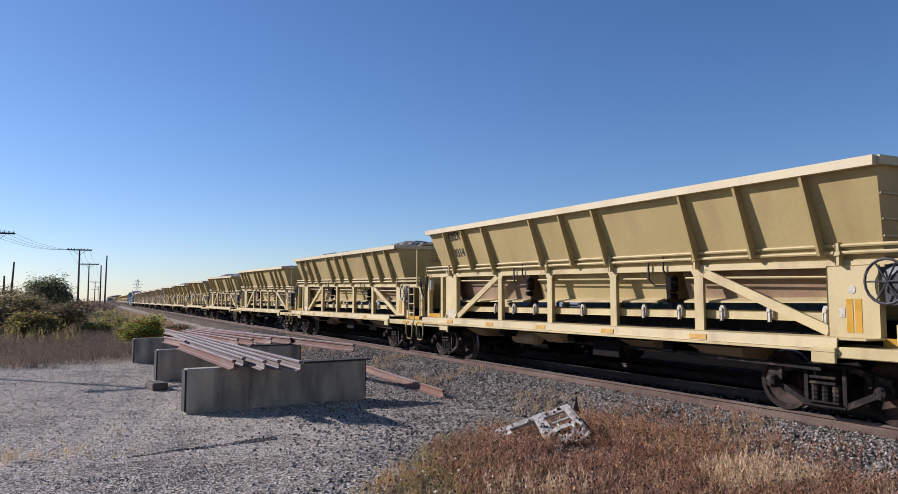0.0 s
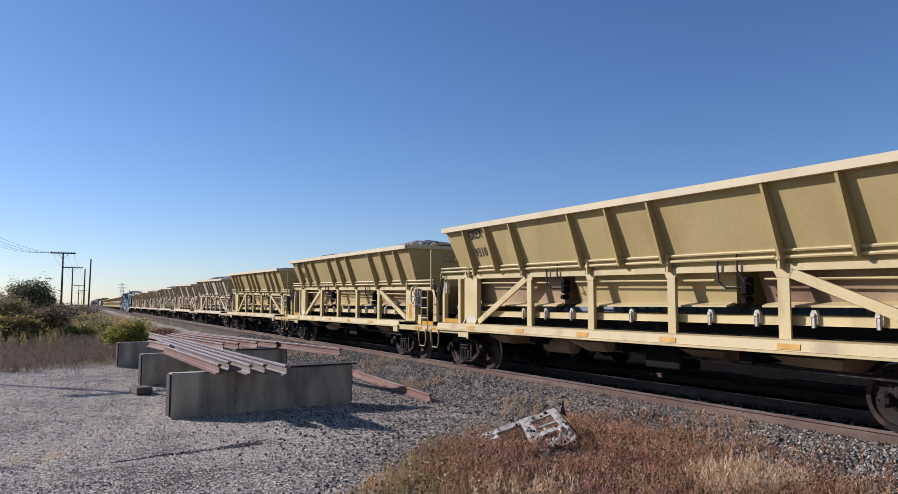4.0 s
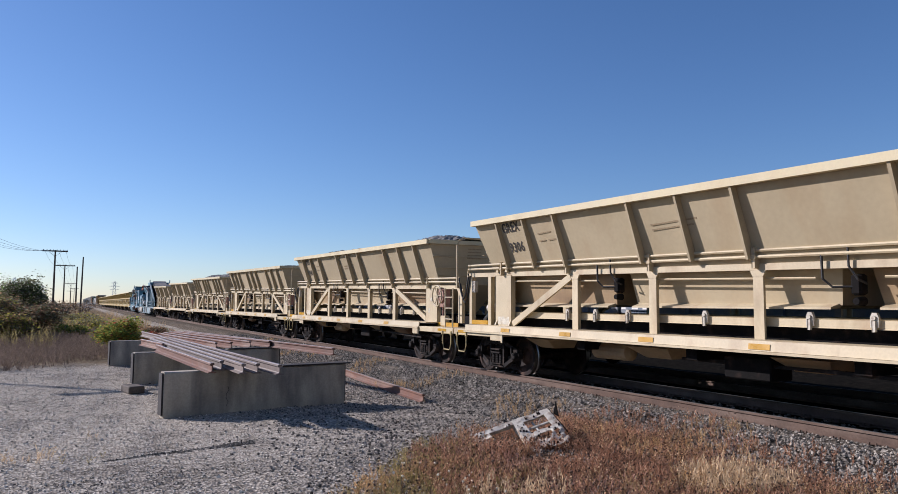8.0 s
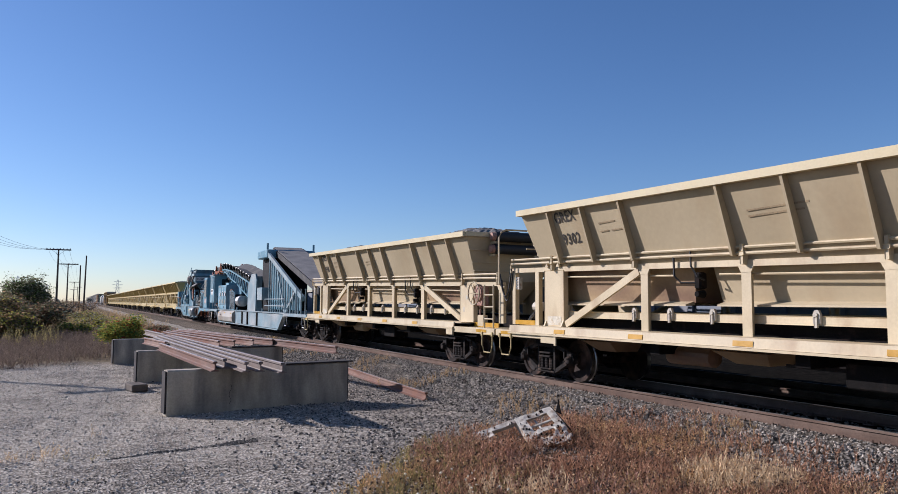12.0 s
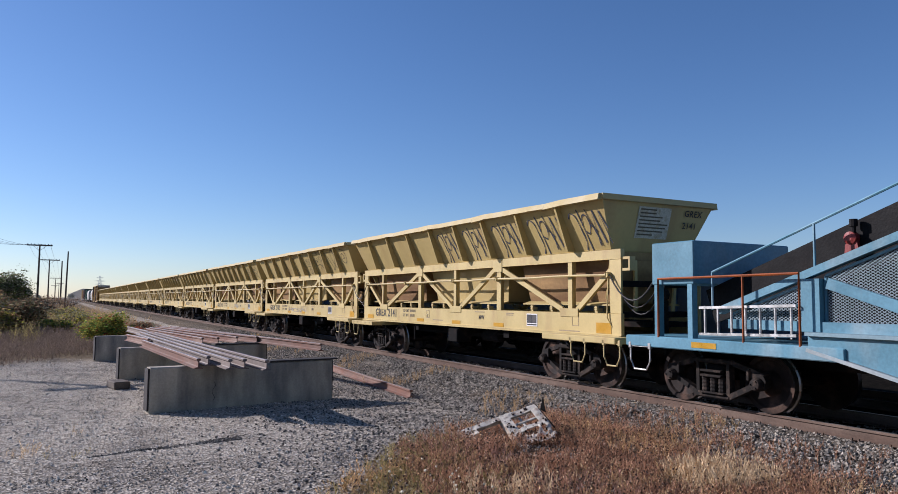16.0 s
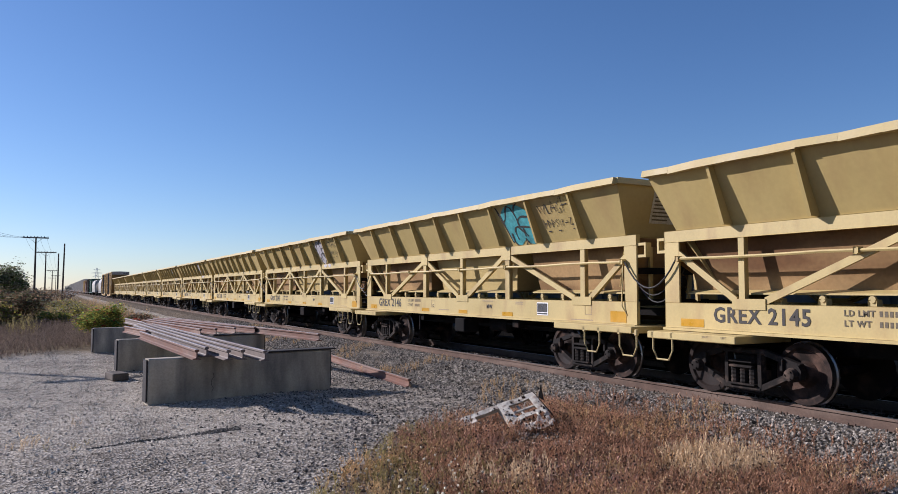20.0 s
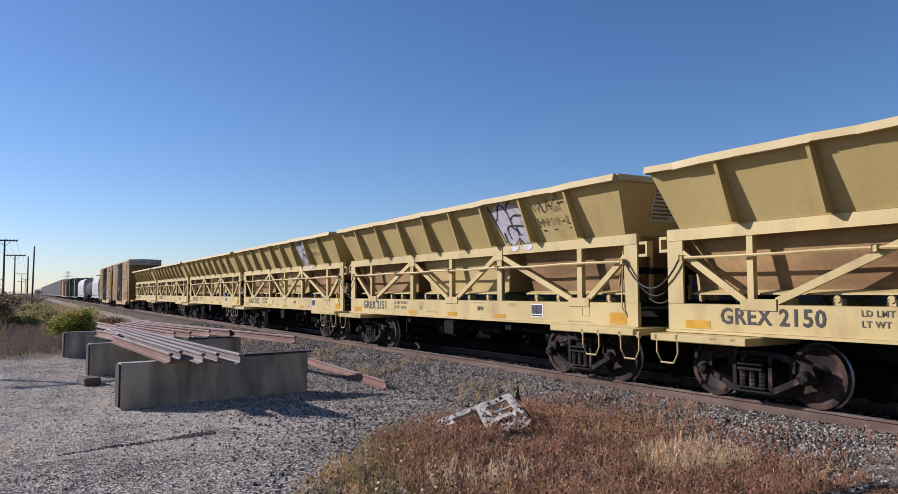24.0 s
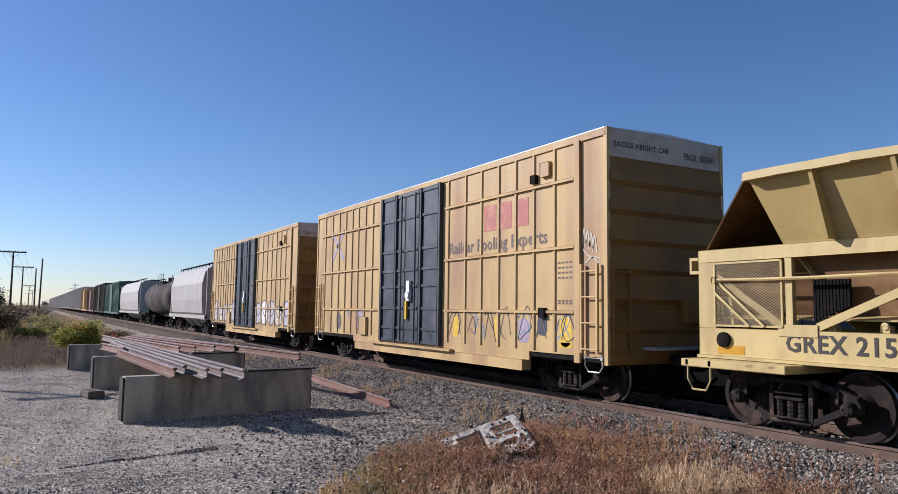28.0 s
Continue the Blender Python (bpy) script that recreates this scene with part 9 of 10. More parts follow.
def tank_car(half):
    car = thing("tank_car", "dark grey tank car with platform railing on top", "railcar")
    g = G()
    prof = [(-half + 0.9, 0.3), (-half + 0.95, 0.9), (-half + 1.25, 1.3), (-half + 1.7, 1.45), (half - 1.7, 1.45), (half - 1.25, 1.3), (half - 0.95, 0.9), (half - 0.9, 0.3)]
    g.disc((0, 0, 2.45), "y", 0, 0, prof, 32)
    part("tank", g, "tank_grey", car, smooth=True)
    g = G()
    g.disc((0, 0, 0), "z", 0, 0, [(3.8, 0.4), (4.25, 0.4)], 16)
    part("dome", g, "tank_grey", car)
    for s in (-1, 1):
        for z in (4.15, 4.5):
            g = G()
            g.tube([(s * 1.0, -1.3, z), (s * 1.0, 1.3, z)], 0.025, 6)
            part("railing", g, "black", car)
        for y in (-1.3, 0, 1.3):
            g = G()
            g.tube([(s * 1.0, y, 3.5), (s * 1.0, y, 4.52)], 0.025, 6)
            part("rail_post", g, "black", car)
    g = G()
    g.box(-1.1, 1.1, -1.4, 1.4, 3.82, 3.87)
    part("platform", g, "black", car)
    for e in (-1, 1):
        g = G()
        g.box(-1.4, 1.4, min(e * half, e * (half - 2.2)), max(e * half, e * (half - 2.2)), 0.95, 1.1)
        g.box(-1.1, 1.1, min(e * (half - 2.4), e * (half - 1.6)), max(e * (half - 2.4), e * (half - 1.6)), 1.0, 1.6)
        part("stub_sill", g, "dark", car)
        coupler(car, e * half, e)
        truck(car, e * (half - 1.7))
    return car


def plain_box(half, m, high, label):
    car = thing("boxcar", label, "railcar", group="boxcars")
    g = G()
    g.box(-1.5, 1.5, -half, half, 0.95, high, 0.03)
    part("body", g, m, car)
    for s in (-1, 1):
        n = int(half / 0.6)
        for k in range(n + 1):
            y = -half + 0.1 + k * (2 * half - 0.2) / n
            g = G()
            g.box(s * 1.5, s * 1.56, y - 0.05, y + 0.05, 0.95, high - 0.1)
            part("side_post", g, m, car)
        g = G()
        g.box(s * 1.56, s * 1.6, -1.5, 1.5, 1.0, high - 0.25)
        part("sliding_door", g, m, car)
        g = G()
        g.box(s * 1.3, s * 1.56, -half, half, 0.72, 0.96)
        part("side_sill", g, m, car)
    g = G()
    g.prism([(-1.57, -half, high), (0, -half, high + 0.1), (1.57, -half, high)], (0, 0, 0), (0, 2 * half, 0))
    part("roof", g, m, car)
    for e in (-1, 1):
        coupler(car, e * half, e)
        truck(car, e * (half - 1.8))
    return car


def rack_car():
    half, high = 13.0, 5.75
    car = thing("autorack", "pale galvanised autorack car with panelled sides", "railcar", group="autoracks")
    g = G()
    g.box(-1.5, 1.5, -half, half, 1.0, high, 0.03)
    part("body", g, "rack", car)
    for s in (-1, 1):
        for k in range(15):
            y = -half + 0.1 + k * (2 * half - 0.2) / 14
            g = G()
            g.box(s * 1.5, s * 1.58, y - 0.06, y + 0.06, 1.0, high)
            part("side_post", g, "rack", car)
        g = G()
        g.box(s * 1.4, s * 1.58, -half, half, 0.8, 1.1)
        part("side_sill", g, "brown", car)
    g = G()
    g.prism([(-1.58, -half, high), (-0.9, -half, high + 0.18), (0.9, -half, high + 0.18), (1.58, -half, high)], (0, 0, 0), (0, 2 * half, 0))
    part("roof", g, "pale_roof", car)
    for e in (-1, 1):
        coupler(car, e * half, e)
        truck(car, e * (half - 2.6))
    return car


BASE = 492.35
h1 = covered_hopper(6.6, "hopper_grey")
TRAIN.append((h1, BASE + 52.2))
TRAIN.append((tank_car(8.2), BASE + 67.6))
h2 = covered_hopper(9.3, "hopper_grey")
TRAIN.append((h2, BASE + 86.6))
TRAIN.append((plain_box(9.8, "green", 4.75, "dark green boxcar with ribbed sides"), BASE + 107.4))
TRAIN.append((plain_box(9.8, "tank_grey", 5.1, "dark grey high boxcar with ribbed sides"), BASE + 128.6))
TRAIN.append((plain_box(9.0, "brown", 4.6, "brown boxcar with ribbed sides"), BASE + 149.2))
TRAIN.append((plain_box(9.0, "ochre", 5.1, "ochre boxcar with ribbed sides"), BASE + 168.9))
rack = rack_car()
for k in range(14):
    TRAIN.append((rack if k == 0 else copy_thing(rack, Matrix()), BASE + 193.0 + 27.2 * k))

# the last short hopper has mesh guards and an end apron
last = SHORT[2155]
M["tan_mesh"] = mat("tan_expanded_mesh", (0.33, 0.25, 0.12), 0.6, vary=0.15, scale=6, stain=(0.16, 0.09, 0.045), stain_amt=0.4)
# dark brown holds the shade of the sloping apron in its colour
M["rust_sheet"] = mat("shaded_brown_sheet", (0.085, 0.045, 0.022), 0.9, spec=0.05, vary=0.3, scale=2, grain=20, bump=0.3, stain=(0.16, 0.09, 0.045), stain_amt=0.4, stain_scale=(1.2, 1.2, 0.6))
screen("mesh_guard", last, ((6.33, 1.52), (5.13, 1.52), (5.13, 2.5), (6.33, 2.5)), -1.075, 0.034, "tan_mesh", 0.03, 0.008, "yframe")
for y0, z0, y1, z1 in ((6.33, 2.27, 5.42, 1.52), (6.33, 2.05, 5.68, 1.52)):
    g = G()
    g.beam((-1.1, y0, z0), (-1.1, y1, z1), 0.04, 0.02, (1, 0, 0))
    part("guard_brace", g, "yframe", last)
g = G()
for k in range(11):
    g.box(-0.93, -0.88, 4.72 - 0.05 * k - 0.018, 4.72 - 0.05 * k + 0.018, 1.62 + 0.02 * k, 2.2)
part("engine_fins", g, "dark", last, "dark ribbed engine fins")
g = G()
g.prism([(-1.46, 5.38, 3.74), (1.46, 5.38, 3.74), (1.04, 6.5, 2.72), (-1.04, 6.5, 2.72)], (0, 0, 0), (0, 0.02, 0.02))
part("end_apron", g, "rust_sheet", last, "sloping end apron with its shade painted in dark brown")
g = G()
g.box(-0.98, 0.98, 6.5, 6.66, 2.53, 2.71, 0.01)
part("end_deck", g, "yframe", last)
g = G()
g.disc((-1.07, 6.17, 1.30), "x", 0, 0, [(-0.06, 0.05), (-0.04, 0.12), (0.06, 0.12)], 12)
part("brake_hub", g, "dark", last)


# ---- gondolas standing on the far track ----
XF = XC + 4.3
for k in (-1, 1):
    rail = thing("track_rail", "dull rail of the far track", "rail", (XF + k * 0.753, 0, -0.15), "rails of the far track", "structure")
    g = G()
    g.prism([(a, 0, z) for a, z in rail_prof], (0, -60, 0), (0, 260, 0))
    part("rail_body", g, "rail", rail)
g = G()
g.prism([(XF - 1.9, 0, -0.75), (XF - 1.5, 0, -0.33), (XF + 1.5, 0, -0.33), (XF + 2.2, 0, -0.95), (XF - 1.9, 0, -0.95)], (0, -60, 0), (0, 260, 0))
tagged(part("far_ballast_bed", g, "bed"), "stone bed of the far track, blackened for shade", "ballast bed", kind="structure")
M["gondola_blue"] = mat("faded_grey_blue_gondola_paint", (0.15, 0.185, 0.235), 0.6, vary=0.12, scale=1.2, grain=16, bump=0.1, stain=(0.30, 0.27, 0.23), stain_amt=0.4)


def gondola(half=8.0):
    car = thing("gondola", "faded grey-blue gondola standing on the far track", "railcar", group="standing gondolas")
    for s in (-1, 1):
        g = G()
        g.box(s * 1.45, s * 1.5, -half, half, 1.0, 2.5)
        part("side_wall", g, "gondola_blue", car)
        g = G()
        g.box(s * 1.44, s * 1.58, -half, half, 2.5, 2.62, 0.01)
        part("top_rail", g, "notice", car, "pale top rail")
        for k in range(13):
            g = G()
            y = -half + 0.1 + (2 * half - 0.2) * k / 12
            g.box(s * 1.5, s * 1.57, y - 0.07, y + 0.07, 1.0, 2.5)
            part("side_post", g, "gondola_blue", car)
        g = G()
        g.box(s * 1.36, s * 1.55, -half, half, 0.85, 1.05)
        part("side_sill", g, "gondola_blue", car)
    for e in (-1, 1):
        g = G()
        g.box(-1.45, 1.45, min(e * half, e * (half - 0.06)), max(e * half, e * (half - 0.06)), 1.0, 2.6)
        part("end_wall", g, "gondola_blue", car)
        coupler(car, e * half, e)
        truck(car, e * (half - 1.6))
    g = G()
    g.box(-1.45, 1.45, -half, half, 0.92, 1.0)
    part("floor", g, "dark", car)
    g = G()
    for k, w in enumerate((0.3, 0.18, 0.24, 0.3)):
        patch(g, (-1.5, 2.9 - 0.42 * k, 1.75), (0, -1, 0), (0, 0, 1), w, 0.34)
    part("mark_bars", g, "white", car, "white lettering bars")
    return car


first = gondola()
PARKED = [first] + [copy_thing(first, Matrix()) for _ in range(3)]
for k, car in enumerate(PARKED):
    car.matrix_world = pose(XF, 13.2 + 17.4 * (k - 1), -0.15)


# ---- stones, weeds, shrubs, poles ----
def cloud(name, base_v, base_f, places, material, label, category, parent=None):
    """Many copies of a small shape in one mesh; places: array of (x, y, z, sx, sy, sz, turn, tip)."""
    P = np.asarray(places, float)
    V, F = np.asarray(base_v, float), base_f
    n, m = len(P), len(V)
    v = V[None] * P[:, None, 3:6]
    c, s = np.cos(P[:, 7])[:, None], np.sin(P[:, 7])[:, None]
    y, z = v[..., 1] * c - v[..., 2] * s, v[..., 1] * s + v[..., 2] * c
    x = v[..., 0]
    c, s = np.cos(P[:, 6])[:, None], np.sin(P[:, 6])[:, None]
    out = np.stack([x * c - y * s, x * s + y * c, z], -1) + P[:, None, :3]
    k = len(F[0])
    f = (np.asarray(F)[None] + (np.arange(n) * m)[:, None, None]).reshape(-1, k)
    me = bpy.data.meshes.new(name)
    me.from_pydata(out.reshape(-1, 3).tolist(), [], f.tolist())
    me.materials.append(material)
    ob = new(name, me)
    if parent:
        ob.parent = parent
        return ob
    return tagged(ob, label, category, kind="stuff")


rng = np.random.default_rng(7)
STONE_V = [(0.5, 0.1, 0.0), (-0.1, 0.5, 0.05), (-0.5, -0.1, 0.0), (0.1, -0.5, -0.05), (0.12, 0.08, 0.42), (-0.1, 0.1, -0.4), (0.3, -0.3, 0.28), (-0.32, 0.25, 0.25)]
STONE_F = [(0, 1, 4), (1, 7, 4), (7, 2, 4), (2, 3, 4), (3, 6, 4), (6, 0, 4), (1, 0, 5), (2, 1, 5), (3, 2, 5), (0, 3, 5), (3, 0, 6), (1, 2, 7)]


def scatter(n, x0, x1, y0, y1, keep, size, height):
    x, y = rng.uniform(x0, x1, n * 3), rng.uniform(y0, y1, n * 3)
    sel = np.array([keep(a, b) for a, b in zip(x, y)])
    x, y = x[sel][:n], y[sel][:n]
    s = rng.uniform(size[0], size[1], len(x)) ** 1.0
    z = np.array([height(a, b) for a, b in zip(x, y)])
    k = rng.uniform(0.7, 1.3, (3, len(x)))
    return np.stack([x, y, z, s * k[0], s * k[1], s * k[2] * 0.8, rng.uniform(0, 6.28, len(x)), rng.uniform(0, 6.28, len(x))], -1)


def bed_height(x, y):
    if x < 8.15:
        return -0.47 + (x - 7.75) * 0.275
    if x < 8.75:
        return -0.36 + (x - 8.15) * 0.267
    return -0.185


M["stone"] = mat("grey_brown_track_stone", (0.225, 0.197, 0.161), 0.9, vary=0.25, scale=20, grain=90, bump=0.3, islands=0.9)
M["dark_stone"] = mat("dark_lot_stone", (0.15, 0.132, 0.108), 0.9, vary=0.25, scale=20, grain=90, bump=0.3, islands=0.7)
M["pebble"] = mat("pale_lot_stone", (0.50, 0.45, 0.37), 0.9, vary=0.2, scale=20, grain=90, bump=0.2, islands=0.6)
cloud("track_ballast", STONE_V, STONE_F, scatter(46000, 7.0, 9.72, 4.5, 46, lambda x, y: rng.random() < 1.25 - y / 44, (0.03, 0.076), lambda x, y: max(bed_height(x, y), ground_height(x, y)) + 0.010), M["stone"], "loose grey-brown crushed stone on the ballast shoulder", "stones")
cloud("track_ballast", STONE_V, STONE_F, scatter(3500, 9.86, 11.2, 4, 30, lambda x, y: True, (0.035, 0.08), lambda x, y: -0.20), M["stone"], "crushed stone between the rails", "stones")
cloud("scattered_stone", STONE_V, STONE_F, scatter(17000, 1.6, 7.6, 6, 30, lambda x, y: rng.random() < min(1, max(0.06, (x - 0.16 * y - 0.4) / 2.5)), (0.018, 0.058), lambda x, y: ground_height(x, y) + 0.006), M["stone"], "scattered grey-brown stones", "stones")
cloud("lot_gravel", STONE_V, STONE_F, scatter(15000, -6, 5.0, 7.5, 28, lambda x, y: abs(x) < 0.7 * y, (0.010, 0.042), lambda x, y: ground_height(x, y) + 0.004), M["pebble"], "loose pale gravel of the lot", "stones")
# dark coarse stone in the near lot and in a thin wedge beside the slab
cloud("scattered_stone", STONE_V, STONE_F, scatter(4000, -4, 4.2, 7.0, 11.2, lambda x, y: noise.noise((x * 0.8, y * 0.8, 31.0)) + (10.0 - y) * 0.25 > 0.05, (0.012, 0.032), lambda x, y: ground_height(x, y) + 0.003), M["dark_stone"], "dark coarse gravel in the lot", "stones")
cloud("scattered_stone", STONE_V, STONE_F, scatter(1500, 0.4, 2.5, 10.6, 11.6, lambda x, y: abs(y - 10.93 - 0.24 * (x - 0.67)) < 0.02 + 0.05 * (x - 0.4), (0.014, 0.04), lambda x, y: ground_height(x, y) + 0.004), M["dark_stone"], "dark gravel in a thin wedge across the lot", "stones")

# dry weeds: a stem with side sprigs, several shapes
M["rust_weed"] = mat("rust_red_dry_weed", (0.40, 0.222, 0.132), 0.85, thin=0.3, vary=0.25, scale=2.2, islands=0.8, bump=0)
M["gold_weed"] = mat("golden_brown_dry_weed", (0.48, 0.30, 0.14), 0.85, thin=0.3, vary=0.25, scale=2.2, islands=0.7, bump=0)
M["mauve_weed"] = mat("mauve_brown_dry_weed", (0.38, 0.225, 0.165), 0.85, thin=0.3, vary=0.2, scale=3, islands=0.6, bump=0)
M["flower"] = mat("cream_seed_fluff", (0.72, 0.66, 0.5), 0.9, vary=0.1, scale=9, islands=0.3, bump=0)
M["straw_weed"] = mat("straw_dry_weed", (0.52, 0.355, 0.18), 0.85, thin=0.35, vary=0.2, scale=3, islands=0.45, bump=0)
M["pale_straw"] = mat("pale_matted_straw", (0.66, 0.49, 0.30), 0.85, thin=0.35, vary=0.2, scale=3, islands=0.35, bump=0)
M["olive_weed"] = mat("olive_weed", (0.36, 0.29, 0.12), 0.8, thin=0.4, vary=0.2, scale=3, islands=0.5, bump=0)
M["grey_weed"] = mat("grey_brown_weed", (0.19, 0.142, 0.108), 0.85, thin=0.35, vary=0.2, scale=3, islands=0.5, bump=0)
M["seed_head"] = mat("dark_seed_head", (0.07, 0.04, 0.025), 0.9, vary=0.3, scale=5, islands=0.4, bump=0)


def weed_shape(seed, sprigs, spread, blade):
    """Unit-high plant of thin triangles: returns (verts, faces)."""
    r = random.Random(seed)
    v, f = [], []

    def spike(p, q, w):
        d = Vector(q) - Vector(p)
        sd = d.cross(Vector((r.uniform(-1, 1), r.uniform(-1, 1), 0.2))).normalized() * w
        k = len(v)
        v.extend([tuple(Vector(p) - sd), tuple(Vector(p) + sd), tuple(q)])
        f.append((k, k + 1, k + 2))
    for _ in range(3):
        a = r.uniform(0, 6.28)
        tip = Vector((math.cos(a), math.sin(a), 0)) * spread * r.uniform(0.2, 1) + Vector((0, 0, r.uniform(0.7, 1.0)))
        spike((r.uniform(-0.05, 0.05), r.uniform(-0.05, 0.05), 0), tip, 0.012)
        for _ in range(sprigs):
            u = r.uniform(0.25, 1.0)
            b = tip * u
            a2 = r.uniform(0, 6.28)
            q = b + Vector((math.cos(a2) * 0.7, math.sin(a2) * 0.7, r.uniform(0.4, 1.7))) * r.uniform(0.06, 0.17)
            spike(b, q, blade)
    return v, f


def in_weeds(x, y):
    """The weed patch beside the track, thinning out over the stones of the shoulder."""
    edge = 10.5 + 0.9 * noise.noise((x * 0.7, y * 0.3, 3.0)) + max(0, (x - 6.3)) * 0.2
    left = 2.3 + max(0.0, (y - 7.2)) * 0.7 + 0.5 * noise.noise((x * 0.8, y * 0.8, 9.0))
    right = 8.05 + 0.35 * noise.noise((0.3, y * 0.8, 1.0)) - 0.25 * (6.2 < y < 7.2)
    if x > right and rng.random() > 0.42 * (1 - (x - right) / 1.1) + 0.25 * noise.noise((x * 1.6, y * 1.6, 8.0)):
        return False
    if y > edge - 1.0 and rng.random() > 0.9 * (edge - y) + 0.15:
        return False
    return y < edge and left < x < 9.3 and not (5.45 < x < 6.75 and 9.3 < y < 9.8)


def plants(n, x0, x1, y0, y1, keep, h, wide, height=None):
    x, y = rng.uniform(x0, x1, n * 4), rng.uniform(y0, y1, n * 4)
    sel = np.array([bool(keep(a, b)) for a, b in zip(x, y)])
    x, y = x[sel][:n], y[sel][:n]
    hh = rng.uniform(h[0], h[1], len(x))
    w = hh * rng.uniform(wide * 0.7, wide * 1.3, len(x))
    z = np.array([(height or ground_height)(a, b) - 0.01 for a, b in zip(x, y)])
    return np.stack([x, y, z, w, w, hh, rng.uniform(0, 6.28, len(x)), rng.normal(0, 0.16, len(x))], -1)


def clump(x, y, s, k):
    return noise.noise((x * s, y * s, k))


def thinning(x, y):
    """Plants grow sparser towards the edge of the patch that meets the lot."""
    return rng.random() < 0.25 + 0.5 * (x - 2.3 - max(0.0, (y - 7.2)) * 0.7)


def gold(x, y):
    return ((x - 7.5) / 0.8) ** 2 + ((y - 7.7) / 1.0) ** 2 < 1


def mauve(x, y):
    return ((x - 4.9) / 1.1) ** 2 + ((y - 6.7) / 0.6) ** 2 < 1


for k, (n, m, h, wide, keep, nm, lb) in enumerate((
        (7000, "rust_weed", (0.08, 0.25), 1.2, lambda x, y: in_weeds(x, y) and thinning(x, y) and clump(x, y, 0.9, 5) > -0.4 and x > 3.5 + 0.25 * (y - 7) and not (gold(x, y) and rng.random() < 0.6) and not (mauve(x, y) and rng.random() < 0.7) and (x - 6.9) ** 2 / 0.7 + (y - 6.15) ** 2 / 0.28 > 1, "dry_weed", "dense rust-red dried weeds"),
        (1100, "straw_weed", (0.08, 0.26), 1.2, lambda x, y: in_weeds(x, y) and clump(x, y, 0.6, 15) > 0.1, "dry_grass", "straw-coloured dry grass tufts"),
        (2400, "olive_weed", (0.07, 0.24), 1.3, lambda x, y: in_weeds(x, y) and thinning(x + 0.5, y) and x < 4.5 + 0.3 * (y - 7), "green_weed", "olive and yellow weeds at the lot's edge"),
        (1300, "gold_weed", (0.1, 0.3), 1.1, lambda x, y: in_weeds(x, y) and (gold(x, y) or clump(x, y, 0.8, 77) > 0.25), "dry_weed", "golden-brown dried weeds"),
        (2600, "pale_straw", (0.16, 0.36), 1.0, lambda x, y: (x - 6.9) ** 2 / 0.55 + (y - 6.15) ** 2 / 0.3 < 1 or (x - 4.2) ** 2 / 0.5 + (y - 6.75) ** 2 / 0.12 < 1 and rng.random() < 0.5, "dry_grass", "pale straw grass mound among rusty weeds"),
        (900, "straw_weed", (0.06, 0.2), 1.3, lambda x, y: 6.8 < x < 9.2 and clump(x, y, 0.55, 35) > 0.3, "dry_grass", "thin dry grass on the ballast shoulder"),
        (800, "pale_straw", (0.08, 0.24), 1.5, lambda x, y: (x + 0.75) ** 2 / 0.6 + (y - 11.3) ** 2 / 0.09 < 1 or (x - 0.3) ** 2 + (y - 13) ** 2 < 0.03, "dry_grass", "low straw tuft in the gravel"),
        (260, "olive_weed", (0.06, 0.15), 1.5, lambda x, y: (x - 0.15) ** 2 / 0.12 + (y - 11.1) ** 2 / 0.05 < 1 or (x + 3.4) ** 2 + (y - 21) ** 2 < 0.8, "green_weed", "low green tuft in the gravel"),
        (1500, "mauve_weed", (0.08, 0.24), 1.2, lambda x, y: in_weeds(x, y) and (mauve(x, y) or clump(x, y, 0.7, 91) > 0.3), "dry_weed", "mauve-brown dried weeds"),
)):
    sv, sf = weed_shape(60 + k, 8, 0.35, 0.022)
    lim = (2.2, 9.4, 4.6, 16.0) if k < 5 or k == 8 else ((6.8, 9.2, 6, 40) if k == 5 else (-5, 1, 10, 23))
    cloud(nm, sv, sf, plants(n, *lim, keep, h, wide, (lambda x, y: max(bed_height(x, y) if x > 7.75 else -9, ground_height(x, y)))), M[m], lb, "weeds")


def heads(n, keep, r, up, material, label, category):
    """Seed heads: small uneven knobs held above the stems."""
    x, y = rng.uniform(2.2, 9.3, n * 6), rng.uniform(4.6, 12.0, n * 6)
    sel = np.array([bool(keep(a, b)) for a, b in zip(x, y)])
    x, y = x[sel][:n], y[sel][:n]
    z = np.array([max(bed_height(a, b) if a > 7.75 else -9, ground_height(a, b)) for a, b in zip(x, y)]) + rng.uniform(*up, len(x))
    q = rng.uniform(*r, len(x))
    cloud("seed_head", STONE_V, STONE_F, np.stack([x, y, z, q, q, q * 1.3, rng.uniform(0, 6.28, len(x)), rng.uniform(0, 6.28, len(x))], -1), M[material], label, category)


heads(2600, lambda x, y: in_weeds(x, y) and thinning(x, y), (0.012, 0.03), (0.08, 0.24), "seed_head", "dark dried seed heads among the weeds", "weeds")
heads(1300, lambda x, y: in_weeds(x, y) and thinning(x, y), (0.01, 0.022), (0.1, 0.25), "pale_straw", "pale seed heads among the weeds", "weeds")
heads(150, lambda x, y: in_weeds(x, y) and x < 4.1 and y < 8.6, (0.018, 0.036), (0.12, 0.26), "flower", "cream seed fluff on olive weeds", "weeds")

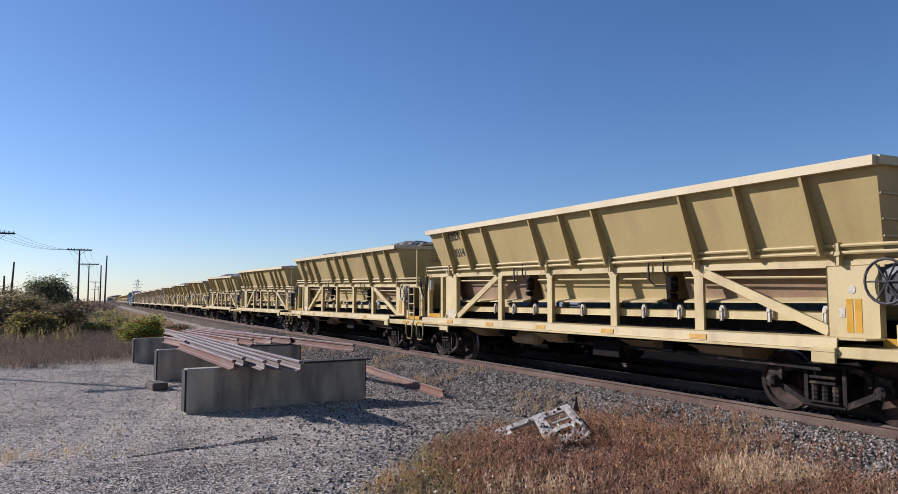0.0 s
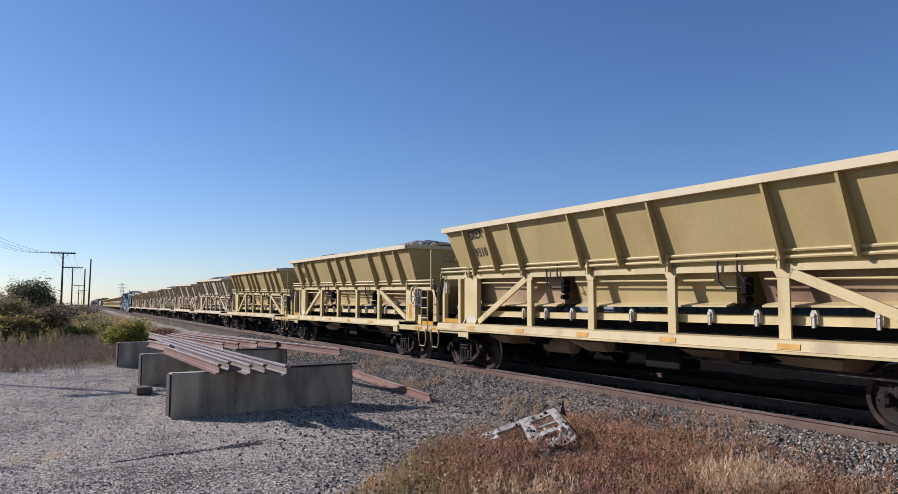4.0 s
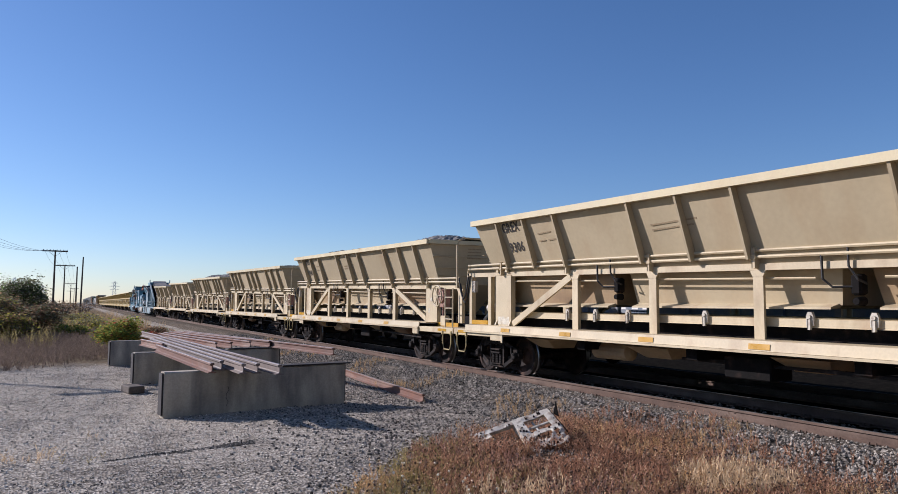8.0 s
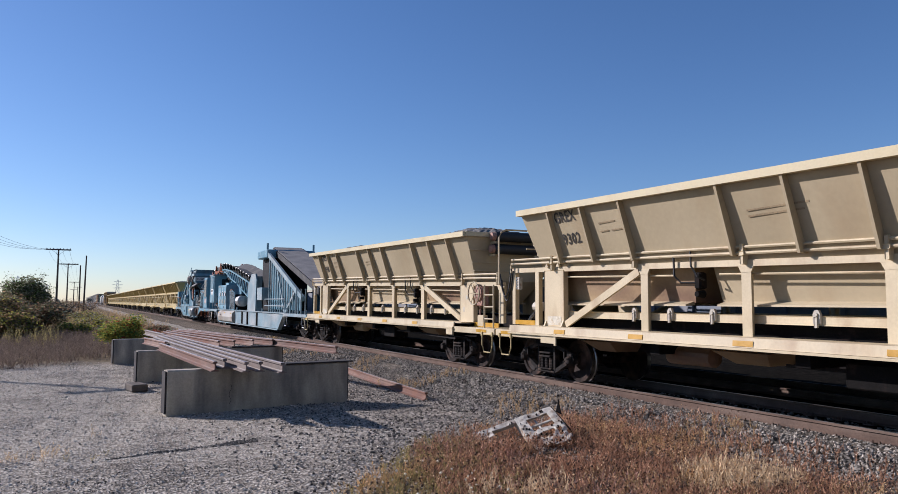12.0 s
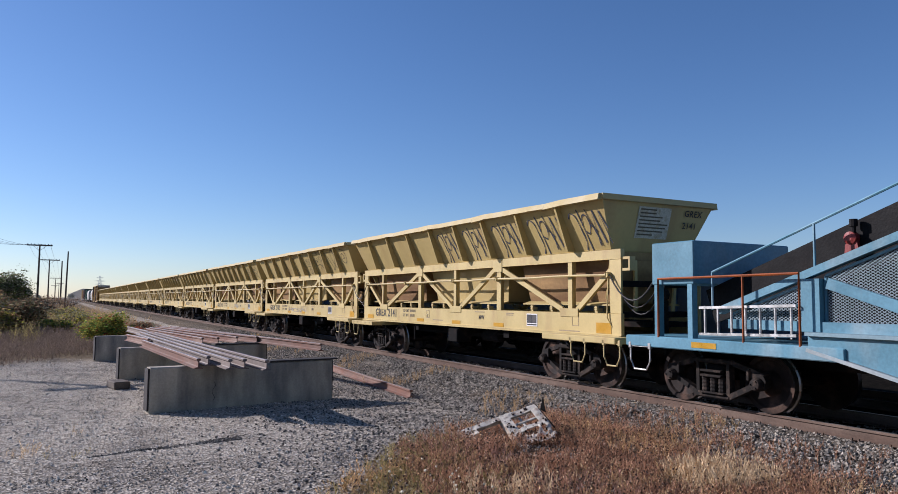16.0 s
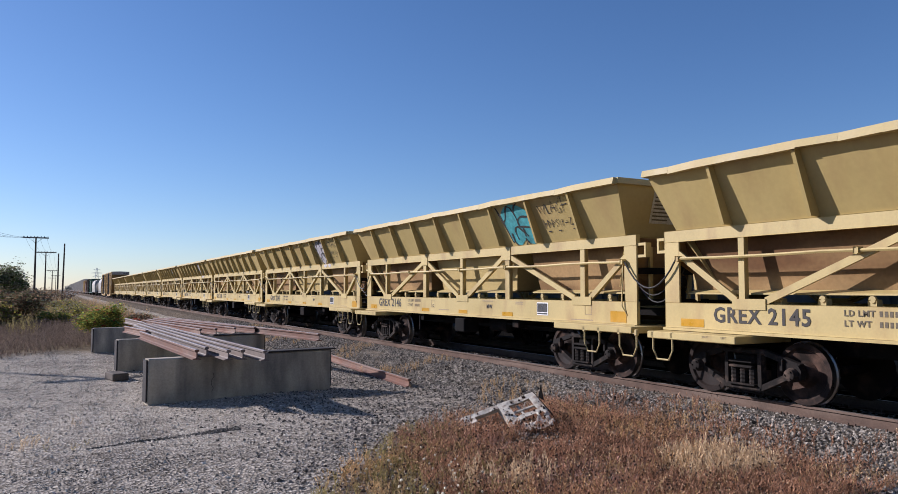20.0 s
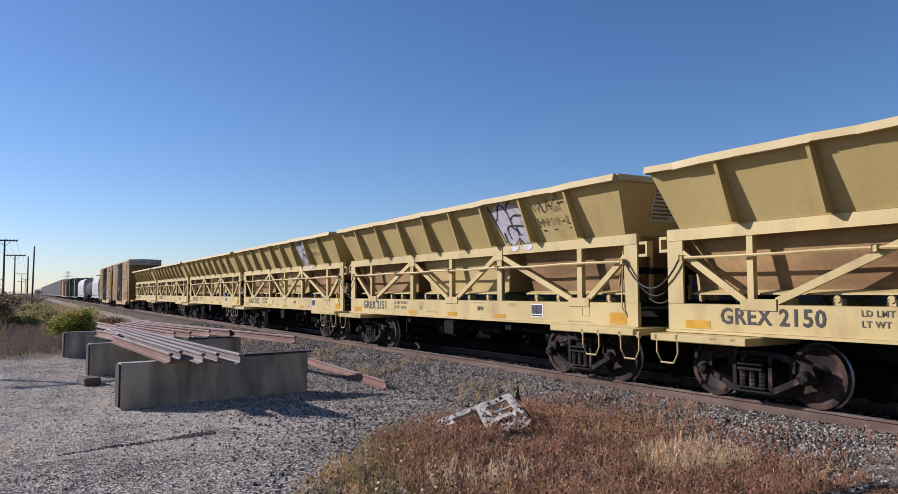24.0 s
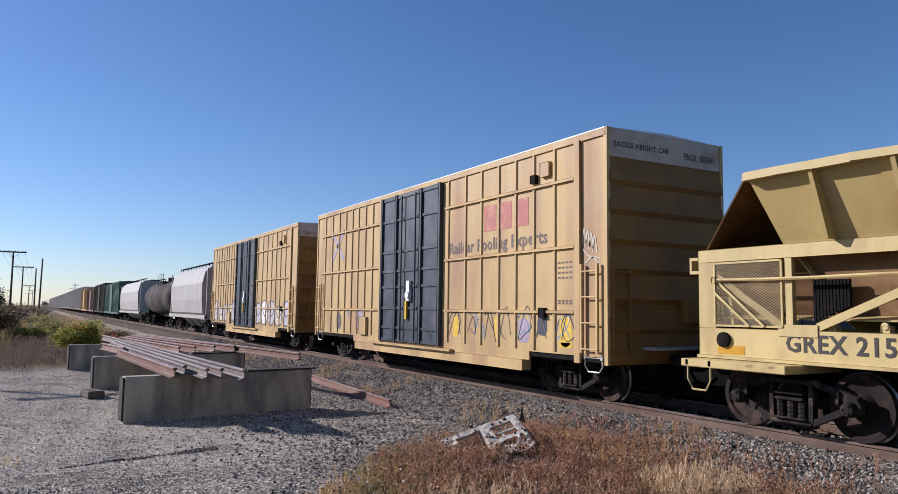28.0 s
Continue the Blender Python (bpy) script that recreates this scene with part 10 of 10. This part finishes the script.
# field grass behind the lot
sv, sf = weed_shape(90, 9, 0.5, 0.013)
edge = lambda x, y: y > 25.9 + 1.2 * noise.noise((x * 0.35, 0.0, 2.0)) + max(0, x + 1.2) * 1.9 and x < 5.5 + 1.0 * noise.noise((y * 0.2, 1, 1))
cloud("field_grass", sv, sf, plants(9000, -14, 6.5, 25, 52, lambda x, y: edge(x, y) and clump(x, y, 0.5, 61) > -0.35, (0.18, 0.62), 1.3), M["grey_weed"], "tall grey-brown dry grass", "grass")
cloud("field_grass", sv, sf, plants(1500, -30, 7.0, 45, 130, lambda x, y: edge(x, y), (0.5, 1.2), 0.9), M["straw_weed"], "far dry grass and brush", "grass")
cloud("green_weed", sv, sf, plants(900, -10, 5.5, 36, 80, lambda x, y: clump(x, y, 0.12, 44) > 0.15, (0.5, 1.1), 0.9), M["olive_weed"], "olive brush patches", "weeds")

LEAF_V = [(-0.5, 0, 0), (0, -0.28, 0.06), (0.5, 0, 0), (0, 0.28, 0.06)]
LEAF_F = [(0, 1, 2, 3)]
# leaf_haze: pale grey of distant air mixed into the leaf colour
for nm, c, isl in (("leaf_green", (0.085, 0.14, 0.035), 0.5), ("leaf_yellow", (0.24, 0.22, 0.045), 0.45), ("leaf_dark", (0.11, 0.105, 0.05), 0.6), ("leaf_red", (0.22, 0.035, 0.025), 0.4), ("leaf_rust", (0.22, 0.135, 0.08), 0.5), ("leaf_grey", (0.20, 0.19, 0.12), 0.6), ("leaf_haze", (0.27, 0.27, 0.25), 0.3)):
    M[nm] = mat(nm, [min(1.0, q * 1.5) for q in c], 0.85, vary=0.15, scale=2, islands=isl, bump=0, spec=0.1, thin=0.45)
M["bark"] = mat("grey_brown_bark", (0.09, 0.07, 0.055), 0.9, vary=0.25, scale=4, grain=30, bump=0.5)


def shrub(name, label, cat, at, size, leaves, leaf, seed, stems=7, group="", dome=0.0):
    """A bush or tree: tapered stems that fork, and a crown of leaves in uneven clumps. leaves: (material, count) pairs."""
    r = random.Random(seed)
    g0 = np.random.default_rng(seed)
    ob = thing(name, label, cat, at, group)
    sx, sy, sz = size
    tips = []
    for k in range(stems):
        a = r.uniform(0, 6.28)
        u = r.uniform(0.25, 0.95)
        tip = Vector((math.cos(a) * sx * u, math.sin(a) * sy * u, sz * (1.0 - 0.45 * u * u) * r.uniform(0.75, 1.0)))
        mid = tip * 0.5 + Vector((0, 0, sz * 0.12))
        g = G()
        w = 0.02 * sz + 0.012
        g.tube([(0.1 * math.cos(a), 0.1 * math.sin(a), -0.1), mid, tip], [w, w * 0.6, w * 0.2], 6)
        tips += [tip, mid * 0.4 + tip * 0.6]
        for _ in range(3):
            q = mid + (tip - mid) * r.uniform(0.1, 0.9)
            e = q + Vector((r.uniform(-1, 1) * sx, r.uniform(-1, 1) * sy, r.uniform(-0.3, 0.7) * sz)) * 0.34
            e.z = max(e.z, 0.08 * sz)
            g.tube([q, e], [w * 0.45, w * 0.12], 5)
            tips.append(e)
        part("stem", g, "bark", ob)
    for m, n in leaves:
        idx = g0.integers(0, len(tips), n)
        T = np.array([tuple(t) for t in tips])[idx]
        off = g0.normal(0, 1, (n, 3)) * np.array([sx, sy, sz * 0.7]) * 0.125
        p = T + off
        # part of the crown fills a lumpy dome
        d = g0.normal(0, 1, (n, 3))
        d /= np.linalg.norm(d, axis=1)[:, None]
        lump = 1 + 0.16 * np.sin(5 * d[:, :1] + seed) * np.sin(4 * d[:, 1:2]) + 0.12 * np.sin(7 * d[:, 2:] + 3 * d[:, :1])
        q = d * lump * g0.uniform(0.45, 1.0, (n, 1)) ** 0.5 * np.array([sx, sy, sz * 0.46]) * 0.92 + np.array([0, 0, sz * 0.56])
        p = np.where(g0.random((n, 1)) < dome, q, p)
        p[:, 2] = np.maximum(p[:, 2], 0.03)
        s = g0.uniform(leaf[0], leaf[1], n)
        pl = np.concatenate([p, np.stack([s, s, s], -1), g0.uniform(0, 6.28, (n, 1)), g0.normal(0, 0.8, (n, 1))], 1)
        cloud("crown", LEAF_V, LEAF_F, pl, M[m], "", "", ob)
    return ob


gz = ground_height
shrub("bush", "round green and yellow bush behind the concrete slab", "bush", (1.8, 33.0, gz(1.8, 33)), (1.15, 1.1, 1.36), (("leaf_green", 3000), ("leaf_yellow", 5200), ("leaf_red", 500)), (0.06, 0.13), 1, 26)
shrub("sumac", "small red-leaved shrub beside the green bush", "bush", (2.95, 33.6, gz(2.95, 33.6)), (0.6, 0.6, 0.85), (("leaf_red", 900), ("leaf_rust", 300)), (0.05, 0.1), 2, 8)
for i, (x, y, s, h, mix) in enumerate((
        (-4.4, 46, 2.5, 2.2, (("leaf_dark", 3200), ("leaf_yellow", 800), ("leaf_rust", 2600), ("leaf_grey", 1600))), (-1.9, 48, 1.5, 1.75, (("leaf_dark", 1600), ("leaf_rust", 1800), ("leaf_grey", 900))),
        (-2.9, 41.5, 1.3, 1.35, (("leaf_yellow", 1500), ("leaf_dark", 1500), ("leaf_rust", 1500))), (-7.5, 44, 2.4, 2.2, (("leaf_dark", 2400), ("leaf_rust", 1900))), (3.5, 39, 0.9, 0.6, (("leaf_rust", 900), ("leaf_grey", 300))), (4.3, 47, 1.2, 0.7, (("leaf_rust", 900), ("leaf_grey", 400))), (2.6, 52, 1.4, 0.8, (("leaf_rust", 900), ("leaf_yellow", 300))),
        (-9.5, 52, 3.0, 2.6, (("leaf_dark", 2400), ("leaf_grey", 900))), (-6.2, 58, 2.8, 2.4, (("leaf_dark", 1800), ("leaf_rust", 1200))),
        (-12.5, 46, 2.6, 2.2, (("leaf_green", 1500), ("leaf_rust", 900))), (-0.2, 47, 1.1, 0.75, (("leaf_yellow", 900), ("leaf_green", 600))), (0.9, 58, 1.6, 0.9, (("leaf_yellow", 700), ("leaf_grey", 700))), (-2.4, 68, 2.0, 1.6, (("leaf_rust", 1500), ("leaf_grey", 600))),
        (0.4, 70, 2.0, 1.1, (("leaf_yellow", 500), ("leaf_grey", 900))), (-4.5, 88, 3.5, 2.2, (("leaf_rust", 1500), ("leaf_grey", 700))),
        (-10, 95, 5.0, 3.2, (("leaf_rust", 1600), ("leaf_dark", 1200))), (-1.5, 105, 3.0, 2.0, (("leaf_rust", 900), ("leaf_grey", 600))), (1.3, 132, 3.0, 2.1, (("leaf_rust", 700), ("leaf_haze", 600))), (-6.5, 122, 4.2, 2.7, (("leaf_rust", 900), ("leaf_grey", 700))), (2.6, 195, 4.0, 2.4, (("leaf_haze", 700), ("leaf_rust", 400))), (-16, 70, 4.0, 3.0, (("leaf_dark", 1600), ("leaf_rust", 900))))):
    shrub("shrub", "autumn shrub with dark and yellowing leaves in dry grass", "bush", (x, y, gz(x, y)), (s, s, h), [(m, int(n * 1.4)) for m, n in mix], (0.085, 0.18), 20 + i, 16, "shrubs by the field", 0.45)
tree = shrub("tree", "small green tree above the shrubs", "tree", (-4.0, 70.0, gz(-4, 70)), (2.0, 1.8, 3.4), (("leaf_grey", 5600), ("leaf_dark", 3200), ("leaf_green", 2400)), (0.10, 0.22), 77, 14, "", 0.7)
# far trees wear only the haze-paled leaf colour
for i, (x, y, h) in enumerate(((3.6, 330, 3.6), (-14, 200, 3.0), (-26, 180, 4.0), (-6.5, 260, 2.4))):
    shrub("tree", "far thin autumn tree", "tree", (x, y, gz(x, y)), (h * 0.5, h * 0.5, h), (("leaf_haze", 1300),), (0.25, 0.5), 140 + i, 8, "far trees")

# utility poles
M["pole"] = mat("weathered_dark_pole", (0.075, 0.055, 0.042), 0.9, vary=0.2, scale=3, grain=30, bump=0.3)
M["glass_insulator"] = mat("pale_insulator", (0.30, 0.33, 0.33), 0.2, vary=0.1, scale=5)
M["wire"] = mat("dull_wire", (0.12, 0.12, 0.12), 0.6)


def pole(x, y, top, arm, lean=0.0, r=0.13):
    z0 = gz(x, y)
    ob = thing("utility_pole", "weathered wooden utility pole" + (" with one crossarm" if arm else " without crossarm"), "utility pole", (x, y, z0), "utility poles")
    h = top - z0
    g = G()
    g.tube([(0, 0, -0.3), (lean * 0.5, 0, h * 0.5), (lean, 0, h)], [r, r * 0.85, r * 0.65], 10)
    part("shaft", g, "pole", ob)
    if arm:
        g = G()
        z = h - 0.12
        g.box(lean - arm / 2, lean + arm / 2, -0.17, -0.05, z - 0.07, z + 0.07, 0.01)
        a = part("crossarm", g, "pole", ob)
        for k in range(8):
            q = lean - arm / 2 + 0.1 + (arm - 0.2) * k / 7
            g = G()
            g.disc((q, -0.11, z), "z", 0, 0, [(0.05, 0.02), (0.1, 0.05), (0.16, 0.045), (0.19, 0.02)], 8)
            part("insulator", g, "glass_insulator", a)
        g = G()
        for s in (-1, 1):
            g.beam((lean, -0.1, h - 0.75), (lean + s * arm * 0.25, -0.1, z - 0.08), 0.03, 0.02, (0, 1, 0))
        part("arm_brace", g, "pole", ob)
    return ob


POLES = [(-10.0, 31.4, 7.5, 2.6), (-7.9, 71.0, 7.45, 2.6), (-2.3, 95.7, 7.75, 2.6), (-1.75, 134.0, 7.8, 3.0), (-1.4, 252.0, 7.6, 3.2), (-0.6, 330.0, 7.4, 3.2), (-2.4, 400, 7.4, 3.2)]
for p in POLES:
    pole(*p)
pole(0.05, 120.0, 6.95, 0)
pole(0.6, 110.0, 7.85, 0, 0.12)
pole(-8.6, 90.0, 5.8, 0, 0.25)
pole(-9.4, 92.0, 4.4, 0)
wires = thing("overhead_wires", "thin wires strung between the utility poles", "wires")
for k in range(4):
    g = G()
    for (x0, y0, t0, a0), (x1, y1, t1, a1) in zip([(-14.0, -10.0, 7.5, 2.6)] + POLES, POLES):
        q = -1.1 + 0.73 * k
        pts = []
        for i in range(9):
            u = i / 8
            pts.append((x0 + (x1 - x0) * u + q, y0 + (y1 - y0) * u, t0 + (t1 - t0) * u - 0.6 * (1 - (2 * u - 1) ** 2)))
        g.tube(pts, 0.011, 4)
    part("wire", g, "wire", wires)

# far lattice towers of a power line
# steel lightened towards the sky: distance haze is in its base colour
M["tower"] = mat("hazy_grey_steel", (0.50, 0.53, 0.56), 0.7, vary=0.05, scale=1, bump=0)


def lattice_tower(x, y, h):
    ob = thing("transmission_tower", "far grey lattice power-line tower", "tower", (x, y, -0.5), "power-line towers")
    g = G()
    w = h * 0.1
    lv = [0, 0.25, 0.45, 0.62, 0.76, 0.88, 1.0]
    rad = [w * (1 - 0.85 * t) + 0.15 for t in lv]
    for (a, ra), (b, rb) in zip(zip(lv, rad), list(zip(lv, rad))[1:]):
        for sx, sy in ((-1, -1), (1, -1), (1, 1), (-1, 1)):
            g.beam((sx * ra, sy * ra, a * h), (sx * rb, sy * rb, b * h), 0.16, 0.16, (1, 0.2, 0))
        for s in (-1, 1):
            g.beam((-ra, s * ra, a * h), (rb, s * rb, b * h), 0.1, 0.1, (0, 1, 0))
            g.beam((ra, s * ra, a * h), (-rb, s * rb, b * h), 0.1, 0.1, (0, 1, 0))
    part("mast", g, "tower", ob)
    for t, ww in ((0.66, 0.16), (0.79, 0.2), (0.92, 0.13)):
        g = G()
        for s in (-1, 1):
            g.beam((0, 0, t * h + 0.03 * h), (s * ww * h, 0, t * h), 0.16, 0.16, (0, 1, 0))
            g.beam((0, 0, t * h - 0.02 * h), (s * ww * h, 0, t * h), 0.13, 0.13, (0, 1, 0))
        part("tower_arm", g, "tower", ob)
    return ob


for x, y, h in ((25.6, 600, 18.4), (-21, 600, 14.5), (-27, 700, 15.5), (-39, 600, 20)):
    lattice_tower(x, y, h)


# ---- what moves ----
def travelled(t):
    """Metres that the train has run by t seconds."""
    s = 17.47 * t + (0.0156 * (t - 11) ** 2 if t > 11 else 0.0)
    return s - (0.0624 * (t - 21) ** 1.57 if t > 21 else 0.0)


def motions():
    times = [0, 1, 3, 5, 7, 9, 11, 13, 15, 17, 19, 20, 21, 22, 23, 24, 25, 26, 27, 28]
    for car, y0 in TRAIN:
        walk(car, [(t, pose(XC, y0 - travelled(t), 0)) for t in times])
    lead = {}
    for ob in list(scene.objects):
        if ob.name.split(".")[0] != "wheelset" or ob.parent.parent in PARKED:
            continue
        k = ob.location.y > 0
        if k not in lead:
            a = ob.location.y
            walk(ob, [(i / FPS, pose(0, a, WHEEL_R) @ Matrix.Rotation((travelled(i / FPS) / WHEEL_R) % (2 * math.pi), 4, "X")) for i in range(28 * FPS + 1)])
            lead[k] = ob.animation_data
        else:
            ob.rotation_mode = "QUATERNION"
            keys = ob.animation_data_create()
            keys.action = lead[k].action
            keys.action_slot = lead[k].action_slot


motions()
